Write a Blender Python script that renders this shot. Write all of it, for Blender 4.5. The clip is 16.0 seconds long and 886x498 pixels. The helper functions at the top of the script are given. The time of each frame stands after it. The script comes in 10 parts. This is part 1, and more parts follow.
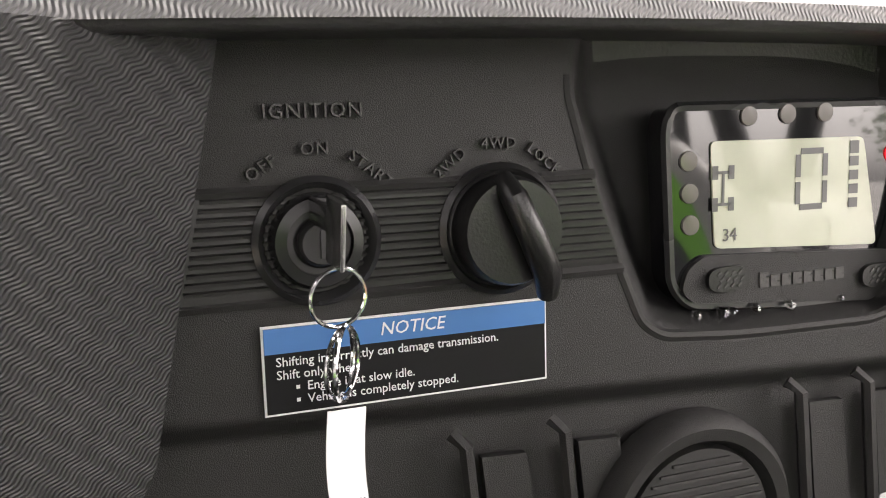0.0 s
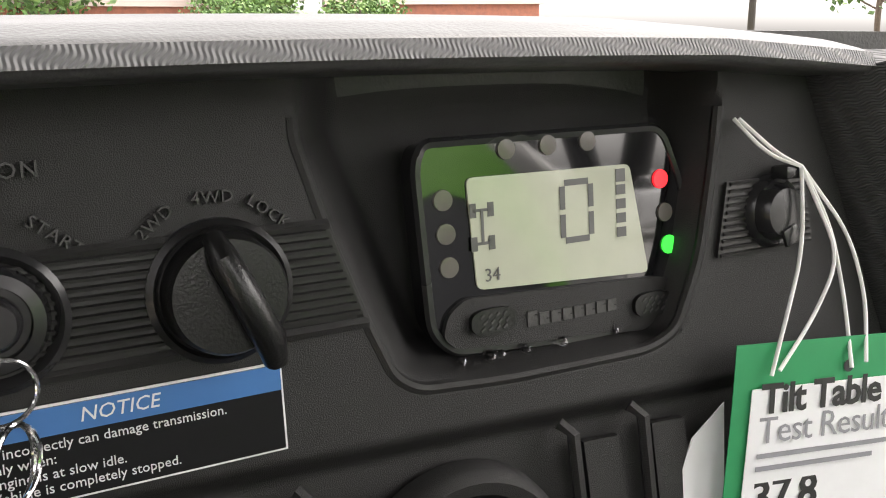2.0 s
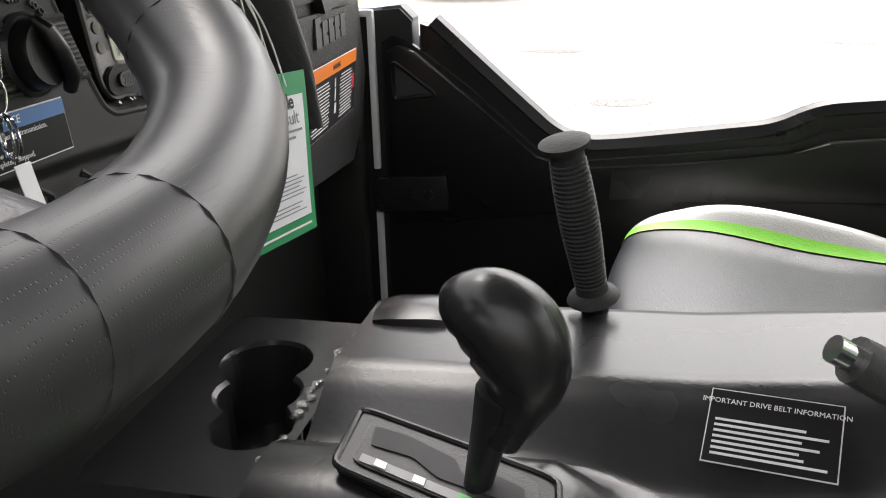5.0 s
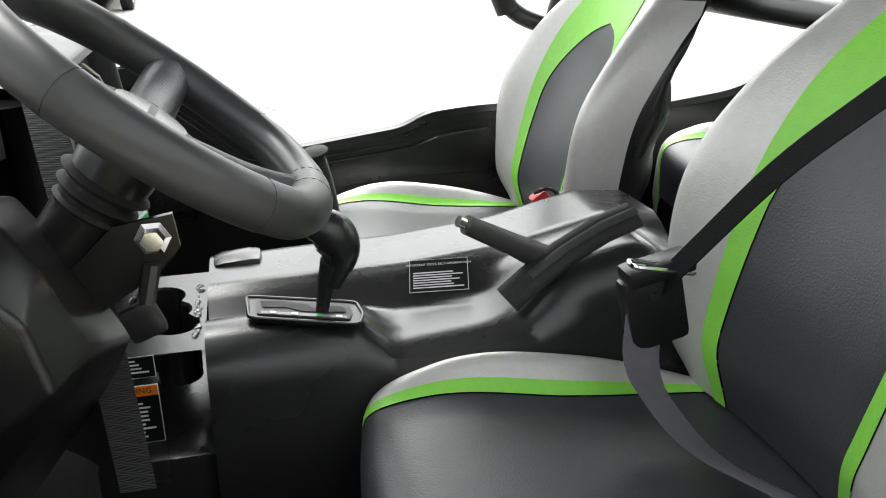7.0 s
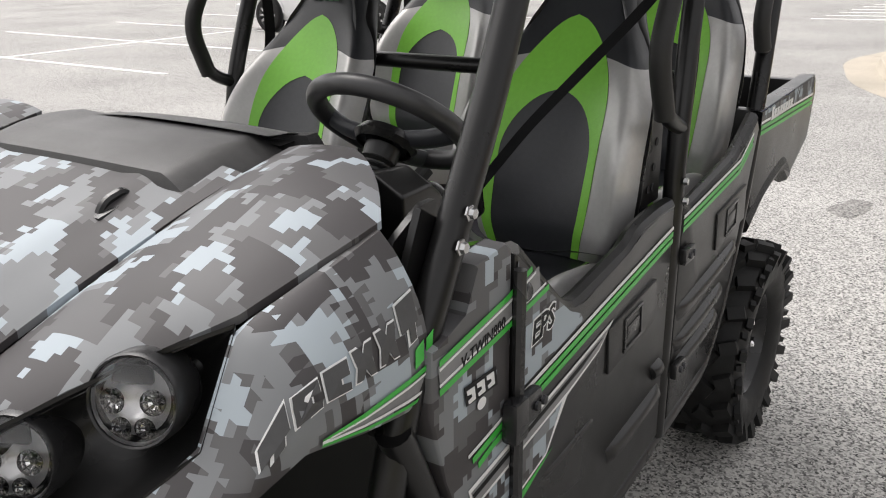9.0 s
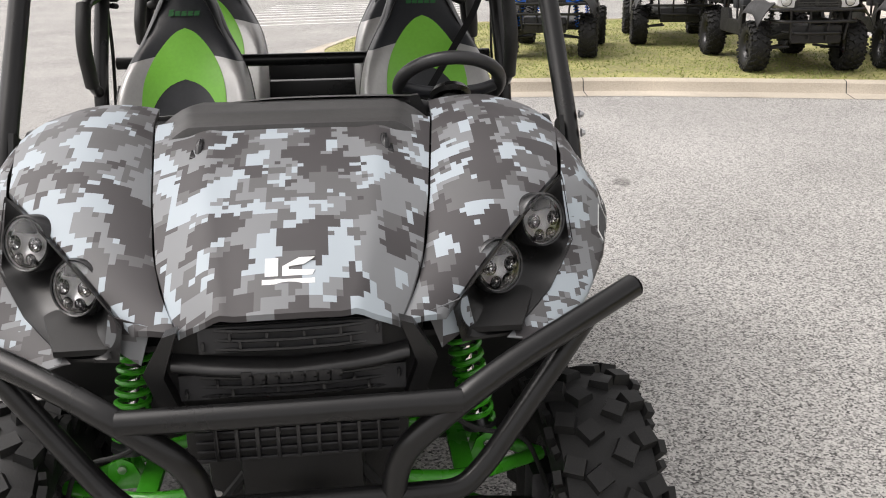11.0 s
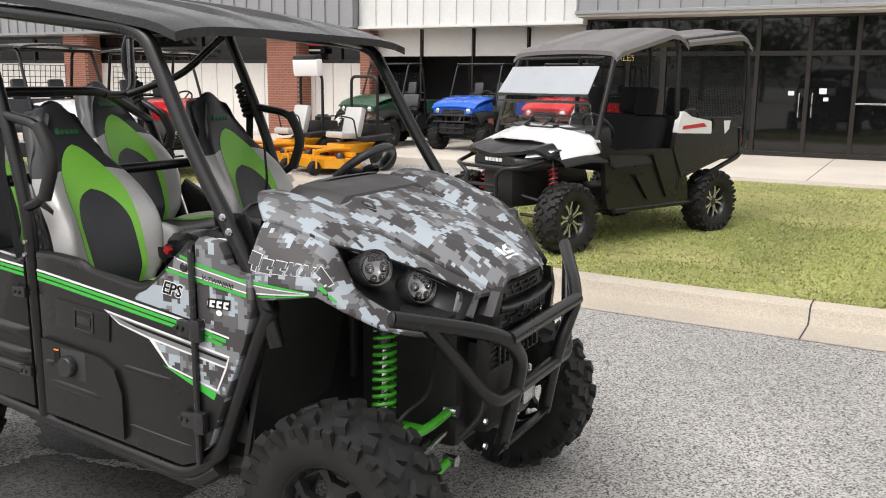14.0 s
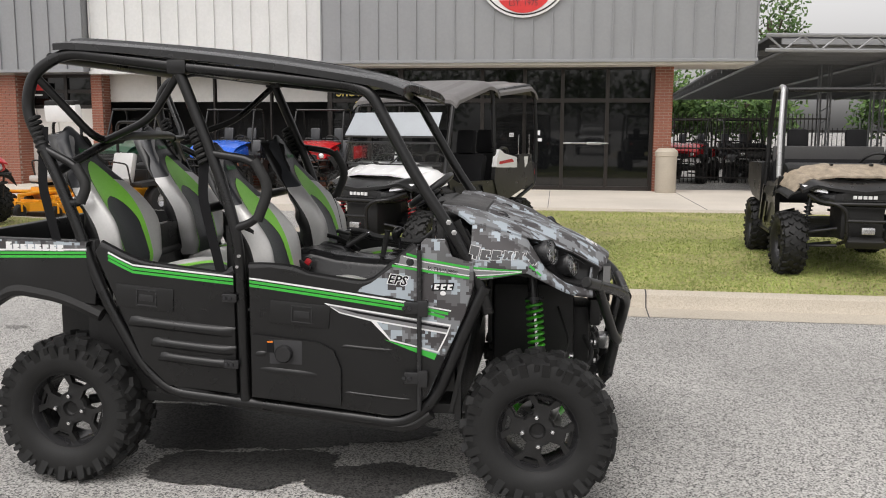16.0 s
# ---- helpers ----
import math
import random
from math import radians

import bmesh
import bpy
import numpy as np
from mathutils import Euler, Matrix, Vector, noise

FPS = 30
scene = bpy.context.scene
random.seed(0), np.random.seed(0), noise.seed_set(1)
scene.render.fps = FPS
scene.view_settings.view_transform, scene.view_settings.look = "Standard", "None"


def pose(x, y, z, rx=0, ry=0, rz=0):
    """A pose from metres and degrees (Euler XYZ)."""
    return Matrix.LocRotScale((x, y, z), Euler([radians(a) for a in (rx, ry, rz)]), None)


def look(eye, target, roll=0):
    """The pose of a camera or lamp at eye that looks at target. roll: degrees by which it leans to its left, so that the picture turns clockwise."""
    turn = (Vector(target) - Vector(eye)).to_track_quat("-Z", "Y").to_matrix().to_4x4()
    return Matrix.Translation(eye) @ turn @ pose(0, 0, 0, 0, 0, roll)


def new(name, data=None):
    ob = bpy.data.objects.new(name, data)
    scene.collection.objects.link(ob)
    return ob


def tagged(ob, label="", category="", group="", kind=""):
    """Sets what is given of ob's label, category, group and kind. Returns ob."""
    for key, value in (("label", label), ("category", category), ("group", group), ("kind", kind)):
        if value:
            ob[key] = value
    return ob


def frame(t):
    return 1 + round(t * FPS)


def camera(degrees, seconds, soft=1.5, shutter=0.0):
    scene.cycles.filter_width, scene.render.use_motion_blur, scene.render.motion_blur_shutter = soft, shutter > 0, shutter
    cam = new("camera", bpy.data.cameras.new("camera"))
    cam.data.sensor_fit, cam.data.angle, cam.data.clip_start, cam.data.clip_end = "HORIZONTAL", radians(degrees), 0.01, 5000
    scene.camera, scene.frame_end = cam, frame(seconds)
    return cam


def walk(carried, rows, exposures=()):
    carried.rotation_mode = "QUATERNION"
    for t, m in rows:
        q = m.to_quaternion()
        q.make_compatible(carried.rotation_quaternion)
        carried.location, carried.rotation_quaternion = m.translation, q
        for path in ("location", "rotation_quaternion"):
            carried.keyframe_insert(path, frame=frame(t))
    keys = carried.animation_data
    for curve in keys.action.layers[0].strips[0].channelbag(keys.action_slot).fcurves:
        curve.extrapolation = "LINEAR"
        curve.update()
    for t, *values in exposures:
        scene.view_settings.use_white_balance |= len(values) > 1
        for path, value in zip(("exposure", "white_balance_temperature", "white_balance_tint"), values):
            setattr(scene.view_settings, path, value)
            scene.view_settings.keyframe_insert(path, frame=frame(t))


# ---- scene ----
cam = camera(53.6, 16.0, soft=1.05)
PATH = [
    (0, (0.313, 0.244, 1.296), (2.136, -0.435, 0.832), 0.3),
    (0.5, (0.32, 0.222, 1.315), (2.137, -0.468, 0.844), 0.2),
    (1, (0.328, 0.2, 1.313), (2.125, -0.537, 0.836), -0.0),
    (1.5, (0.327, 0.191, 1.309), (2.09, -0.623, 0.832), -0.3),
    (2, (0.32, 0.184, 1.31), (2.031, -0.737, 0.835), -0.5),
    (2.5, (0.315, 0.191, 1.314), (1.909, -0.919, 0.836), -0.6),
    (3, (0.301, 0.235, 1.309), (1.649, -1.151, 0.796), -0.9),
    (3.5, (0.285, 0.3, 1.309), (1.315, -1.317, 0.742), -1.2),
    (4, (0.274, 0.388, 1.301), (1.031, -1.356, 0.678), -1.1),
    (4.5, (0.263, 0.475, 1.292), (0.817, -1.326, 0.622), -1.6),
    (4.7, (0.255, 0.504, 1.287), (0.746, -1.311, 0.605), -1.6),
    (6.8, (0.317, 1.042, 1.427), (0.107, -0.815, 0.714), -1.2),
    (7, (0.39, 1.112, 1.436), (-0.01, -0.718, 0.736), -1.3),
    (7.5, (0.605, 1.304, 1.486), (-0.185, -0.397, 0.791), -1.3),
    (7.9, (0.858, 1.406, 1.542), (-0.165, -0.162, 0.836), -0.8),
    (8.5, (1.304, 1.436, 1.617), (-0.035, 0.122, 0.923), -0.8),
    (9, (1.713, 1.352, 1.619), (0.131, 0.319, 0.963), -0.6),
    (9.5, (2.093, 1.15, 1.609), (0.365, 0.377, 0.964), -1.0),
    (10, (2.442, 0.893, 1.627), (0.597, 0.448, 0.996), -0.9),
    (12.5, (3.213, -1.331, 1.703), (1.651, -0.225, 1.123), 0.3),
    (13, (3.02, -1.805, 1.696), (1.652, -0.429, 1.211), 0.4),
    (13.5, (2.871, -2.36, 1.709), (1.721, -0.776, 1.3), 0.5),
    (14, (2.593, -2.786, 1.687), (1.658, -1.058, 1.31), 0.6),
    (14.5, (2.269, -3.235, 1.696), (1.55, -1.403, 1.339), 0.7),
    (15, (1.935, -3.675, 1.688), (1.417, -1.772, 1.352), 0.7),
    (15.5, (1.517, -4.071, 1.659), (1.128, -2.132, 1.358), 0.4),
    (16, (1.161, -4.47, 1.666), (0.907, -2.505, 1.392), 0.2),
]
EXPOSURES = [(0.0, 2.7, 7050, 17), (1.0, 2.4, 6950, 13), (2.5, 2.3, 6900, 13), (3.3, 2.25, 7000, 16), (4.0, 1.85, 6900, 14), (4.7, 1.62, 6750, 13), (6.8, 1.65, 6500, 7), (7.5, 1.45, 6450, 7), (8.0, 1.12, 6400, 7), (8.5, 0.8, 6500, 9), (9.0, 0.47, 6650, 12), (10.0, 0.42, 6800, 14), (12.5, 0.40, 6650, 12), (14.0, 0.32, 6650, 12), (15.0, 0.20, 6650, 12), (16.0, 0.0, 6650, 12)]
walk(cam, [(t, look(eye, target, roll)) for t, eye, target, roll in PATH], EXPOSURES)

# world: overcast daylight
world = bpy.data.worlds.new("overcast_sky")
scene.world = world
world.use_nodes = True
wn, wl = world.node_tree.nodes, world.node_tree.links
wn.clear()
sky = wn.new("ShaderNodeTexSky")
sky.sky_type, sky.sun_disc = "NISHITA", False
sky.sun_elevation, sky.sun_rotation = radians(58), radians(200)
sky.air_density, sky.dust_density, sky.ozone_density = 1.0, 4.0, 1.0
grey = wn.new("ShaderNodeHueSaturation")
grey.inputs["Saturation"].default_value = 0.06
back = wn.new("ShaderNodeBackground")
back.inputs["Strength"].default_value = 0.205
wout = wn.new("ShaderNodeOutputWorld")
wl.new(sky.outputs[0], grey.inputs["Color"])
wl.new(grey.outputs[0], back.inputs["Color"])
wl.new(back.outputs[0], wout.inputs["Surface"])
sun = new("sun", bpy.data.lights.new("sun", "SUN"))
sun.data.energy, sun.data.angle, sun.data.color = 0.5, radians(25), (1.0, 0.97, 0.92)
sun.matrix_world = pose(0, 0, 20, 32, 0, 200 - 180)


# ---- materials ----
def mat(name, col, rough=0.5, metal=0.0, var=0.12, vscale=6.0, grain=0.0, gscale=300.0, coat=0.0, spec=0.5):
    """A surface with a broad and a fine variation of tone, a little of gloss, and a grain of relief."""
    m = bpy.data.materials.new(name)
    m.use_nodes = True
    n, l = m.node_tree.nodes, m.node_tree.links
    p = n["Principled BSDF"]
    p.inputs["Metallic"].default_value = metal
    p.inputs["Coat Weight"].default_value = coat
    p.inputs["Specular IOR Level"].default_value = spec
    tc = n.new("ShaderNodeTexCoord")
    big, fine = n.new("ShaderNodeTexNoise"), n.new("ShaderNodeTexNoise")
    big.inputs["Scale"].default_value, big.inputs["Detail"].default_value = vscale, 4
    fine.inputs["Scale"].default_value, fine.inputs["Detail"].default_value = vscale * 14, 3
    for q in (big, fine):
        l.new(tc.outputs["Object"], q.inputs["Vector"])
    add = n.new("ShaderNodeMath")
    add.operation = "ADD"
    l.new(big.outputs["Fac"], add.inputs[0])
    l.new(fine.outputs["Fac"], add.inputs[1])
    mr = n.new("ShaderNodeMapRange")
    mr.inputs["From Min"].default_value, mr.inputs["From Max"].default_value = 0.7, 1.3
    mr.inputs["To Min"].default_value, mr.inputs["To Max"].default_value = 1 - var, 1 + var
    l.new(add.outputs[0], mr.inputs["Value"])
    mul = n.new("ShaderNodeVectorMath")
    mul.operation = "SCALE"
    mul.inputs[0].default_value = col
    l.new(mr.outputs[0], mul.inputs["Scale"])
    l.new(mul.outputs[0], p.inputs["Base Color"])
    rr = n.new("ShaderNodeMapRange")
    rr.inputs["From Min"].default_value, rr.inputs["From Max"].default_value = 0.3, 0.7
    rr.inputs["To Min"].default_value, rr.inputs["To Max"].default_value = max(0.02, rough * 0.85), min(1, rough * 1.15)
    l.new(big.outputs["Fac"], rr.inputs["Value"])
    l.new(rr.outputs[0], p.inputs["Roughness"])
    if grain:
        g = n.new("ShaderNodeTexNoise")
        g.inputs["Scale"].default_value, g.inputs["Detail"].default_value = gscale, 2
        l.new(tc.outputs["Object"], g.inputs["Vector"])
        b = n.new("ShaderNodeBump")
        b.inputs["Strength"].default_value, b.inputs["Distance"].default_value = grain, 0.002
        l.new(g.outputs["Fac"], b.inputs["Height"])
        l.new(b.outputs[0], p.inputs["Normal"])
    return m


def camo(name, axes, cell, tones, broad=15.0):
    """Printed square-block camouflage; axes: the two directions in which the blocks are laid."""
    m = bpy.data.materials.new(name)
    m.use_nodes = True
    n, l = m.node_tree.nodes, m.node_tree.links
    p = n["Principled BSDF"]
    p.inputs["Roughness"].default_value = 0.55
    p.inputs["Specular IOR Level"].default_value = 0.4
    tc = n.new("ShaderNodeTexCoord")
    keep = n.new("ShaderNodeVectorMath")
    keep.operation = "MULTIPLY"
    keep.inputs[1].default_value = tuple(1.0 if a in axes else 0.0 for a in "xyz")
    l.new(tc.outputs["Object"], keep.inputs[0])
    snap = n.new("ShaderNodeVectorMath")
    snap.operation = "SNAP"
    snap.inputs[1].default_value = (cell, cell, cell)
    l.new(keep.outputs[0], snap.inputs[0])
    def patches(seed, level):
        """1 where a ragged, block-edged patch lies."""
        total = None
        for scale, weight in ((broad, 0.70), (broad * 2.7, 0.30)):
            off = n.new("ShaderNodeVectorMath")
            off.operation = "ADD"
            off.inputs[1].default_value = (seed, seed * 1.7 + scale, seed * 0.6)
            l.new(snap.outputs[0], off.inputs[0])
            t = n.new("ShaderNodeTexNoise")
            t.inputs["Scale"].default_value, t.inputs["Detail"].default_value = scale, 0.0
            l.new(off.outputs[0], t.inputs["Vector"])
            w = n.new("ShaderNodeMath")
            w.operation = "MULTIPLY_ADD"
            w.inputs[1].default_value, w.inputs[2].default_value = weight, 0.0
            l.new(t.outputs["Fac"], w.inputs[0])
            if total is not None:
                l.new(total, w.inputs[2])
            total = w.outputs[0]
        g = n.new("ShaderNodeMath")
        g.operation = "GREATER_THAN"
        g.inputs[1].default_value = level
        l.new(total, g.inputs[0])
        return g.outputs[0]

    colour = None
    for tone, seed, level in ((tones[1], 3.1, 0.51), (tones[3], 11.7, 0.545), (tones[0], 23.9, 0.55)):
        mix = n.new("ShaderNodeMix")
        mix.data_type = "RGBA"
        if colour is None:
            mix.inputs[6].default_value = (*tones[2], 1)
        else:
            l.new(colour, mix.inputs[6])
        mix.inputs[7].default_value = (*tone, 1)
        l.new(patches(seed, level), mix.inputs[0])
        colour = mix.outputs[2]
    l.new(colour, p.inputs["Base Color"])
    return m


def waves(name, col, pitch, axis_a, axis_b):
    """Moulded plastic with rows of small wavy ribs; the axes are two directions in the surface."""
    m = mat(name, col, 0.55, grain=0.0)
    n, l = m.node_tree.nodes, m.node_tree.links
    tc = n.new("ShaderNodeTexCoord")
    da, db = n.new("ShaderNodeVectorMath"), n.new("ShaderNodeVectorMath")
    da.operation = db.operation = "DOT_PRODUCT"
    da.inputs[1].default_value, db.inputs[1].default_value = axis_a, axis_b
    l.new(tc.outputs["Object"], da.inputs[0])
    l.new(tc.outputs["Object"], db.inputs[0])

    def op(kind, a, b=None):
        q = n.new("ShaderNodeMath")
        q.operation = kind
        for i, v in enumerate((a, b)):
            if v is None:
                continue
            if isinstance(v, float):
                q.inputs[i].default_value = v
            else:
                l.new(v, q.inputs[i])
        return q.outputs[0]

    sway = op("MULTIPLY", op("SINE", op("MULTIPLY", db.outputs["Value"], 6.283 / (pitch * 4.4))), pitch * 0.38)
    rib = op("SINE", op("MULTIPLY", op("ADD", da.outputs["Value"], sway), 6.283 / pitch))
    b = n.new("ShaderNodeBump")
    b.inputs["Strength"].default_value, b.inputs["Distance"].default_value = 0.6, pitch * 0.3
    l.new(rib, b.inputs["Height"])
    l.new(b.outputs[0], n["Principled BSDF"].inputs["Normal"])
    return m


def glow(name, col, strength):
    m = bpy.data.materials.new(name)
    m.use_nodes = True
    p = m.node_tree.nodes["Principled BSDF"]
    p.inputs["Base Color"].default_value = (*col, 1)
    p.inputs["Emission Color"].default_value = (*col, 1)
    p.inputs["Emission Strength"].default_value = strength
    return m


def glass(name, col=(1, 1, 1), rough=0.02, ior=1.45):
    m = bpy.data.materials.new(name)
    m.use_nodes = True
    p = m.node_tree.nodes["Principled BSDF"]
    p.inputs["Base Color"].default_value = (*col, 1)
    p.inputs["Transmission Weight"].default_value = 1.0
    p.inputs["Roughness"].default_value, p.inputs["IOR"].default_value = rough, ior
    return m


def speckled(name, dark, light, cell, stain, rough=0.85, bump=0.5, base_mix=0.5):
    """Stones set in a binder: asphalt and concrete."""
    m = bpy.data.materials.new(name)
    m.use_nodes = True
    n, l = m.node_tree.nodes, m.node_tree.links
    p = n["Principled BSDF"]
    p.inputs["Roughness"].default_value = rough
    tc = n.new("ShaderNodeTexCoord")
    v = n.new("ShaderNodeTexVoronoi")
    v.inputs["Scale"].default_value = 1 / cell
    l.new(tc.outputs["Object"], v.inputs["Vector"])
    bw = n.new("ShaderNodeRGBToBW")
    l.new(v.outputs["Color"], bw.inputs[0])
    f = n.new("ShaderNodeTexNoise")
    f.inputs["Scale"].default_value, f.inputs["Detail"].default_value = 1 / (cell * 2.3), 4
    l.new(tc.outputs["Object"], f.inputs["Vector"])
    mixv = n.new("ShaderNodeMix")
    mixv.inputs["Factor"].default_value = base_mix
    l.new(bw.outputs[0], mixv.inputs["A"])
    l.new(f.outputs["Fac"], mixv.inputs["B"])
    ramp = n.new("ShaderNodeValToRGB")
    e = ramp.color_ramp.elements
    e[0].position, e[0].color = 0.20, (*dark, 1)
    e[1].position, e[1].color = 0.66, (*light, 1)
    l.new(mixv.outputs["Result"], ramp.inputs["Fac"])
    s = n.new("ShaderNodeTexNoise")
    s.inputs["Scale"].default_value, s.inputs["Detail"].default_value = 0.55, 6
    l.new(tc.outputs["Object"], s.inputs["Vector"])
    mr = n.new("ShaderNodeMapRange")
    mr.inputs["From Min"].default_value, mr.inputs["From Max"].default_value = 0.3, 0.7
    mr.inputs["To Min"].default_value, mr.inputs["To Max"].default_value = 1 - stain, 1 + stain
    l.new(s.outputs["Fac"], mr.inputs["Value"])
    k = n.new("ShaderNodeVectorMath")
    k.operation = "SCALE"
    l.new(ramp.outputs[0], k.inputs[0])
    l.new(mr.outputs[0], k.inputs["Scale"])
    l.new(k.outputs[0], p.inputs["Base Color"])
    b = n.new("ShaderNodeBump")
    b.inputs["Strength"].default_value, b.inputs["Distance"].default_value = bump, cell * 0.4
    l.new(mixv.outputs["Result"], b.inputs["Height"])
    l.new(b.outputs[0], p.inputs["Normal"])
    return m


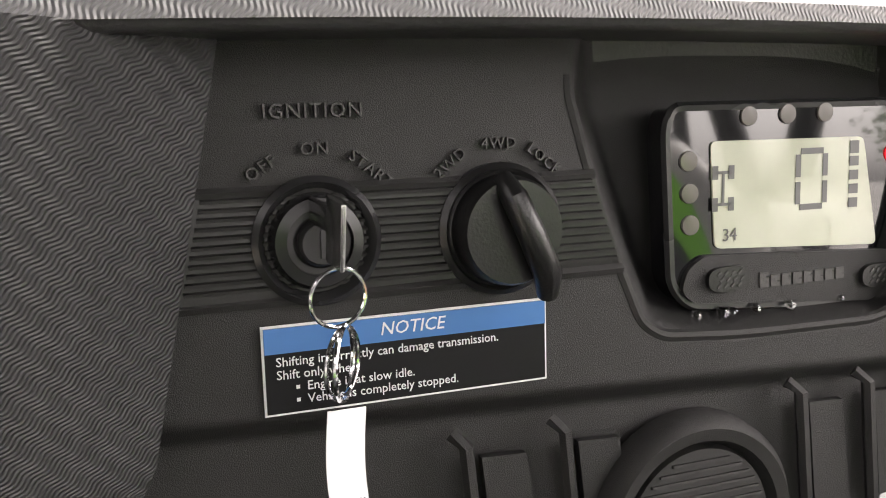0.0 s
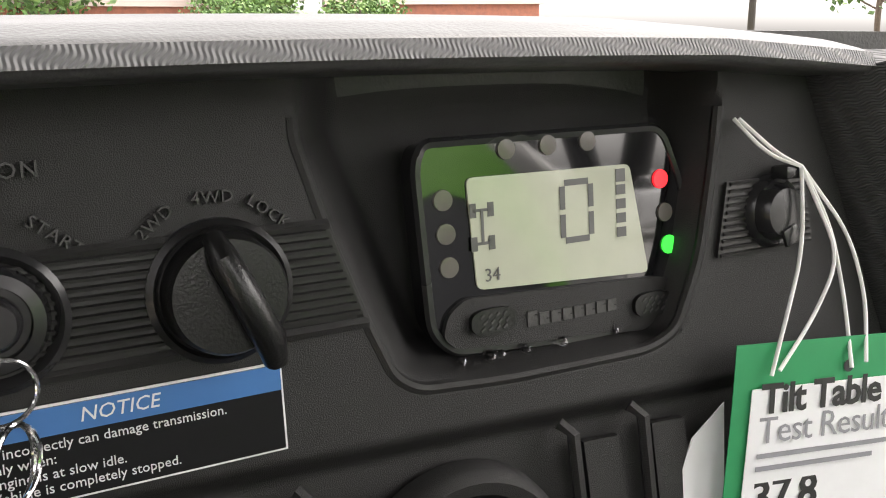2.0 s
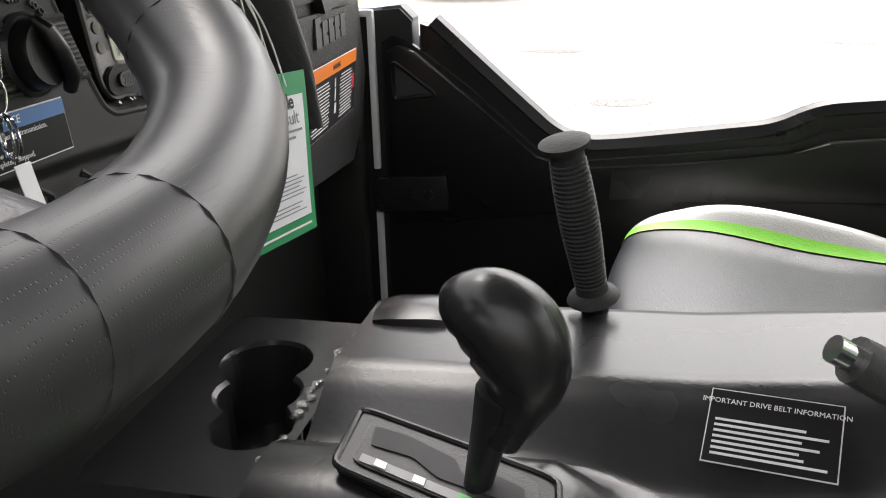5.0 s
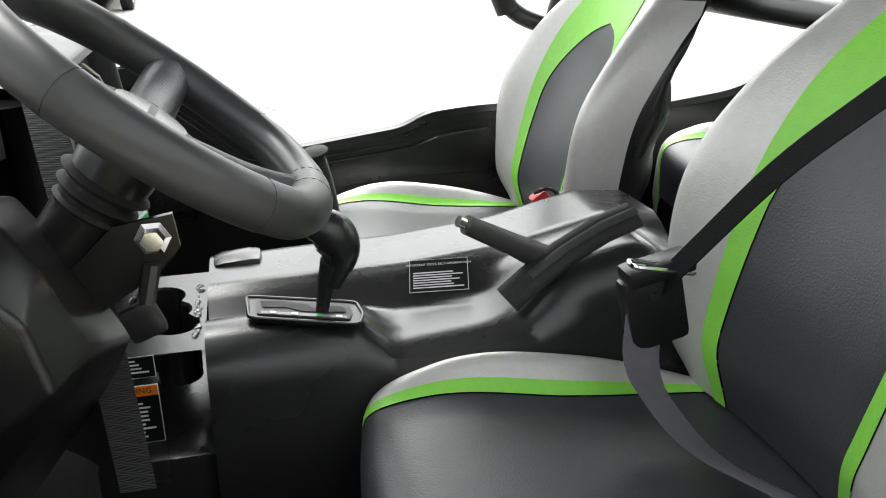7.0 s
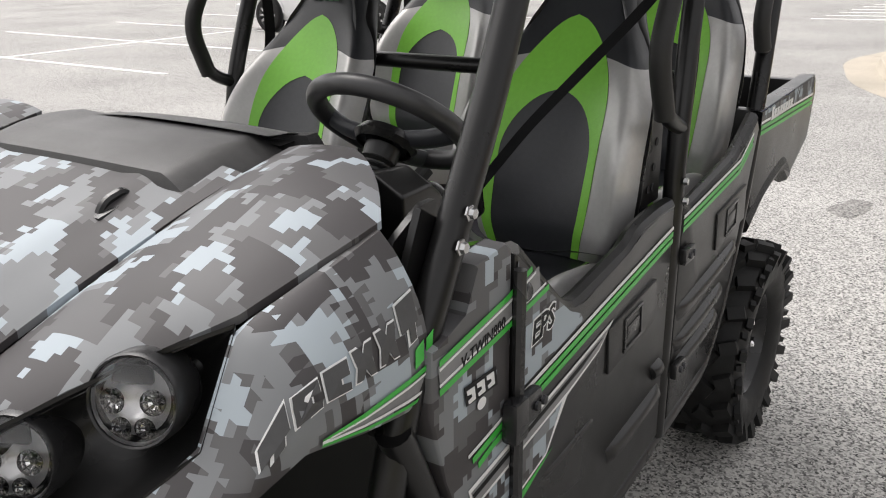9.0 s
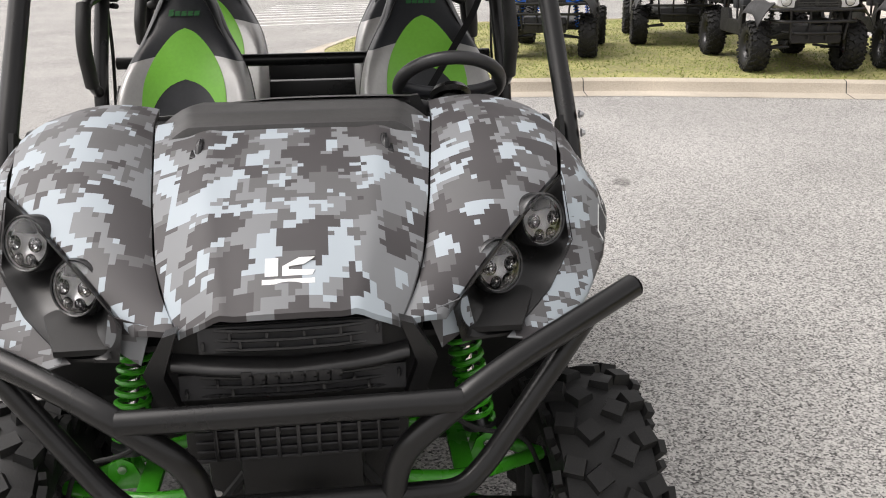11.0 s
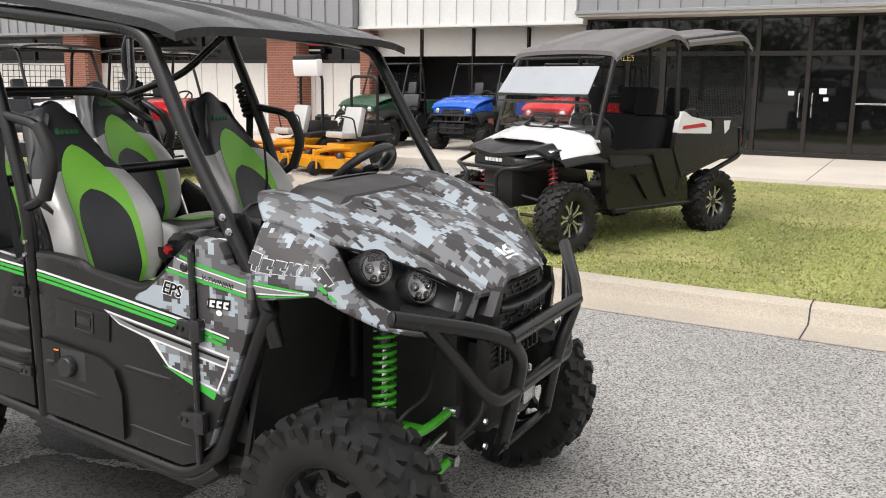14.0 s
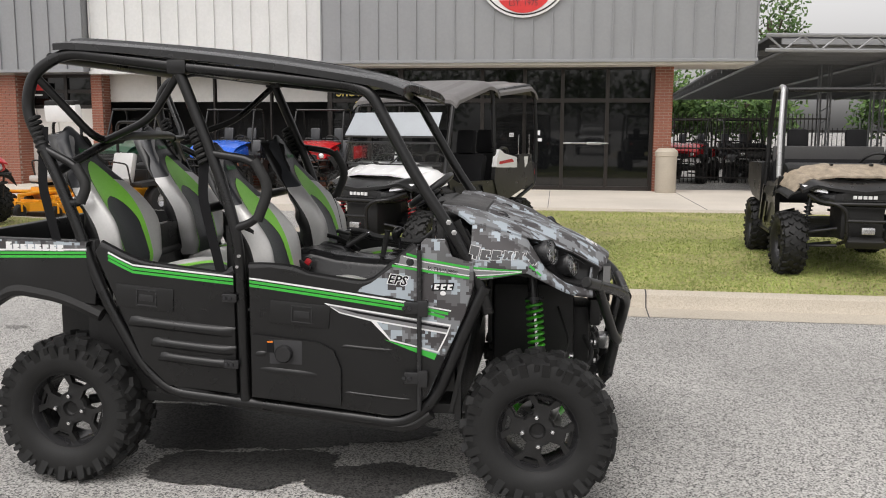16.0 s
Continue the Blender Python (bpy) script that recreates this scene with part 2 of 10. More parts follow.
TONES = ((0.052, 0.048, 0.050), (0.105, 0.104, 0.107), (0.190, 0.198, 0.207), (0.36, 0.41, 0.45))
M = {
    "camo_top": camo("camo_top", "xy", 0.0128, TONES, 13.0),
    "camo_side": camo("camo_side", "xz", 0.0128, TONES, 13.0),
    "camo_block": camo("camo_block", "xyz", 0.0128, TONES, 13.0),
    "camo_leaf": mat("camo_leaf", (0.33, 0.27, 0.2), 0.5, var=0.5, vscale=14),
    "plastic": mat("plastic", (0.0165, 0.0162, 0.0162), 0.44, grain=0.35, gscale=2600, spec=0.35),
    "plastic_fine": mat("plastic_fine", (0.0098, 0.0097, 0.0100), 0.30, grain=0.10, gscale=900, spec=0.45),
    "plastic_gloss": mat("plastic_gloss", (0.019, 0.019, 0.020), 0.26, grain=0.05, gscale=200),
    "plastic_grey": mat("plastic_grey", (0.048, 0.047, 0.047), 0.5, grain=0.2, gscale=500),
    "piano": mat("piano", (0.006, 0.006, 0.007), 0.05, var=0.05, coat=1.0),
    "cage": mat("cage", (0.0085, 0.0084, 0.0087), 0.30, grain=0.06, gscale=500, spec=0.42),
    "rubber": mat("rubber", (0.0155, 0.0155, 0.0155), 0.60, var=0.3, vscale=20, grain=0.2, gscale=150, spec=0.3),
    "grip": mat("grip", (0.014, 0.014, 0.014), 0.6, grain=0.2, gscale=300),
    "steel": mat("steel", (0.55, 0.55, 0.55), 0.28, 1.0),
    "chrome": mat("chrome", (0.85, 0.85, 0.86), 0.12, 1.0, var=0.04),
    "dark_steel": mat("dark_steel", (0.05, 0.05, 0.054), 0.4, 0.7),
    "green_paint": mat("green_paint", (0.05, 0.36, 0.02), 0.28, coat=0.3, var=0.06),
    "green_decal": mat("green_decal", (0.04, 0.42, 0.05), 0.35, var=0.04),
    "white_decal": mat("white_decal", (0.78, 0.78, 0.78), 0.35, var=0.04),
    "grey_decal": mat("grey_decal", (0.2, 0.2, 0.205), 0.35, var=0.05),
    "mark_fill": mat("mark_fill", (0.060, 0.060, 0.062), 0.45, var=0.1),
    "black_decal": mat("black_decal", (0.007, 0.007, 0.008), 0.5, var=0.05, spec=0.2),
    "blue_decal": mat("blue_decal", (0.05, 0.17, 0.42), 0.35, var=0.04),
    "orange_decal": mat("orange_decal", (0.85, 0.22, 0.02), 0.4, var=0.04),
    "silver_vinyl": mat("silver_vinyl", (0.54, 0.535, 0.525), 0.36, 0.3, var=0.05, grain=0.25, gscale=420),
    "green_vinyl": mat("green_vinyl", (0.24, 0.63, 0.075), 0.4, var=0.05, grain=0.25, gscale=420),
    "black_vinyl": mat("black_vinyl", (0.037, 0.039, 0.044), 0.38, var=0.1, grain=0.25, gscale=420),
    "webbing": mat("webbing", (0.009, 0.009, 0.010), 0.7, grain=0.5, gscale=600, spec=0.15),
    "webbing_grey": mat("webbing_grey", (0.12, 0.11, 0.13), 0.55, grain=0.5, gscale=600),
    "paper": mat("paper", (0.8, 0.8, 0.82), 0.6, var=0.03),
    "paper_green": mat("paper_green", (0.02, 0.27, 0.1), 0.5, var=0.05),
    "ink": mat("ink", (0.02, 0.02, 0.02), 0.6, var=0.03),
    "ink_grey": mat("ink_grey", (0.25, 0.25, 0.27), 0.6, var=0.03),
    "red_plastic": mat("red_plastic", (0.5, 0.02, 0.03), 0.35),
    "red_led": glow("red_led", (1.0, 0.02, 0.03), 0.35),
    "green_led": glow("green_led", (0.02, 0.9, 0.06), 0.35),
    "led_off": mat("led_off", (0.12, 0.11, 0.1), 0.15),
    "lcd": mat("lcd", (0.46, 0.48, 0.38), 0.10, var=0.04, coat=0.6),
    "lcd_ink": mat("lcd_ink", (0.1, 0.1, 0.1), 0.3),
    "lens": glass("lens"),
    "windscreen": glass("windscreen", (0.93, 0.95, 0.95), 0.03),
    "reflector": mat("reflector", (0.86, 0.86, 0.87), 0.30, 0.85),
    "string": mat("string", (0.75, 0.74, 0.72), 0.8),
    "asphalt": speckled("asphalt", (0.035, 0.034, 0.033), (0.50, 0.488, 0.465), 0.0076, 0.15, bump=0.8, base_mix=0.22),
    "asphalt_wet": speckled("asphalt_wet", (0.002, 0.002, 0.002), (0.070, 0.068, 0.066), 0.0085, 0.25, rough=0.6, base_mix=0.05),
    "asphalt_stain": speckled("asphalt_stain", (0.03, 0.029, 0.028), (0.30, 0.29, 0.276), 0.0080, 0.2, bump=0.8, base_mix=0.2),
    "concrete": speckled("concrete", (0.33, 0.29, 0.235), (0.52, 0.465, 0.385), 0.006, 0.22, bump=0.25, base_mix=0.72),
    "walk": speckled("walk", (0.50, 0.45, 0.39), (0.62, 0.57, 0.50), 0.01, 0.1, bump=0.1, base_mix=0.85),
    "line_paint": mat("line_paint", (0.82, 0.82, 0.8), 0.7, var=0.2, vscale=9, grain=0.5, gscale=90),
    "turf": mat("turf", (0.285, 0.270, 0.105), 0.9, var=0.45, vscale=1.1),
    "blade": mat("blade", (0.285, 0.335, 0.098), 0.7, var=0.35, vscale=1.0),
    "brick": mat("brick", (0.26, 0.1, 0.065), 0.85, var=0.3, vscale=2.5, grain=0.4, gscale=60),
    "mortar": mat("mortar", (0.42, 0.37, 0.33), 0.9, grain=0.4, gscale=80),
    "metal_grey": mat("metal_grey", (0.27, 0.275, 0.285), 0.45, 0.2, var=0.05, vscale=1.2),
    "metal_white": mat("metal_white", (0.68, 0.68, 0.67), 0.5, 0.1, var=0.05, vscale=1.2),
    "panel_white": mat("panel_white", (0.66, 0.64, 0.61), 0.55, var=0.05, vscale=1.0),
    "soffit": mat("soffit", (0.6, 0.58, 0.53), 0.7, var=0.05),
    "bronze": mat("bronze", (0.028, 0.024, 0.022), 0.35, 0.4),
    "dark_glass": mat("dark_glass", (0.006, 0.0065, 0.007), 0.03, var=0.05, spec=0.55),
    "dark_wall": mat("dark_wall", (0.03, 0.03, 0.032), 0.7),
    "sign_red": mat("sign_red", (0.6, 0.03, 0.03), 0.4),
    "sign_gold": mat("sign_gold", (0.75, 0.6, 0.15), 0.5),
    "leaf": mat("leaf", (0.055, 0.115, 0.025), 0.7, var=0.5, vscale=3),
    "leaf_light": mat("leaf_light", (0.09, 0.16, 0.035), 0.7, var=0.5, vscale=3),
    "bark": mat("bark", (0.10, 0.075, 0.055), 0.9, var=0.3, vscale=5, grain=0.6, gscale=30),
    "white_paint": mat("white_paint", (0.78, 0.78, 0.78), 0.25, coat=0.4, var=0.03),
    "blue_paint": mat("blue_paint", (0.015, 0.12, 0.62), 0.25, coat=0.4, var=0.05),
    "red_paint": mat("red_paint", (0.5, 0.015, 0.02), 0.25, coat=0.4, var=0.05),
    "forest_paint": mat("forest_paint", (0.02, 0.07, 0.035), 0.3, coat=0.4, var=0.08),
    "yellow_paint": mat("yellow_paint", (0.75, 0.32, 0.01), 0.35, coat=0.2, var=0.06),
    "silver_paint": mat("silver_paint", (0.5, 0.5, 0.5), 0.3, 0.6),
    "alloy": mat("alloy", (0.62, 0.62, 0.63), 0.25, 0.9),
    "red_shock": mat("red_shock", (0.6, 0.02, 0.03), 0.3, coat=0.3),
    "roof_brown": mat("roof_brown", (0.18, 0.14, 0.12), 0.85, var=0.2),
    "siding": mat("siding", (0.7, 0.7, 0.68), 0.7, var=0.05),
    "wood": mat("wood", (0.25, 0.15, 0.09), 0.7, var=0.3, vscale=12),
}
M["wave_panel"] = waves("wave_panel", (0.028, 0.028, 0.029), 0.0014, (0, 0.55, 0.83), (0.2, 0.83, -0.55))
M["wave_top"] = waves("wave_top", (0.07, 0.07, 0.072), 0.0018, (0.0, 0.9, 0.42), (0.75, -0.3, 0.6))
M["green_stitch"] = mat("green_stitch", (0.03, 0.16, 0.05), 0.6, var=0.1)
M["wheel_leather"] = mat("wheel_leather", (0.034, 0.034, 0.036), 0.38, var=0.08)
nt, lk = M["wheel_leather"].node_tree.nodes, M["wheel_leather"].node_tree.links
dots, place_, bmp = nt.new("ShaderNodeTexVoronoi"), nt.new("ShaderNodeTexCoord"), nt.new("ShaderNodeBump")
dots.inputs["Scale"].default_value, dots.inputs["Randomness"].default_value = 820.0, 0.1
edge = nt.new("ShaderNodeMapRange")
edge.inputs["From Min"].default_value, edge.inputs["From Max"].default_value = 0.08, 0.22
lk.new(place_.outputs["Object"], dots.inputs["Vector"])
lk.new(dots.outputs["Distance"], edge.inputs["Value"])
lk.new(edge.outputs[0], bmp.inputs["Height"])
bmp.inputs["Strength"].default_value, bmp.inputs["Distance"].default_value = 0.35, 0.0003
lk.new(bmp.outputs[0], nt["Principled BSDF"].inputs["Normal"])
M["ribbed"] = waves("ribbed", (0.02, 0.02, 0.021), 0.0034, (0, 0, 1), (0, 0, 0))


# ---- building helpers ----
def thing(name, label, category, group="", kind="", m=None):
    ob = new(name)
    ob.empty_display_size = 0.1
    if m is not None:
        ob.matrix_basis = m
    return tagged(ob, label, category, group, kind)


def solid(name, bm, material, smooth=True, flip=True):
    me = bpy.data.meshes.new(name)
    if flip:
        bmesh.ops.recalc_face_normals(bm, faces=bm.faces)
    bm.to_mesh(me)
    bm.free()
    for p in me.polygons:
        p.use_smooth = smooth
    me.materials.append(M[material] if isinstance(material, str) else material)
    if smooth:
        me.set_sharp_from_angle(angle=radians(38))
    return me


def part(name, bm, material, parent, label="", smooth=True, m=None):
    """One mesh object under a thing or a part."""
    ob = new(name, solid(name, bm, material, smooth) if isinstance(bm, bmesh.types.BMesh) else bm)
    ob.parent = parent
    if m is not None:
        ob.matrix_basis = m
    return tagged(ob, label)


def whole(name, bm, material, label, category, group="", kind="", smooth=True, m=None):
    """A top-level thing of one mesh."""
    ob = new(name, solid(name, bm, material, smooth) if isinstance(bm, bmesh.types.BMesh) else bm)
    if m is not None:
        ob.matrix_basis = m
    return tagged(ob, label, category, group, kind)


def B():
    return bmesh.new()


def box(bm, c, s, rot=(0, 0, 0), bevel=0.0):
    """A box of size s about c, turned by degrees, with chamfered edges."""
    got = bmesh.ops.create_cube(bm, size=1.0)
    vs = got["verts"]
    bmesh.ops.scale(bm, vec=s, verts=vs)
    if bevel:
        es = list({e for v in vs for e in v.link_edges})
        r = bmesh.ops.bevel(bm, geom=es, offset=bevel, segments=2, affect="EDGES", profile=0.6)
        vs = list({v for f in r["faces"] for v in f.verts} | {v for v in vs if v.is_valid})
    bmesh.ops.transform(bm, matrix=pose(*c, *rot), verts=vs)
    return bm


def rounded(pts, r, n=5, closed=False):
    """The line pts with its corners rounded to about r."""
    pts = [Vector(p) for p in pts]
    out = []
    N = len(pts)
    for i, p in enumerate(pts):
        if not closed and i in (0, N - 1):
            out.append(p)
            continue
        a, b = pts[i - 1], pts[(i + 1) % N]
        da, db = a - p, b - p
        k = min(r, da.length * 0.45, db.length * 0.45)
        p0, p1 = p + da.normalized() * k, p + db.normalized() * k
        for j in range(n + 1):
            t = j / n
            out.append((1 - t) ** 2 * p0 + 2 * t * (1 - t) * p + t * t * p1)
    return out


def tube(bm, pts, r, n=10, closed=False, caps=True, flat=1.0, radii=None):
    """A round bar along pts."""
    pts = [Vector(p) for p in pts]
    rings, up = [], None
    N = len(pts)
    for i, p in enumerate(pts):
        a = pts[i - 1] if (i or closed) else p
        b = pts[(i + 1) % N] if (i < N - 1 or closed) else p
        d = (b - a).normalized()
        if up is None:
            up = d.orthogonal().normalized()
        up = (up - d * up.dot(d)).normalized()
        side = d.cross(up)
        q = radii[i] if radii else r
        rings.append([bm.verts.new(p + (up * math.cos(6.28319 * k / n) * flat + side * math.sin(6.28319 * k / n)) * q) for k in range(n)])
    pairs = list(zip(rings, rings[1:])) + ([(rings[-1], rings[0])] if closed else [])
    for u, v in pairs:
        for k in range(n):
            bm.faces.new((u[k], u[(k + 1) % n], v[(k + 1) % n], v[k]))
    if caps and not closed:
        bm.faces.new(rings[0][::-1])
        bm.faces.new(rings[-1])
    return bm


def turned(bm, profile, m=None, n=24, arc=6.283185):
    """A body turned about z from (radius, height) pairs; closed where the radius is 0."""
    rings = []
    full = abs(arc - 6.283185) < 1e-4
    for r, z in profile:
        if r < 1e-6:
            rings.append([bm.verts.new((0, 0, z))])
        else:
            rings.append([bm.verts.new((r * math.cos(arc * k / n), r * math.sin(arc * k / n), z)) for k in range(n if full else n + 1)])
    new_verts = [v for ring in rings for v in ring]
    for u, v in zip(rings, rings[1:]):
        for k in range(n):
            k1 = (k + 1) % n if full else k + 1
            if len(u) == 1 and len(v) == 1:
                continue
            if len(u) == 1:
                bm.faces.new((u[0], v[k1], v[k]))
            elif len(v) == 1:
                bm.faces.new((u[k], u[k1], v[0]))
            else:
                bm.faces.new((u[k], u[k1], v[k1], v[k]))
    if m is not None:
        bmesh.ops.transform(bm, matrix=m, verts=new_verts)
    return bm


def rod(bm, a, b, r, n=12, r2=None):
    return tube(bm, [a, b], r, n, radii=[r, r if r2 is None else r2])


def plate(bm, outline, place, depth):
    """A flat plate: outline in (a, b), place(a, b, c) -> xyz, c running from 0 to depth."""
    u = [bm.verts.new(place(a, b, 0.0)) for a, b in outline]
    v = [bm.verts.new(place(a, b, depth)) for a, b in outline]
    bm.faces.new(u[::-1])
    bm.faces.new(v)
    N = len(u)
    for k in range(N):
        bm.faces.new((u[k], u[(k + 1) % N], v[(k + 1) % N], v[k]))
    return bm


def patch(bm, f, nu, nv, thick=0.0, down=(0, 0, -1)):
    """A curved sheet f(u, v), u and v from 0 to 1, with a thickness along down."""
    g = [[bm.verts.new(f(i / nu, j / nv)) for j in range(nv + 1)] for i in range(nu + 1)]
    for i in range(nu):
        for j in range(nv):
            bm.faces.new((g[i][j], g[i + 1][j], g[i + 1][j + 1], g[i][j + 1]))
    if thick:
        d = Vector(down) * thick
        h = [[bm.verts.new(g[i][j].co + d) for j in range(nv + 1)] for i in range(nu + 1)]
        for i in range(nu):
            for j in range(nv):
                bm.faces.new((h[i][j], h[i][j + 1], h[i + 1][j + 1], h[i + 1][j]))
        rim = [(i, 0) for i in range(nu)] + [(nu, j) for j in range(nv)] + [(i, nv) for i in range(nu, 0, -1)] + [(0, j) for j in range(nv, 0, -1)]
        for (a, b), (c, d2) in zip(rim, rim[1:] + rim[:1]):
            bm.faces.new((g[a][b], g[c][d2], h[c][d2], h[a][b]))
    return bm


def band(bm, line, width, place, depth=0.001):
    """A strip of a width along a line in (a, b), laid on a surface by place(a, b, c)."""
    pts = [Vector(p) for p in line]
    lo, hi = [], []
    for i, p in enumerate(pts):
        d = (pts[min(i + 1, len(pts) - 1)] - pts[max(i - 1, 0)]).normalized()
        nrm = Vector((-d.y, d.x)) * width / 2
        lo.append(p - nrm)
        hi.append(p + nrm)
    return plate(bm, [tuple(q) for q in lo] + [tuple(q) for q in hi[::-1]], place, depth)


def words(name, text, size, material, parent, m, label="", depth=0.0004, shear=0.0, align="CENTER", spread=1.0, bold=0.0):
    """Lettering in the built-in font, as a mesh; m puts its centre, x to the right and z out of the surface."""
    cu = bpy.data.curves.new(name, "FONT")
    cu.body, cu.size, cu.extrude, cu.shear, cu.align_x, cu.align_y = text, size, depth, shear, align, "CENTER"
    cu.space_character, cu.resolution_u, cu.offset = spread, 2, bold
    ob = bpy.data.objects.new(name, cu)
    scene.collection.objects.link(ob)
    me = bpy.data.meshes.new_from_object(ob)
    bpy.data.objects.remove(ob)
    me.materials.clear()
    me.materials.append(M[material])
    return part(name, me, None, parent, label, m=m)


def mark(name, count, size, material, parent, m, label="", depth=0.0004, shear=0.0, spread=1.0, cap=1.0, laid=None):
    """A maker's wordmark drawn as a row of plain blocks with notches; m as for words."""
    b = B()
    step = size * 0.66 * spread
    for k in range(count):
        h = size * (0.72 if k == 0 else 0.72 * cap)
        w = step * 0.80
        x0 = (k - count / 2) * step + step * 0.1
        cut = 0.36 if k % 2 else 0.64
        out = [(x0, -size * 0.36), (x0 + w, -size * 0.36), (x0 + w, -size * 0.36 + h * cut), (x0 + w * 0.72, -size * 0.36 + h * cut), (x0 + w * 0.72, -size * 0.36 + h * (cut + 0.14)), (x0 + w, -size * 0.36 + h * (cut + 0.14)), (x0 + w, -size * 0.36 + h), (x0, -size * 0.36 + h)]
        plate(b, [(x + shear * y, y) for x, y in out], laid or (lambda p, q, c: (p, q, c - depth)), depth * 2)
    return part(name, b, material, parent, label, False, m)


def facing(at, right, up):
    """The pose of a flat thing at a place, by the directions of its right and its up."""
    r = Vector(right).normalized()
    n = r.cross(Vector(up)).normalized()
    u = n.cross(r)
    m = Matrix((r, u, n)).transposed().to_4x4()
    m.translation = at
    return m


def lerp(a, b, t):
    return a + (b - a) * t


def along(table, x):
    """Linear interpolation in rows of (x, value, value ...), eased between rows."""
    if x <= table[0][0]:
        return table[0][1:]
    for p, q in zip(table, table[1:]):
        if x <= q[0]:
            t = (x - p[0]) / (q[0] - p[0])
            return tuple(lerp(a, b, t) for a, b in zip(p[1:], q[1:]))
    return table[-1][1:]


def curved(table, x):
    """Smooth interpolation in rows of (x, value)."""
    n = len(table)
    if x <= table[0][0]:
        return table[0][1]
    for i in range(n - 1):
        (x0, y0), (x1, y1) = table[i], table[i + 1]
        if x <= x1:
            h = x1 - x0
            before = (y1 - table[i - 1][1]) / (x1 - table[i - 1][0]) if i else (y1 - y0) / h
            after = (table[i + 2][1] - y0) / (table[i + 2][0] - x0) if i + 2 < n else (y1 - y0) / h
            t = (x - x0) / h
            return (2 * t ** 3 - 3 * t * t + 1) * y0 + (t ** 3 - 2 * t * t + t) * h * before + (3 * t * t - 2 * t ** 3) * y1 + (t ** 3 - t * t) * h * after
    return table[-1][1]


MIRROR = Matrix.Diagonal((1, -1, 1, 1))


def both(bm):
    """Adds the mirror image across y = 0."""
    got = bmesh.ops.duplicate(bm, geom=bm.verts[:] + bm.edges[:] + bm.faces[:])
    vs = [g for g in got["geom"] if isinstance(g, bmesh.types.BMVert)]
    fs = [g for g in got["geom"] if isinstance(g, bmesh.types.BMFace)]
    bmesh.ops.transform(bm, matrix=MIRROR, verts=vs)
    bmesh.ops.reverse_faces(bm, faces=fs)
    return bm


# ---- the lot ----
def flat(bm, pts, z, subdiv=False):
    vs = [bm.verts.new((x, y, z)) for x, y in pts]
    bm.faces.new(vs)
    return bm


def smooth_ring(pts, r, closed=True):
    return [Vector((p.x, p.y)) for p in rounded([(x, y, 0) for x, y in pts], r, 8, closed)]


def inset(ring, d):
    """The closed ring moved inwards (to the left of its run) by d."""
    N, out = len(ring), []
    for i, p in enumerate(ring):
        t = (ring[(i + 1) % N] - ring[i - 1]).normalized()
        out.append(p + Vector((-t.y, t.x)) * d)
    return out


gm = B()
flat(gm, [(-400, -400), (400, -400), (400, 400), (-400, 400)], 0.0)
whole("ground", gm, "asphalt", "worn grey asphalt parking lot with pale stones", "ground", kind="structure", smooth=False)


def island(name, ring, label, gutter=0.40):
    """A raised grass island: a concrete gutter, a rounded kerb and turf."""
    edge = thing(name, label, "kerb", kind="structure")
    rows = [(0.0, 0.004), (gutter, -0.006 + 0.012), (gutter + 0.02, 0.03), (gutter + 0.05, 0.118), (gutter + 0.085, 0.14), (gutter + 0.2, 0.145), (gutter + 0.21, 0.11)]
    rings = [[(p.x, p.y, z) for p in inset(ring, d)] for d, z in rows]
    bm = B()
    vs = [[bm.verts.new(p) for p in r] for r in rings]
    N = len(ring)
    for a, b in zip(vs, vs[1:]):
        for k in range(N):
            bm.faces.new((a[k], a[(k + 1) % N], b[(k + 1) % N], b[k]))
    part("kerb", bm, "concrete", edge, "pale weathered concrete kerb with a gutter")
    # joints across the kerb
    run = 0.0
    for k in range(N):
        run += (ring[k] - ring[k - 1]).length
        if run > 2.9:
            run = 0.0
            a, b = Vector(rings[0][k]), Vector(rings[5][k])
            jb = B()
            line = [Vector(r[k]) + Vector((0, 0, 0.0015)) for r in rings[:6]]
            t = (ring[(k + 1) % N] - ring[k - 1]).normalized() * 0.006
            for p, q in zip(line, line[1:]):
                jb.faces.new([jb.verts.new(v) for v in (p + Vector((t.x, t.y, 0)), p - Vector((t.x, t.y, 0)), q - Vector((t.x, t.y, 0)), q + Vector((t.x, t.y, 0)))])
            part("kerb_joint", jb, "dark_wall", edge)
    inner = inset(ring, gutter + 0.2)
    tb = B()
    flat(tb, [(p.x, p.y) for p in inner], 0.135)
    part("turf", tb, "turf", edge, "mown green turf with thin brown spots", smooth=False)
    return inner


RING_A = smooth_ring([(16, 3.35), (16, 12.6), (-3.2, 12.6), (-3.05, 5.6), (-2.5, 4.3), (-1.2, 3.62), (0.2, 3.4), (3.0, 3.32)], 1.0)
RING_B = smooth_ring([(-9.6, -0.3), (-8.0, 0.75), (-7.45, 1.9), (-7.3, 3.4), (-6.6, 5.8), (-5.9, 7.9), (-6.3, 9.5), (-8.0, 10.0), (-14, 10.2), (-18, 7.5), (-18, 3), (-15, 0), (-12, -0.8)], 0.8)
RING_C = smooth_ring([(3.85, -10.4), (4.3, -14), (4.9, -24), (40, -24), (40, -14), (14, -10.2)], 1.0)
RING_C = RING_C if sum((b.x - a.x) * (b.y + a.y) for a, b in zip(RING_C, RING_C[1:])) < 0 else RING_C[::-1]
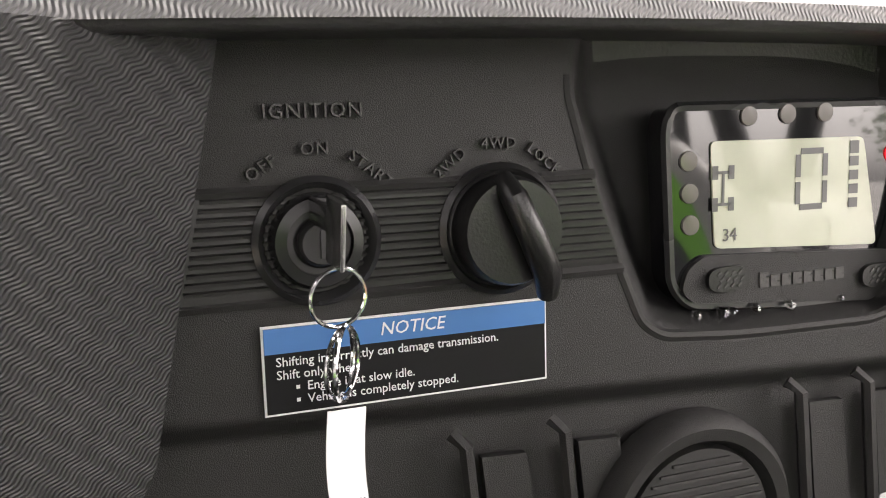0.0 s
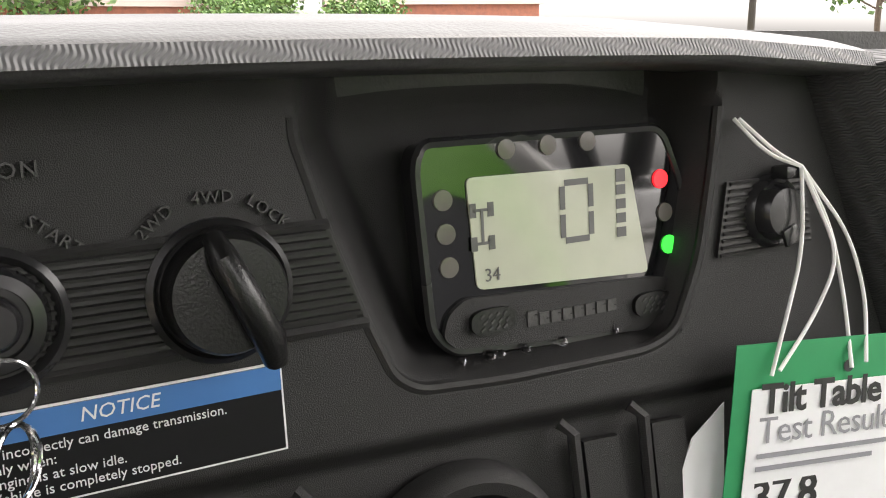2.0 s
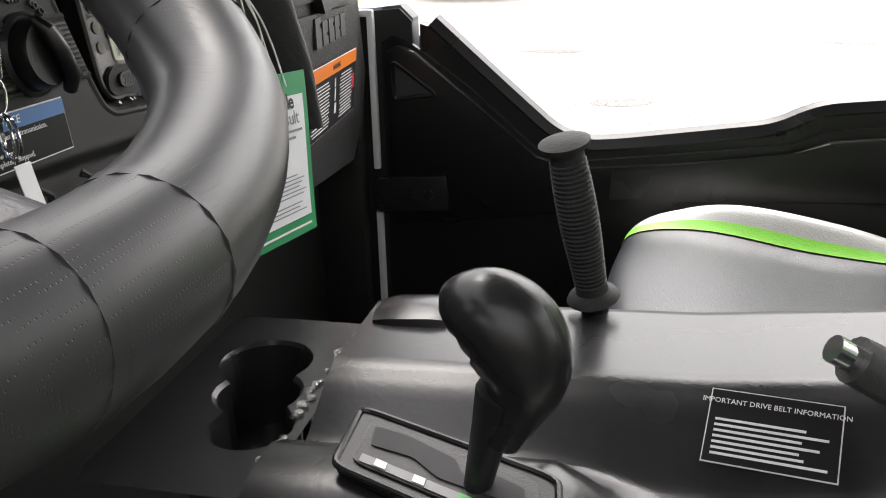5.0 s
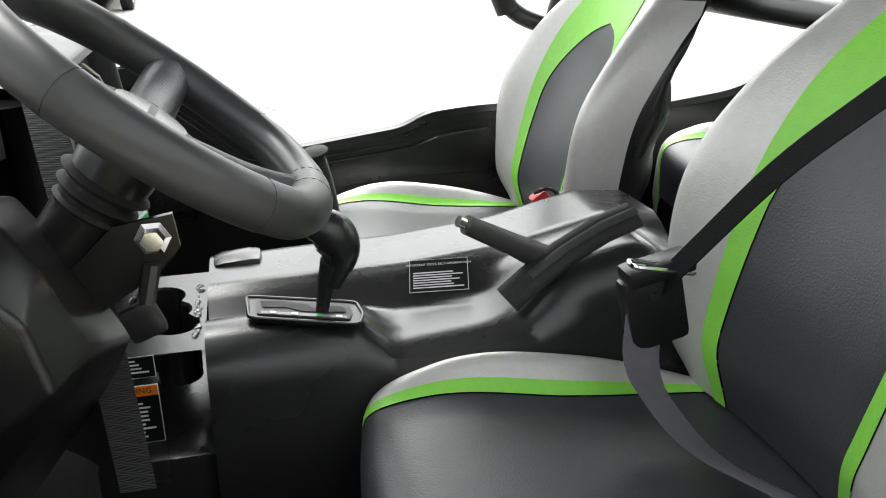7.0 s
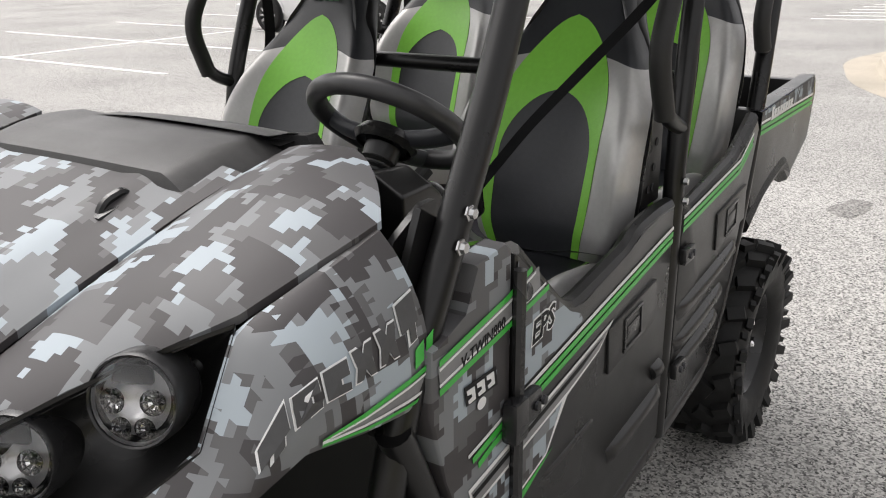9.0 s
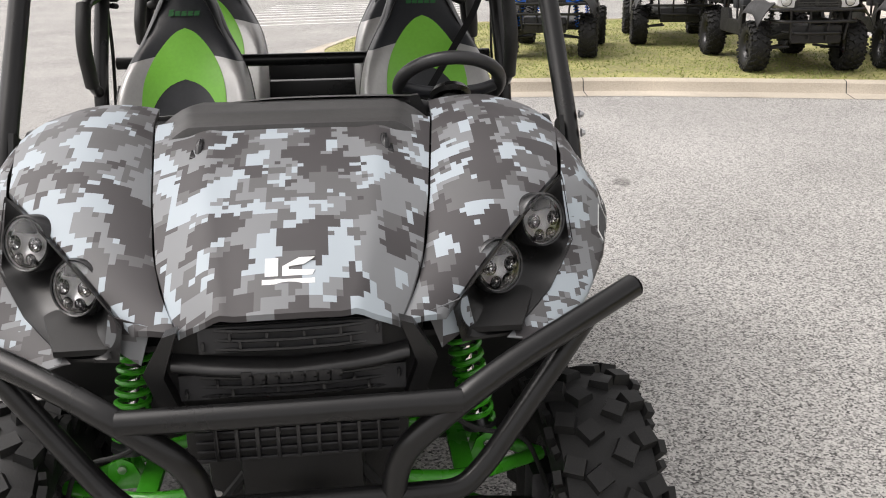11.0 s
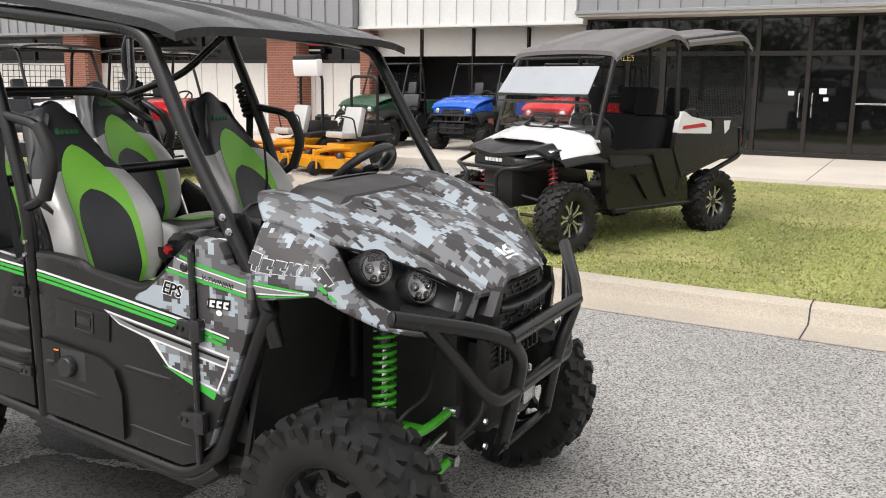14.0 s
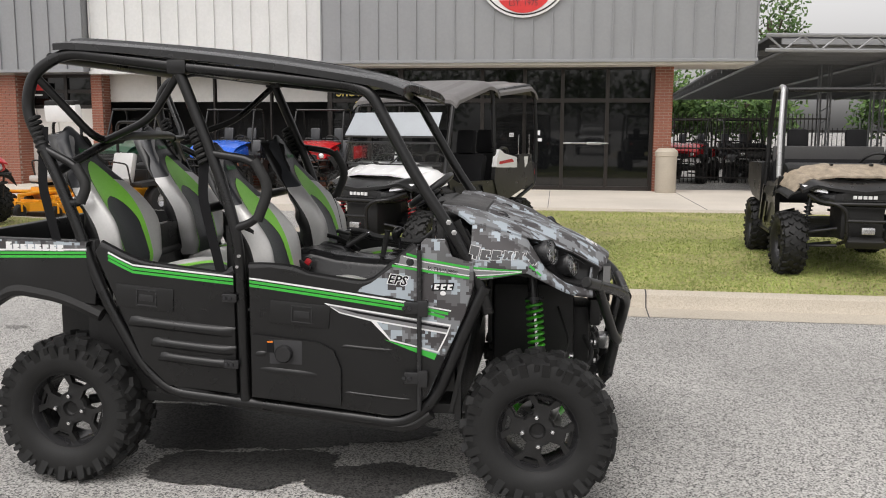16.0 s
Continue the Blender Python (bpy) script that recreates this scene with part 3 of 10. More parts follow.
TURF_A = island("kerb_island_1", RING_A, "grass island with a rounded concrete kerb")
TURF_B = island("kerb_island_2", RING_B, "grass island with a curved concrete kerb")
TURF_C = island("kerb_island_3", RING_C, "sunny grass strip with a concrete kerb")


def inside(ring, x, y):
    c = False
    for a, b in zip(ring, ring[1:] + ring[:1]):
        if (a.y > y) != (b.y > y) and x < (b.x - a.x) * (y - a.y) / (b.y - a.y) + a.x:
            c = not c
    return c


def grass(name, ring, x0, x1, y0, y1, count, h, label):
    rng = np.random.default_rng(5)
    pts, faces, k = [], [], 0
    for x, y, a, s in zip(rng.uniform(x0, x1, count), rng.uniform(y0, y1, count), rng.uniform(0, 6.28, count), rng.uniform(0.5, 1.2, count)):
        thin = math.sin(1.9 * x + 1.3 * y) + math.sin(2.7 * y - 1.1 * x + 0.8) + 0.6 * math.sin(5.3 * x + 4.1 * y)
        if not inside(ring, x, y) or thin > 1.1 and s < 1.0:
            continue
        w = 0.006 + 0.004 * s
        dx, dy, lx, ly = math.cos(a) * w, math.sin(a) * w, math.cos(a * 3.1) * h * 1.1 * s, math.sin(a * 3.1) * h * 1.1 * s
        pts += [(x - dx, y - dy, 0.13), (x + dx, y + dy, 0.13), (x + lx, y + ly, 0.135 + h * s)]
        faces.append((k, k + 1, k + 2))
        k += 3
    me = bpy.data.meshes.new(name)
    me.from_pydata(pts, [], faces)
    me.materials.append(M["blade"])
    tagged(new(name, me), label, "grass", kind="stuff")


grass("grass", TURF_A, -3, 7.5, 3.8, 8.0, 90000, 0.020, "short mown grass on the kerbed island")
grass("grass", TURF_A, -3, 12, 8.0, 12.6, 40000, 0.024, "short mown grass before the shop")
grass("grass", TURF_B, -17, -6, -0.5, 10, 36000, 0.028, "short mown grass under the parked machines")

# stall lines
for i in range(9):
    x = 4.35 - 2.66 * i
    if x > 3:
        continue
    lb = B()
    for k in range(7):
        box(lb, (x - 0.01 * k, -8.9 - 1.15 * k, 0.003), (0.10, 1.15, 0.004))
    whole("stall_line", lb, "line_paint", "worn white painted parking stall line", "road marking", "stall lines", "structure", smooth=False)
lb = B()
for k in range(12):
    box(lb, (1.6 - 2.0 * k, -12.15, 0.0032), (2.0, 0.10, 0.004))
whole("stall_line", lb, "line_paint", "long white painted line across the stalls", "road marking", "stall lines", "structure", smooth=False)
for i in range(9):
    hb = B()
    box(hb, (-20 - 1.1 * i, 0.5 + 0.1 * i, 0.003), (0.14, 6.5, 0.004), (0, 0, 12))
    whole("hatch_line", hb, "line_paint", "white painted hatch line in the lot", "road marking", "hatch lines", "structure", smooth=False)


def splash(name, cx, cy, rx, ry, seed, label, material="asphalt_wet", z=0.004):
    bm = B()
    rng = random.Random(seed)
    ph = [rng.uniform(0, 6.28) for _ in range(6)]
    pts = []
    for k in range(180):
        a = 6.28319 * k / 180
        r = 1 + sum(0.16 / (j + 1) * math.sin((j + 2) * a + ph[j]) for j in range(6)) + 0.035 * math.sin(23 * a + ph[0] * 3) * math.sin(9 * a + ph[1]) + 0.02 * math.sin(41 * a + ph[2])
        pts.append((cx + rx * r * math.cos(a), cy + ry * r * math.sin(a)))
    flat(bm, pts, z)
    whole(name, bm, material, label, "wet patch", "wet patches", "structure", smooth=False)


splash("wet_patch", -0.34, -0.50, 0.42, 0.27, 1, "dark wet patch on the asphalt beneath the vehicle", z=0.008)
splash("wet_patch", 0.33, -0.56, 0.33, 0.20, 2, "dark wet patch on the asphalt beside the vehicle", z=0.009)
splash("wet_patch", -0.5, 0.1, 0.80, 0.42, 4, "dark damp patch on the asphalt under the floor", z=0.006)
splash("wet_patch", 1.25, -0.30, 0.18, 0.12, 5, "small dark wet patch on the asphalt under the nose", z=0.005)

for k, (x, y, r) in enumerate(((-4.2, 0.6, 0.22), (-5.4, 1.7, 0.16), (-3.3, 2.2, 0.12), (-2.4, -6.6, 0.3), (-5.2, -5.4, 0.25), (-7.6, -6.9, 0.32), (0.4, -6.2, 0.28), (1.2, -9.0, 0.3), (-1.9, -9.8, 0.3), (-4.6, -10.6, 0.35))):
    splash("oil_stain", x, y, r, r * 0.5, 40 + k, "old dark oil stain on the asphalt", "asphalt_stain", 0.003)

# ---- the shop ----
wb = B()
box(wb, (-8, 15.4, 0.07), (44, 5.6, 0.14))
whole("pavement", wb, "walk", "pale concrete walk along the shop front", "pavement", kind="structure", smooth=False)
for i in range(14):
    jb = B()
    box(jb, (13 - 3 * i, 15.4, 0.142), (0.012, 5.6, 0.004))
    whole("pavement_joint", jb, "dark_wall", "narrow joint in the concrete walk", "joint", "pavement joints", "structure", smooth=False)


def fascia(name, x0, x1, y, z0, z1, material, label, depth=1.0, pitch=0.45):
    """Standing-seam metal cladding, each seam proud."""
    root = thing(name, label, "wall", kind="structure")
    bm = B()
    box(bm, ((x0 + x1) / 2, y + depth / 2, (z0 + z1) / 2), (x1 - x0, depth, z1 - z0))
    part("sheet", bm, material, root, smooth=False)
    n = int((x1 - x0) / pitch)
    for i in range(n + 1):
        sb = B()
        box(sb, (x0 + 0.03 + i * (x1 - x0 - 0.06) / n, y - 0.02, (z0 + z1) / 2), (0.035, 0.044, z1 - z0 - 0.01), bevel=0.008)
        part("seam", sb, material, root, smooth=False)
    eb = B()
    box(eb, ((x0 + x1) / 2, y - 0.03, z0 + 0.03), (x1 - x0 + 0.02, 0.09, 0.075), bevel=0.01)
    part("drip_edge", eb, material, root, smooth=False)
    return root


fascia("wall_fascia_1", -4.6, 5.65, 16.75, 3.2, 6.4, "metal_grey", "grey standing-seam metal fascia over the entrance")
fascia("wall_fascia_2", -10.9, -4.62, 17.35, 3.02, 6.4, "metal_white", "white standing-seam metal fascia")
fascia("wall_fascia_3", -40, -10.92, 17.1, 3.05, 6.4, "metal_grey", "grey standing-seam metal fascia over the side windows")
sb = B()
box(sb, (0.5, 17.7, 3.17), (10.2, 1.9, 0.06))
whole("soffit", sb, "soffit", "cream painted soffit under the fascia", "soffit", kind="structure", smooth=False)
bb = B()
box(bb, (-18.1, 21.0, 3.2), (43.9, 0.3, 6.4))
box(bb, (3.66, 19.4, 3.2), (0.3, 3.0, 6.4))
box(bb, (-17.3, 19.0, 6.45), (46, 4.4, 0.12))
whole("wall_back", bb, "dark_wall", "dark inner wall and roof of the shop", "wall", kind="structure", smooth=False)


def storefront(x0, x1, y, z0, z1, posts, rail_z, name, label):
    root = thing(name, label, "window", kind="structure")
    xs = [x0, *posts, x1]
    for x in xs:
        fb = B()
        box(fb, (x, y, (z0 + z1) / 2), (0.09, 0.12, z1 - z0), bevel=0.006)
        part("mullion", fb, "bronze", root, smooth=False)
    for z in (z0 + 0.05, rail_z, z1 - 0.05):
        fb = B()
        box(fb, ((x0 + x1) / 2, y + 0.005, z), (x1 - x0, 0.1, 0.1), bevel=0.006)
        part("rail", fb, "bronze", root, smooth=False)
    for a, b in zip(xs, xs[1:]):
        for p, q in ((z0 + 0.1, rail_z - 0.05), (rail_z + 0.05, z1 - 0.1)):
            pb = B()
            box(pb, ((a + b) / 2, y + 0.02, (p + q) / 2), (b - a - 0.09, 0.02, q - p))
            part("pane", pb, "dark_glass", root, "dark tinted glass pane", smooth=False)
    return root


shop = storefront(-2.75, 3.42, 17.65, 0.14, 3.2, [-0.72, 0.33, 1.26, 2.35], 2.34, "window_1", "bronze-framed dark glass shop entrance with double doors")
for x in (0.2, 0.46):
    hb = B()
    tube(hb, rounded([(x, 17.6, 1.0), (x, 17.53, 1.0), (x, 17.53, 1.5), (x, 17.6, 1.5)], 0.03), 0.014)
    part("door_pull", hb, "steel", shop, "brushed metal door pull")
pb = B()
box(pb, (1.85, 17.55, 1.3), (1.1, 0.03, 0.035), bevel=0.006)
box(pb, (2.05, 17.53, 1.3), (0.35, 0.03, 0.06), bevel=0.006)
part("push_bar", pb, "steel", shop, "steel push bar across the door")
for x, z, s in ((0.02, 1.5, 0.12), (0.65, 1.55, 0.15), (0.72, 1.38, 0.1)):
    pb = B()
    box(pb, (x, 17.655, z), (s, 0.004, s * 0.8))
    part("notice", pb, "paper", shop, "small white paper notice on the glass", smooth=False)
words("lettering", "Showroom", 0.34, "sign_gold", shop, facing((-3.7, 17.62, 2.55), (1, 0, 0), (0, 0, 1)), "gold painted window lettering", shear=0.25)
words("lettering", "SALES", 0.2, "sign_gold", shop, facing((-3.7, 17.62, 2.25), (1, 0, 0), (0, 0, 1)), "gold painted window lettering")
storefront(-4.6, -2.8, 17.68, 0.14, 3.2, [-3.6], 2.34, "window_2", "bronze-framed dark shop window")
for x0, x1 in ((-10.85, -4.7),):
    root = thing("wall_panels", "white wall panels over a dark open bay", "wall", kind="structure")
    n = 4
    for i in range(n):
        a, b = x0 + (x1 - x0) * i / n, x0 + (x1 - x0) * (i + 1) / n
        pb = B()
        box(pb, ((a + b) / 2, 18.0, 2.68), (b - a - 0.07, 0.08, 0.72), bevel=0.005)
        part("panel", pb, "panel_white", root, smooth=False)
        pb = B()
        box(pb, (b - 0.03, 17.94, 1.65), (0.05, 0.06, 2.9), bevel=0.005)
        part("post", pb, "bronze", root, smooth=False)
# left wing: low white boards, dark windows
root = thing("wall_boards", "white upright boards below dark windows", "wall", kind="structure")
for i in range(46):
    pb = B()
    box(pb, (-11.3 - 0.62 * i, 18.0, 1.14), (0.6, 0.08, 2.0), bevel=0.006)
    part("board", pb, "panel_white", root, smooth=False)
storefront(-40, -11.0, 18.05, 2.14, 3.06, [-38 + 2.6 * i for i in range(11)], 2.6, "window_3", "dark window band of the side wing")
pb = B()
box(pb, (-12.9, 17.9, 2.62), (0.9, 0.04, 0.42))
whole("window_sign", pb, "black_decal", "small dark sign with a red band in the side window", "sign", smooth=False)
pb = B()
box(pb, (-12.9, 17.875, 2.7), (0.8, 0.01, 0.16))
part("red_band", pb, "sign_red", bpy.data.objects["window_sign"], smooth=False)
pb = B()
box(pb, (-12.9, 17.875, 2.5), (0.6, 0.01, 0.05))
part("text_bar", pb, "white_decal", bpy.data.objects["window_sign"], smooth=False)
# round shop sign
sg = thing("shop_sign", "round white sign with dark border and red base", "sign")
sb = B()
turned(sb, [(0, 0.0), (1.12, 0.0), (1.12, 0.06), (0, 0.06)], facing((0.3, 16.73, 5.35), (1, 0, 0), (0, 0, 1)) @ pose(0, 0, 0), 48)
part("disc", sb, "white_decal", sg)
sb = B()
turned(sb, [(1.04, 0.06), (1.07, 0.06), (1.07, 0.07), (1.04, 0.07)], facing((0.3, 16.73, 5.35), (1, 0, 0), (0, 0, 1)), 48)
part("border", sb, "black_decal", sg)
sb = B()
plate(sb, [(math.cos(a) * 0.72, math.sin(a) * 0.72 - 0.3) for a in [math.pi * (1.2 + 0.6 * k / 12) for k in range(13)]], lambda a, b, c: (0.3 + a, 16.665 - c, 5.35 + b), 0.01)
part("red_field", sb, "sign_red", sg)
words("lettering", "MOTORSPORTS", 0.24, "ink", sg, facing((0.3, 16.655, 4.78), (1, 0, 0), (0, 0, 1)), "dark sign lettering")
words("lettering", "EST. 1975", 0.17, "ink", sg, facing((0.3, 16.655, 4.55), (1, 0, 0), (0, 0, 1)), "dark sign lettering")


def pillar(x0, x1, y0, y1, z0, z1, label, budget=140):
    """A brick pillar: each brick stands a few millimetres proud of the mortar."""
    root = thing("brick_pillar", label, "pillar", "brick pillars", "structure")
    mb = B()
    box(mb, ((x0 + x1) / 2, (y0 + y1) / 2, (z0 + z1) / 2), (x1 - x0 - 0.016, y1 - y0 - 0.016, z1 - z0))
    part("mortar", mb, "mortar", root, smooth=False)
    L, H, J = 0.22, 0.068, 0.011
    one = {}
    rest, count = [], 0
    row, z = 0, z0
    while z + H < z1:
        x = x0 + (0 if row % 2 == 0 else -L / 2)
        while x < x1:
            a, b = max(x, x0), min(x + L - J, x1)
            if b - a > 0.03:
                key = round(b - a, 3)
                if key not in one:
                    q = B()
                    box(q, (0, 0, 0), (b - a, 0.03, H - J), bevel=0.003)
                    one[key] = solid("brick", q, "brick", False)
                if count < budget:
                    part("brick", one[key], None, root, m=pose((a + b) / 2, y0 + 0.012, z + H / 2))
                else:
                    rest.append(((a + b) / 2, y0 + 0.012, z + H / 2, b - a, 0.03))
                count += 1
            x += L
        y = y0 + (L / 2 if row % 2 == 0 else 0)
        while y < y1:
            b = min(y + L - J, y1)
            if b - y > 0.03:
                for xs in (x0 + 0.012, x1 - 0.012):
                    rest.append((xs, (y + b) / 2, z + H / 2, 0.03, b - y))
            y += L
        row, z = row + 1, z + H
    if rest:
        rb = B()
        for x, y, zz, sx, sy in rest:
            box(rb, (x, y, zz), (sx, sy, H - J))
        tagged(part("bricks", rb, "brick", root, smooth=False), kind="stuff")
    return root


pillar(3.47, 3.88, 17.4, 17.85, 0.14, 3.2, "red brick pillar beside the entrance", 90)
pillar(-14.05, -13.0, 17.3, 17.95, 0.14, 3.05, "wide red brick pillar of the side wing", 130)
pillar(-22.6, -21.6, 17.3, 17.95, 0.14, 3.05, "wide red brick pillar far along the wing", 60)
pillar(-11.0, -10.7, 17.5, 17.95, 0.14, 3.05, "narrow red brick pier at the corner", 60)
pillar(-7.4, -4.7, 17.75, 18.0, 0.14, 0.85, "low red brick wall under the shop window", 100)
cb = B()
turned(cb, [(0, 0), (0.235, 0), (0.25, 0.04), (0.25, 0.86), (0.27, 0.88), (0.27, 0.98), (0.18, 1.06), (0.18, 1.03), (0, 1.03)], pose(3.75, 17.15, 0.14), 28)
whole("litter_bin", cb, "concrete", "round beige concrete litter bin by the entrance", "bin")

# canopy on the right of the shop
cn = thing("canopy", "dark metal canopy on open trusses", "canopy", kind="structure")
cb = B()
plate(cb, [(6.0, 17.2), (28.0, 20.6), (31.0, 58.0), (8.6, 58.0)], lambda x, y, c: (x, y, 3.76 + c), 0.08)
part("roof", cb, "dark_steel", cn, smooth=False)
for i in range(26):
    cb = B()
    x0 = lerp(6.05, 8.6, i / 25)
    box(cb, (x0 + 11.0, lerp(18.9, 57.5, i / 25), 3.68), (21.8, 0.07, 0.13), (0, 0, lerp(8.8, 0.0, i / 25)))
    part("purlin", cb, "metal_grey", cn, smooth=False)
for i in range(7):
    cb = B()
    tube(cb, [(6.6 + 3.4 * i, 17.6 + 0.5 * i, 3.58), (9.0 + 3.4 * i, 57.0, 3.58)], 0.05, 6)
    part("beam", cb, "metal_grey", cn)
a0, a1 = Vector((5.75, 16.4, 0)), Vector((18.0, 18.4, 0))
for z in (3.42, 3.75):
    cb = B()
    tube(cb, [a0 + Vector((0, 0, z)), a1 + Vector((0, 0, z))], 0.045, 6)
    part("chord", cb, "metal_grey", cn)
for i in range(30):
    p, q = a0.lerp(a1, i / 30), a0.lerp(a1, (i + 1) / 30)
    cb = B()
    tube(cb, [p + Vector((0, 0, 3.42 if i % 2 else 3.75)), q + Vector((0, 0, 3.75 if i % 2 else 3.42))], 0.025, 6)
    part("web", cb, "metal_grey", cn)
for x, y in ((9.5, 25), (11.2, 25.3), (16, 26), (17.5, 18.6)):
    cb = B()
    for dx, dy in ((-0.15, -0.15), (0.15, -0.15), (0.15, 0.15), (-0.15, 0.15)):
        tube(cb, [(x + dx, y + dy, 0), (x + dx, y + dy, 3.7)], 0.03, 6)
    for k in range(9):
        tube(cb, [(x - 0.15, y - 0.15, 0.3 + 0.38 * k), (x + 0.15, y - 0.15, 0.5 + 0.38 * k)], 0.015, 5)
    part("lattice_post", cb, "metal_grey", cn)
fn = thing("iron_fence", "black iron fence with upright bars", "fence", kind="structure")
for i in range(40):
    fb = B()
    rod(fb, (4.3 + 0.11 * i, 22.0, 0.1), (4.3 + 0.11 * i, 22.0, 2.1), 0.012, 6)
    part("bar", fb, "bronze", fn)
for z in (0.25, 1.1, 1.95):
    fb = B()
    box(fb, (6.5, 22.0, z), (4.5, 0.03, 0.04))
    part("fence_rail", fb, "bronze", fn)
for i in range(70):
    fb = B()
    rod(fb, (8.8 + 0.16 * i, 27.0, 0.1), (8.8 + 0.16 * i, 27.0, 1.7), 0.012, 5)
    part("bar", fb, "bronze", fn)
fb = B()
box(fb, (14, 27, 1.6), (11, 0.03, 0.04))
part("fence_rail", fb, "bronze", fn)


# ---- trees and the far side of the road ----
def tree(x, y, h, spread, seed, label, leaves=2600, base=0.0):
    rng = random.Random(seed)
    root = thing("tree", label, "tree", "trees round the lot", m=pose(x, y, base))
    tb = B()
    tube(tb, rounded([(0, 0, -0.1), (0.1, 0, h * 0.2), (-0.05, 0.1, h * 0.45), (0.05, 0, h * 0.75)], 0.5), 0.2, 10, radii=None)
    heads = []
    for k in range(11):
        a, z0 = k * 2.4 + rng.random(), h * (0.25 + 0.045 * k)
        r = spread * (0.55 + 0.45 * rng.random()) * (1 - 0.45 * abs(k - 4) / 7)
        end = Vector((math.cos(a) * r, math.sin(a) * r, z0 + h * (0.12 + 0.1 * rng.random())))
        tube(tb, rounded([(0, 0, z0 - 0.2), (end.x * 0.5, end.y * 0.5, z0 + h * 0.04), end], 0.5), 0.07, 6, radii=None)
        heads += [(end, spread * 0.42), (end * 0.7 + Vector((0, 0, h * 0.08)), spread * 0.36)]
    heads.append((Vector((0, 0, h * 0.85)), spread * 0.45))
    part("trunk", tb, "bark", root)
    for kind, share in (("leaf", 0.6), ("leaf_light", 0.4)):
        pts, faces, k = [], [], 0
        for _ in range(int(leaves * share)):
            c, r = heads[rng.randrange(len(heads))]
            d = Vector((rng.gauss(0, 1), rng.gauss(0, 1), rng.gauss(0, 0.8))).normalized() * r * (rng.random() ** 0.45)
            p, s = c + d, spread * (0.035 + 0.04 * rng.random())
            u = Vector((rng.gauss(0, 1), rng.gauss(0, 1), rng.gauss(0, 1))).normalized()
            v = u.orthogonal().normalized()
            pts += [p - u * s, p + v * s * 0.6, p + u * s, p - v * s * 0.6]
            faces.append((k, k + 1, k + 2, k + 3))
            k += 4
        me = bpy.data.meshes.new("crown")
        me.from_pydata(pts, [], faces)
        me.materials.append(M[kind])
        tagged(part("crown", me, None, root), kind="stuff")
    return root


for i, (x, y, h, s) in enumerate([(16.8, 66, 13, 3.4), (9, 62, 5.2, 4), (15, 63, 4.6, 4), (26, 64, 5.5, 4), (70, 26, 9, 6), (72, 10, 10, 6.5), (70, -6, 9, 5.5), (74, -20, 9, 6), (62, 44, 10, 6), (76, -44, 9, 6), (-50, -60, 9, 6), (-70, -30, 10, 7), (88, -26, 8, 6), (90, -14, 9, 6.5), (92, -2, 8, 6), (86, 20, 8, 6), (66, -28, 5, 3.5), (64, -17, 4.5, 3), (60, 2, 5, 3.2), *[(-34 + 7.5 * k, -52 - 4 * (k % 3), 8.5 + 1.5 * ((k * 5) % 3), 5.2) for k in range(11)]]):
    tree(x, y, h, s, 20 + i, "broad green leafy tree beyond the lot", 2600 if i < 4 else 1800 if i < 19 else 1100)


def far_house(x, y, w, d, h, wall, roof, name, label, turn, storeys=1):
    root = thing(name, label, "building", m=pose(x, y, 0, 0, 0, turn))
    b = B()
    box(b, (0, 0, h / 2), (d, w, h))
    part("wall", b, wall, root, smooth=False)
    b = B()
    plate(b, [(-d / 2 - 0.5, h), (d / 2 + 0.5, h), (0, h + d * 0.28)], lambda a, z, c: (a, -w / 2 - 0.4 + c, z), w + 0.8)
    part("roof", b, roof, root, smooth=False)
    n = int(w / 2.6)
    for s in range(storeys):
        for i in range(n):
            if i == n // 2 and s == 0:
                b = B()
                box(b, (-d / 2 - 0.02, -w / 2 + (i + 0.5) * w / n, 1.05), (0.08, 1.0, 2.1), bevel=0.01)
                part("door", b, "red_plastic", root, "dark red front door", smooth=False)
                continue
            win = B()
            box(win, (-d / 2 - 0.02, -w / 2 + (i + 0.5) * w / n, 1.6 + 3 * s), (0.08, 1.1, 1.4), bevel=0.01)
            wo = part("window", win, "white_decal", root, smooth=False)
            pn = B()
            for q in (-0.27, 0.27):
                box(pn, (-d / 2 - 0.07, -w / 2 + (i + 0.5) * w / n + q, 1.6 + 3 * s), (0.02, 0.46, 1.2))
            part("pane", pn, "dark_glass", wo, smooth=False)
    return root


far_house(68, 34, 13, 9, 5.5, "siding", "roof_brown", "house", "white sided house across the road", 18, 2)
far_house(78, -9, 22, 10, 3.6, "brick", "roof_brown", "brick_building", "long low red brick building across the road", 0, 1)
far_house(74, -38, 18, 12, 3.8, "brick", "roof_brown", "brick_building", "low dark brick building across the road", -20, 1)
far_house(80, 62, 16, 10, 6.0, "brick", "roof_brown", "brick_building", "brick building beyond the trees", 25, 2)
for x, y in ((7.1, -19.4), (19, -20)):
    pb = B()
    turned(pb, [(0, 0), (0.2, 0), (0.2, 0.1), (0.11, 0.16), (0.09, 6.5), (0, 6.5)], pose(x, y, 0.13), 12)
    box(pb, (x, y, 6.7), (0.9, 0.3, 0.12), bevel=0.03)
    whole("lamp_post", pb, "bronze", "tall dark bronze lot lamp post", "lamp post", "lamp posts")


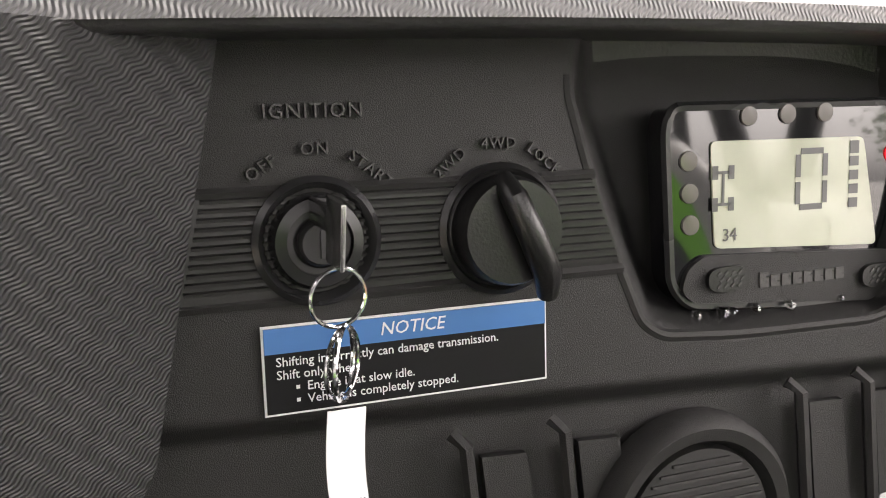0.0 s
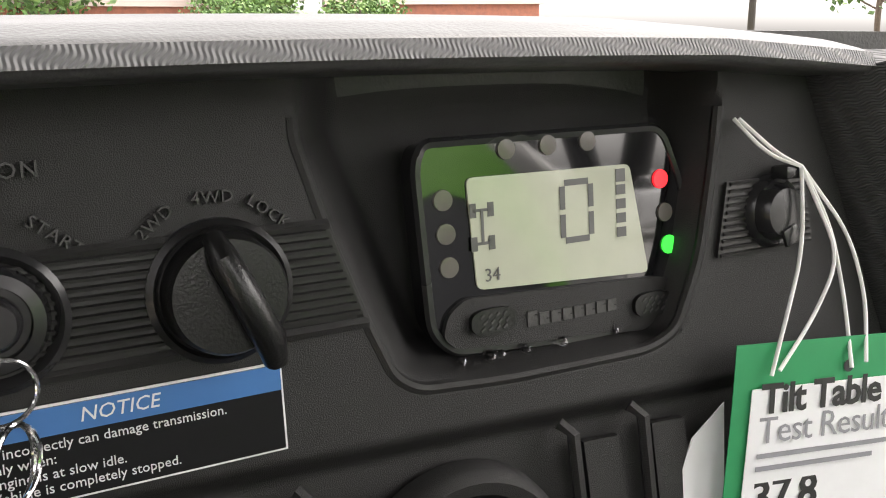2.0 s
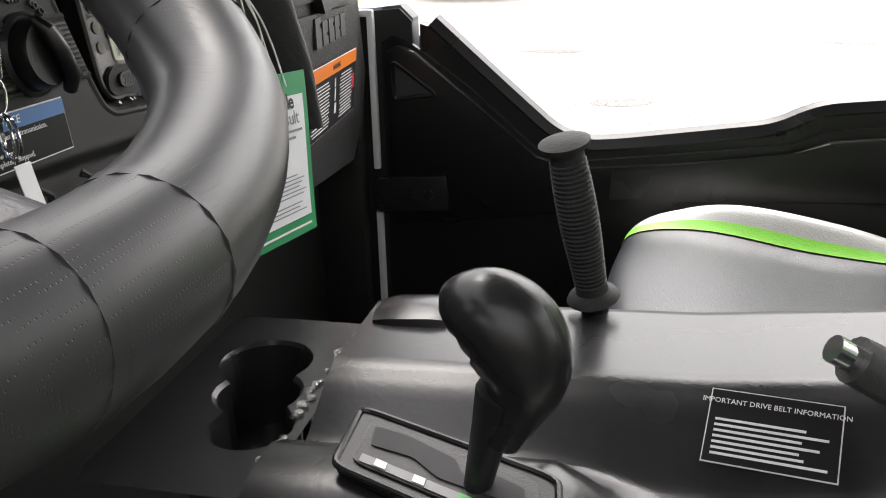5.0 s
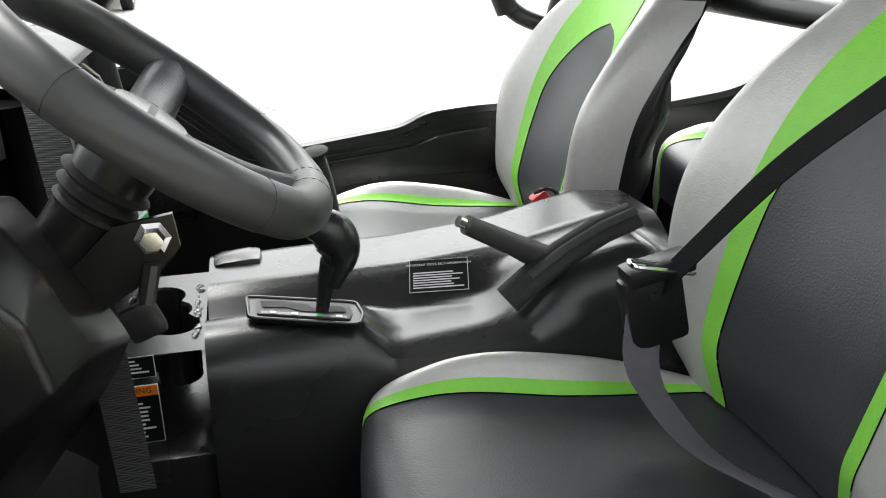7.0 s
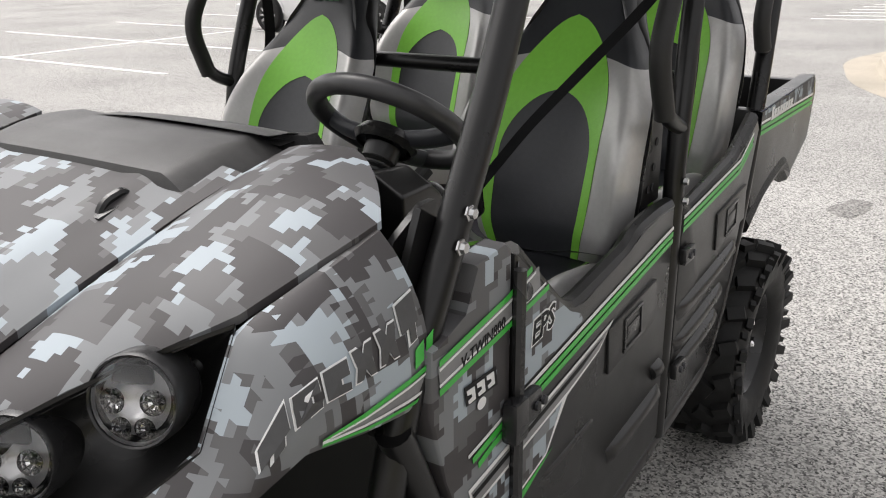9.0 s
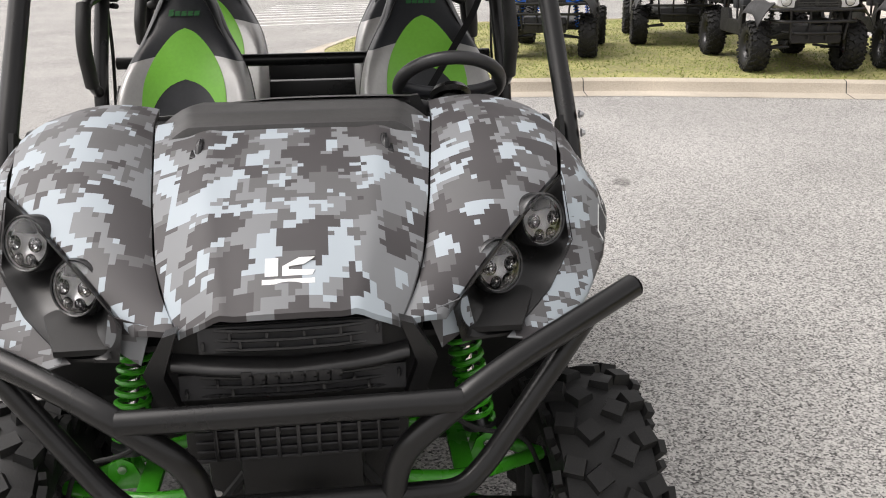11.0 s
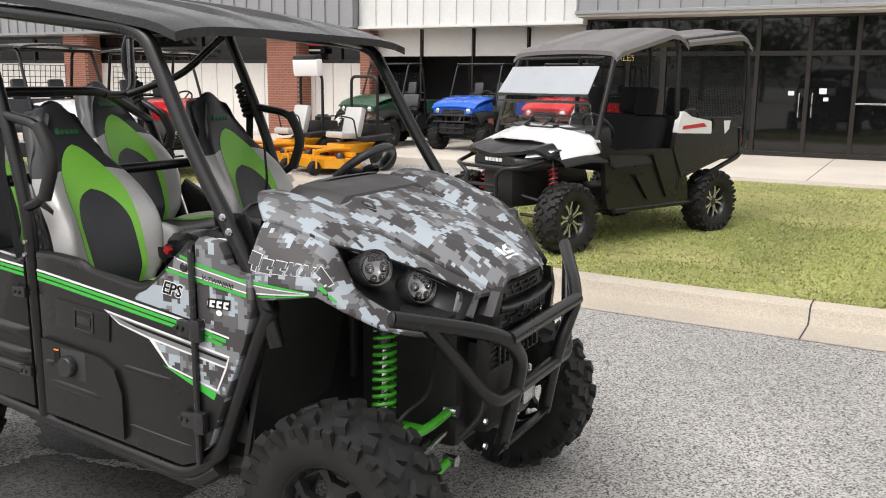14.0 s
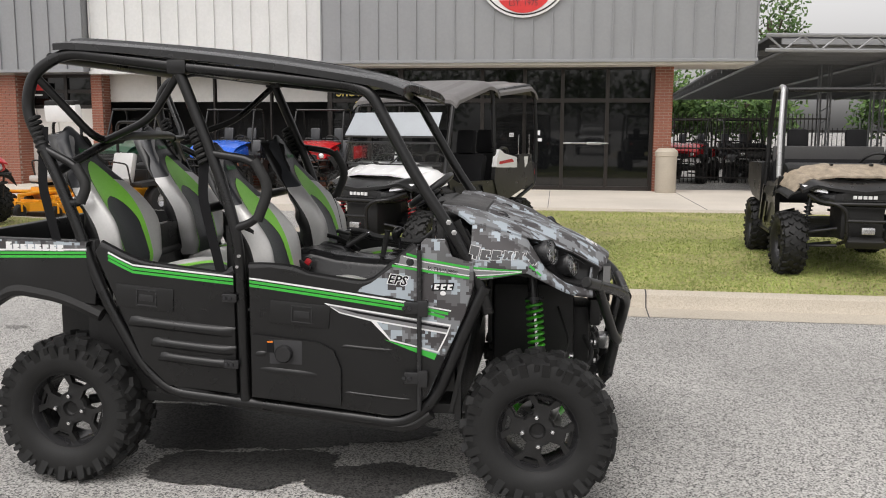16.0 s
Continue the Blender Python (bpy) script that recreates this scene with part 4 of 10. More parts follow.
# ---- wheels ----
def tyre_mesh(R, W, rim_r):
    """A knobbly off-road tyre about the y axis."""
    bm = B()
    h = W / 2
    prof = [(rim_r, -h * 0.72), (rim_r + 0.012, -h * 0.86), (rim_r + 0.05, -h * 0.99), (R - 0.07, -h), (R - 0.03, -h * 0.88), (R - 0.018, -h * 0.5), (R - 0.015, 0)]
    prof += [(r, -z) for r, z in prof[-2::-1]]
    turned(bm, prof, pose(0, 0, 0, 90, 0, 0), 56)
    n = 19
    for k in range(n):
        for side in (-1, 1):
            a = 360 / n * (k + (0.5 if side > 0 else 0))
            m = Matrix.Rotation(radians(a), 4, "Y")
            for c, s, rot in (
                ((0, side * h * 0.30, R - 0.012), (0.052, h * 0.46, 0.026), (0, 0, side * 32)),
                ((0.030, side * h * 0.72, R - 0.016), (0.046, h * 0.44, 0.030), (side * -12, 0, side * -20)),
                ((0.012, side * h * 0.99, R - 0.052), (0.036, 0.022, 0.062), (side * -18, 0, 0)),
                ((-0.028, side * h * 0.96, R - 0.046), (0.022, 0.018, 0.036), (side * -18, 0, 12)),
            ):
                got = bmesh.ops.create_cube(bm, size=1.0)["verts"]
                for v in got:
                    k2 = 0.84 if v.co.z > 0 else 1.0
                    v.co = Vector((v.co.x * s[0] * k2, v.co.y * s[1] * k2, v.co.z * s[2]))
                bmesh.ops.transform(bm, matrix=m @ pose(*c, *rot), verts=got)
    return solid("tyre", bm, "rubber")


def rim_mesh(r, W, style):
    bm = B()
    h = W / 2
    turned(bm, [(r, -h * 0.74), (r + 0.012, -h * 0.74), (r + 0.014, -h * 0.66), (r - 0.008, -h * 0.6), (r - 0.014, h * 0.5), (r + 0.012, h * 0.74), (r, h * 0.74), (r - 0.02, h * 0.5), (r - 0.03, -h * 0.45), (r - 0.014, -h * 0.62), (r, -h * 0.74)], pose(0, 0, 0, 90, 0, 0), 48)
    if style != "black":
        face = -W * 0.22
        turned(bm, [(0, face - 0.012), (r * 0.20, face - 0.012), (r * 0.26, face + 0.004), (r * 0.9, face + 0.030), (r * 0.9, face + 0.045), (0, face + 0.045)], Matrix.Rotation(radians(-90), 4, "X"), 32)
    return solid("rim", bm, "plastic_gloss")


def spoke_mesh(r, W, style):
    """The spoked centre of a wheel, facing -y."""
    bm = B()
    face = -W * 0.22
    turn90 = Matrix.Rotation(radians(-90), 4, "X")
    dark = style == "black"
    if dark:
        turned(bm, [(0, face + 0.010), (r * 0.15, face + 0.010), (r * 0.19, face + 0.002), (r * 0.21, face - 0.012), (r * 0.40, face - 0.010), (r * 0.44, face + 0.006), (r * 0.44, face + 0.035), (0, face + 0.035)], turn90, 32)
        turned(bm, [(r * 0.93, face - 0.016), (r * 0.985, face - 0.020), (r * 1.0, face + 0.0), (r * 0.90, face + 0.028), (r * 0.90, face - 0.004)], turn90, 48)
    n = 4 if dark else 5
    for k in range(n):
        m = Matrix.Rotation(radians(360 / n * k + 8), 4, "Y")
        g = B()
        if dark:
            # broad neck, then a fork to the rim round a small window, with a step between forks
            plate(g, [(-0.034, r * 0.30), (0.034, r * 0.30), (0.038, r * 0.66), (-0.038, r * 0.66)], lambda a, b, c: (a, face - 0.012 + c, b), 0.034)
            plate(g, [(-0.017, r * 0.36), (0.017, r * 0.36), (0.017, r * 0.58), (-0.017, r * 0.58)], lambda a, b, c: (a, face - 0.006 + c, b), 0.006)
            for s in (-1, 1):
                plate(g, [(s * 0.018, r * 0.64), (s * 0.040, r * 0.62), (s * 0.086, r * 0.84), (s * 0.078, r * 0.92), (s * 0.052, r * 0.92)], lambda a, b, c: (a, face - 0.013 + c, b), 0.032)
            plate(g, [(-0.030, r * 0.645), (0.030, r * 0.645), (0.030, r * 0.70), (-0.030, r * 0.70)], lambda a, b, c: (a, face - 0.012 + c, b), 0.03)
            plate(g, [(-0.040, r * 0.80), (0.040, r * 0.80), (0.050, r * 0.88), (-0.050, r * 0.88)], lambda a, b, c: (a, face + 0.004 + c, b), 0.016)
            plate(g, [(-0.030, r * 0.84), (0.030, r * 0.84), (0.040, r * 0.95), (-0.040, r * 0.95)], lambda a, b, c: (a * 0.7 - 0.7071 * b + 0.7071 * a * 0.4, face + 0.0 + c, b * 0.7071 + 0.9 * a), 0.014)
        else:
            for s in (-1, 1):
                plate(g, [(s * 0.004, r * 0.22), (s * 0.018, r * 0.22), (s * 0.022, r * 0.50), (s * 0.062, r * 0.91), (s * 0.040, r * 0.95), (s * 0.007, r * 0.60)], lambda a, b, c: (a, face - 0.004 - 0.012 * b / r + c, b), 0.012)
        bmesh.ops.transform(g, matrix=m, verts=g.verts)
        me = bpy.data.meshes.new("tmp")
        g.to_mesh(me)
        g.free()
        bm.from_mesh(me)
        bpy.data.meshes.remove(me)
    return solid("spokes", bm, "plastic" if dark else "alloy", False)


def nut_mesh():
    bm = B()
    turned(bm, [(0.0125, 0), (0.0125, 0.012), (0.009, 0.02), (0, 0.022)], pose(0, 0, 0, 90, 0, 0), 6)
    return solid("nut", bm, "chrome", False)


WHEEL_DATA = {}


def wheel(parent, x, y, z, R, W, rim_r, style="black", turn=0.0, detail=True):
    """A wheel at its place under a vehicle: tyre, rim, spokes, nuts. y < 0 faces right."""
    key = (R, W, rim_r, style)
    if key not in WHEEL_DATA:
        WHEEL_DATA[key] = (tyre_mesh(R, W, rim_r), rim_mesh(rim_r, W, style), spoke_mesh(rim_r, W, style), nut_mesh())
    t, r, s, n = WHEEL_DATA[key]
    hub = new("wheel", t)
    hub.parent = parent
    hub.matrix_basis = pose(x, y, z, 0, turn, 180 if y > 0 else 0)
    tagged(hub, "black knobbly off-road tyre on its wheel")
    for name, me in (("rim", r), ("spokes", s)):
        o = new(name, me)
        o.parent = hub
    if detail:
        for k in range(4):
            a = radians(90 * k + 8)
            o = new("lug_nut", n)
            o.parent = hub
            o.matrix_basis = pose(math.cos(a) * 0.066, -W * 0.22 - 0.013, math.sin(a) * 0.066)
    return hub


def coil(bm, a, b, r, wire, turns, n=14):
    a, b = Vector(a), Vector(b)
    d = (b - a).normalized()
    u = d.orthogonal().normalized()
    v = d.cross(u)
    pts = []
    for k in range(int(turns * n) + 1):
        t = k / (turns * n)
        ang = 6.28319 * k / n
        pts.append(a.lerp(b, t) + (u * math.cos(ang) + v * math.sin(ang)) * r)
    return tube(bm, pts, wire, 6)


# ---- the four-seat vehicle ----
car = thing("side_by_side", "four-seat side-by-side in grey digital camouflage with lime green details", "utility vehicle")
T = 0.0265
SIDE_F = [(0.875, 0.70, 0.86), (0.835, 0.705, 1.0), (0.722, 0.71, 1.205), (0.563, 0.70, 1.44), (0.352, 0.675, 1.815), (0.26, 0.67, 1.85), (-0.522, 0.67, 1.933)]
SIDE_R = [(-0.522, 0.67, 1.933), (-1.06, 0.67, 2.0), (-1.225, 0.67, 1.905), (-1.262, 0.675, 1.737), (-1.09, 0.70, 1.392), (-0.909, 0.715, 0.896), (-0.73, 0.715, 0.567), (-0.60, 0.715, 0.449), (-0.228, 0.715, 0.412), (0.50, 0.715, 0.345), (0.645, 0.715, 0.46), (0.80, 0.715, 0.84), (0.86, 0.71, 0.98)]
B_POST = [(-0.522, 0.67, 1.915), (-0.343, 0.70, 1.477), (-0.247, 0.72, 1.174), (-0.233, 0.722, 0.425)]


def on_side(pts, s):
    return [(x, y * s, z) for x, y, z in pts]


for s in (-1, 1):
    for line, r, rad in ((SIDE_F, T, 0.16), (SIDE_R, T, 0.16), (B_POST, T * 0.95, 0.15)):
        b = B()
        tube(b, rounded(on_side(line, s), rad), r, 14)
        part("cage_tube", b, "cage", car, "satin black steel roll cage tube")
    # grab loops on the posts
    for loop in ([(-0.385, 0.695, 1.55), (-0.17, 0.71, 1.52), (-0.10, 0.712, 1.40), (-0.16, 0.715, 1.255), (-0.262, 0.72, 1.215)], [(-1.165, 0.69, 1.56), (-1.02, 0.70, 1.49), (-0.965, 0.705, 1.40), (-1.0, 0.71, 1.32), (-1.07, 0.70, 1.315)]):
        b = B()
        tube(b, rounded(on_side(loop, s), 0.07), 0.019, 12)
        gl = part("grab_loop", b, "cage", car)
        b = B()
        tube(b, rounded(on_side(loop[1:4], s), 0.07), 0.024, 12)
        part("grip_sleeve", b, "grip", gl, "black foam grip sleeve")
    # bolted flange at the foot of the front post, and post bolts
    b = B()
    plate(b, [(0.70, 1.245), (0.745, 1.27), (0.80, 1.16), (0.87, 0.97), (0.845, 0.92), (0.79, 0.95), (0.70, 1.16)], lambda a, z, c: (a, s * (0.684 - c), z), 0.012)
    part("post_flange", b, "cage", car)
    for x, z in ((0.703, 1.262), (0.727, 1.218)):
        b = B()
        turned(b, [(0, 0.011), (0.008, 0.011), (0.009, 0.004), (0.0125, 0.003), (0.0125, 0)], facing((x, s * 0.737, z), (-s, 0, 0), (0, 0, 1)), 6)
        part("bolt", b, "steel", car, "bright hexagon bolt", smooth=False)
    for x, z in ((-0.148, 1.096), (-0.156, 1.047)):
        b = B()
        turned(b, [(0, 0.010), (0.008, 0.010), (0.009, 0)], facing((x - 0.09, s * 0.746, z), (-s, 0, 0), (0, 0, 1)), 6)
        part("bolt", b, "steel", car, smooth=False)
    b = B()
    box(b, (-0.522, s * 0.67, 1.93), (0.09, 0.064, 0.066), bevel=0.012)
    part("cage_clamp", b, "cage", car)
    # perforated bracket behind the seats
    b = B()
    plate(b, [(-0.33, 1.02), (-0.21, 1.02), (-0.20, 1.2), (-0.26, 1.24), (-0.33, 1.22)], lambda a, z, c: (a, s * (0.655 - c), z), 0.008)
    br = part("post_bracket", b, "cage", car)
    for x, z in ((-0.28, 1.06), (-0.25, 1.06), (-0.28, 1.11), (-0.25, 1.16), (-0.29, 1.17)):
        b = B()
        turned(b, [(0, 0.002), (0.010, 0.002), (0.010, 0)], facing((x, s * 0.6555, z), (-s, 0, 0), (0, 0, 1)), 10)
        part("hole", b, "dark_wall", br)
for line in ([(0.30, -0.67, 1.845), (0.33, -0.3, 1.87), (0.33, 0.3, 1.87), (0.30, 0.67, 1.845)], [(-0.522, -0.67, 1.933), (-0.522, 0.67, 1.933)], [(-1.13, -0.67, 1.975), (-1.13, 0.67, 1.975)], [(-0.41, -0.685, 1.30), (-0.41, 0.685, 1.30)], [(-1.12, -0.69, 1.46), (-1.0, -0.3, 1.62), (-1.0, 0.3, 1.62), (-1.12, 0.69, 1.46)], [(-0.95, -0.71, 1.0), (-0.95, 0.71, 1.0)]):
    b = B()
    tube(b, rounded(line, 0.12), T * 0.85, 12)
    part("cross_tube", b, "cage", car)
for s in (-1, 1):
    b = B()
    tube(b, rounded([(-1.20, s * 0.66, 1.88), (-1.02, s * 0.5, 1.60), (-1.0, s * 0.3, 1.60)], 0.1), 0.019, 10)
    part("brace_tube", b, "cage", car)
    b = B()
    tube(b, rounded([(-0.53, s * 0.66, 1.90), (-0.72, s * 0.55, 1.70), (-1.0, s * 0.45, 1.60)], 0.1), 0.018, 10)
    part("brace_tube", b, "cage", car)


# roof
def roof(u, v):
    x = lerp(0.50, -1.10, u)
    y = lerp(-0.70, 0.70, v)
    e = abs(2 * v - 1)
    z = lerp(1.85, 2.035, min(1, u * 1.05)) + 0.03 * (1 - e ** 6) + 0.025 * math.sin(u * 3.1416) - 0.02 * max(0, 0.06 - u) / 0.06
    ridge = 0.022 if 0.20 < e < 0.40 else (0.012 if 0.55 < e < 0.80 else 0)
    return (x, y, z + ridge * min(1, u * 5))


b = B()
patch(b, roof, 24, 60, 0.03)
part("roof", b, "plastic_gloss", car, "moulded black plastic roof with raised ribs")


# hood
def hood(u, v):
    x = lerp(0.742, 1.40, u)
    e = abs(2 * v - 1)
    (ye, ze, zc) = along([(0.742, 0.338, 1.276, 1.296), (0.85, 0.325, 1.242, 1.272), (1.05, 0.300, 1.170, 1.210), (1.243, 0.268, 1.086, 1.138), (1.34, 0.235, 1.036, 1.086), (1.40, 0.208, 1.002, 1.045)], x)
    y = (2 * v - 1) * ye
    z = lerp(zc, ze, e ** 3) + 0.008 * math.exp(-((e - 0.62) / 0.1) ** 2)
    x += 0.03 * (1 - e * e) * u ** 3
    return (x, y, z)


b = B()
patch(b, hood, 26, 30, 0.012)
hd = part("hood", b, "camo_top", car, "hood in grey digital camouflage print")
for s in (-1, 1):
    b = B()
    tube(b, rounded([(0.865, s * 0.213, 1.236), (0.878, s * 0.213, 1.262), (0.915, s * 0.213, 1.252), (0.932, s * 0.213, 1.228)], 0.012), 0.010, 8, flat=0.8)
    box(b, (0.905, s * 0.213, 1.240), (0.075, 0.04, 0.012), (0, 14, 0), 0.005)
    part("hood_catch", b, "plastic_gloss", hd, "black hood catch")
# emblem on the nose
em = facing((1.335, 0.0, 1.099), (0, 1, 0), (-0.86, 0, 0.5))
b = B()
for out in ([(-0.045, -0.02), (-0.02, -0.02), (-0.02, 0.025), (-0.045, 0.025)], [(-0.012, -0.02), (0.045, -0.02), (0.05, -0.008), (0.0, -0.004), (0.0, 0.004), (0.03, 0.008), (0.05, 0.025), (0.02, 0.025), (-0.012, 0.004)]):
    plate(b, out, lambda p, q, c: em @ Vector((p, q, c)), 0.002)
part("emblem", b, "white_decal", hd, "white emblem sticker")
b = B()
box(b, (0, 0, 0), (0.1, 0.012, 0.002))
bmesh.ops.transform(b, matrix=em @ pose(0, -0.034, 0.001), verts=b.verts)
part("emblem_bar", b, "white_decal", hd)


# fenders
def fender_top(s):
    rows = [(0.640, 0.345, 1.300, 0.640, 1.283, 0.022), (0.74, 0.343, 1.280, 0.648, 1.268, 0.035), (0.85, 0.33, 1.243, 0.640, 1.246, 0.042), (1.04, 0.306, 1.166, 0.602, 1.193, 0.034), (1.2, 0.281, 1.092, 0.470, 1.124, 0.016), (1.3, 0.253, 1.045, 0.386, 1.068, 0.008), (1.395, 0.212, 1.0, 0.300, 0.998, 0.004)]

    def f(u, v):
        x = lerp(0.64, 1.395, u)
        yi, zi, yo, zo, bulge = along(rows, x)
        return (x - 0.03 * v * u, s * lerp(yi, yo, v), lerp(zi, zo, v) + bulge * max(0.0, math.sin(3.14159 * v)) ** 0.8)

    return f


def fender_side(s):
    rows = [(0.640, 0.640, 1.283, 0.712, 1.06), (0.74, 0.652, 1.262, 0.722, 1.035), (0.85, 0.650, 1.236, 0.728, 1.012), (0.95, 0.640, 1.21, 0.726, 1.028), (1.04, 0.618, 1.178, 0.716, 1.045), (1.118, 0.622, 1.052, 0.685, 1.0), (1.21, 0.552, 0.978, 0.625, 0.945), (1.27, 0.498, 0.95, 0.565, 0.918), (1.335, 0.44, 0.925, 0.48, 0.90)]

    def f(u, v):
        x = lerp(0.66, 1.335, u)
        yi, zi, yo, zo = along(rows, x)
        k = v ** 0.8
        return (x, s * (lerp(yi, yo, math.sin(k * 1.5708)) + 0.012 * math.sin(3.1416 * v)), lerp(zi, zo, v))

    return f


def rounded2(pts, r=0.006):
    """A closed flat outline with rounded corners."""
    return [(p.x, p.y) for p in rounded([(x, y, 0) for x, y in pts], r, 4, True)]


POCKET_UP = [(0.0, 1.035, 0.608, 1.188), (0.35, 1.13, 0.530, 1.158), (0.7, 1.25, 0.426, 1.095), (1.0, 1.372, 0.314, 1.014)]
POCKET_LOW = [(0.0, 1.04, 0.610, 1.180), (0.30, 1.118, 0.618, 1.055), (0.6, 1.21, 0.548, 0.982), (0.85, 1.32, 0.446, 0.930), (1.0, 1.345, 0.335, 0.932)]


def pocket_point(s, u, v, depth):
    """The black headlamp bucket between the two fender panels."""
    p, q = Vector(along(POCKET_UP, u)), Vector(along(POCKET_LOW, u))
    r = p.lerp(q, v)
    dip = depth * max(0.0, math.sin(3.14159 * v)) ** 0.6 * min(1, u * 5) * min(1, (1 - u) * 5)
    return (r.x - dip * 0.80, s * (r.y - dip * 0.70), r.z - dip * 0.2)


for s in (-1, 1):
    side = "right" if s < 0 else "left"
    b = B()
    ft = fender_top(s)
    patch(b, lambda u, v: ft(lerp(0.20 * max(0.0, (v - 0.45) / 0.55) ** 1.4, 1.0, u), v), 22, 12, 0.012)
    part("fender_top", b, "camo_top", car, "front fender panel in grey digital camouflage")
    b = B()
    fside = fender_side(s)
    patch(b, lambda u, v: fside(lerp(0.205, 1.0, u), v), 22, 10, 0.012, (0, -s, 0))
    fs = part("fender_side", b, "camo_block", car, "fender flank in grey digital camouflage")
    b = B()
    patch(b, lambda u, v: pocket_point(s, u, v, 0.062), 30, 18, 0.006)
    pk = part("headlamp_bucket", b, "plastic_fine", car, "black headlamp bucket with two round lamps")
    # corner piece by the grille
    b = B()
    plate(b, [(0, 0), (0.085, 0.012), (0.10, -0.05), (0.03, -0.085)], lambda p, q, c: (1.372 - p * 0.45 - c * 0.6, s * (0.262 + p), 1.008 + q), 0.012)
    part("corner_panel", b, "camo_block", car, "small corner panel in grey camouflage")
    for (x, y, z) in ((1.118, 0.530, 1.107), (1.214, 0.417, 1.040)):
        f = Vector((0.87, s * 0.40, 0.22)).normalized()
        m = f.to_track_quat("Z", "Y").to_matrix().to_4x4()
        m.translation = Vector((x, s * y, z)) + f * 0.018
        b = B()
        turned(b, [(0.060, -0.05), (0.060, 0.010), (0.057, 0.016), (0.0545, 0.014), (0.0535, -0.002), (0, -0.035)], m, 32)
        lamp = part("headlamp", b, "plastic_gloss", pk, "round lamp housing")
        b = B()
        turned(b, [(0.0535, 0.002), (0.044, -0.010), (0, -0.022)], m, 28)
        part("reflector", b, "reflector", lamp)
        for (dx, dy, r) in ((0.024, 0.000, 0.0155), (-0.024, 0.000, 0.0155), (0.014, -0.030, 0.0125), (-0.014, -0.030, 0.0125)):
            b = B()
            turned(b, [(r, 0.002), (r * 0.7, -0.012), (0, -0.016)], m @ pose(dx, dy, 0.004), 16)
            cup = part("led_cup", b, "chrome", lamp)
            b = B()
            for k in range(8):
                a = 0.7854 * k
                rod(b, m @ Vector((dx + 0.35 * r * math.cos(a), dy + 0.35 * r * math.sin(a), -0.006)), m @ Vector((dx + 0.95 * r * math.cos(a), dy + 0.95 * r * math.sin(a), 0.006)), 0.0009, 4)
            turned(b, [(0.32 * r, -0.004), (0.22 * r, 0.0), (0, 0.001)], m @ pose(dx, dy, -0.002), 10)
            tagged(part("cup_ribs", b, "dark_steel", lamp), kind="stuff")
        b = B()
        plate(b, rounded2([(-0.026, 0.020), (0.026, 0.020), (0.022, 0.042), (-0.022, 0.042)]), lambda p, q, c: m @ Vector((p, q, 0.002 + c)), 0.003)
        part("lamp_window", b, "piano", lamp, "dark window in the lamp")
        b = B()
        turned(b, [(0.054, 0.012), (0.038, 0.019), (0, 0.023), (0, 0.021), (0.038, 0.017), (0.054, 0.010)], m, 28)
        part("lens", b, "lens", lamp, "clear lamp lens").visible_shadow = False
    # black inner panel behind the front wheel and black flap beside the post
    b = B()
    plate(b, [(0.668, 1.262), (0.70, 1.262), (0.775, 1.225), (0.815, 1.16), (0.83, 1.04), (0.72, 1.0), (0.668, 1.03)], lambda a, z, c: (a, s * (0.657 - c), z), 0.012)
    part("cowl_flap", b, "plastic_fine", car, "black plastic flap beside the post")
    b = B()
    plate(b, [(0.66, 0.46), (0.76, 0.75), (0.84, 0.97), (0.80, 1.05), (0.66, 1.08)], lambda a, z, c: (a, s * (0.70 - c), z), 0.03)
    part("wheel_arch_panel", b, "plastic", car, "black wheel arch panel with studs")
    b = B()
    patch(b, lambda u, v: (lerp(0.72, 0.86, u), s * lerp(0.26, 0.69, v), lerp(0.40, 1.03, u)), 4, 4, 0.02, (-1, 0, 0))
    part("inner_arch", b, "plastic", car)
    b = B()
    patch(b, lambda u, v: (lerp(0.84, 1.33, u), s * lerp(0.26, 0.66 - 0.2 * u, v), lerp(1.06, 0.95, u) + 0.06 * math.sin(3.14 * v) * (1 - u)), 6, 6, 0.012)
    part("arch_liner", b, "plastic", car)
    # lettering on the fender flank
    flank_at = fender_side(s)

    def laid(lift, x0=0.945, v0=0.47):
        def place(p, q, c):
            u = (x0 - s * p - 0.66) / 0.675
            return tuple(Vector(flank_at(max(0.0, min(1.0, u)), max(0.0, min(1.0, v0 - q / 0.185)))) + Vector((0, s * (lift + c), 0.4 * (lift + c))))
        return place

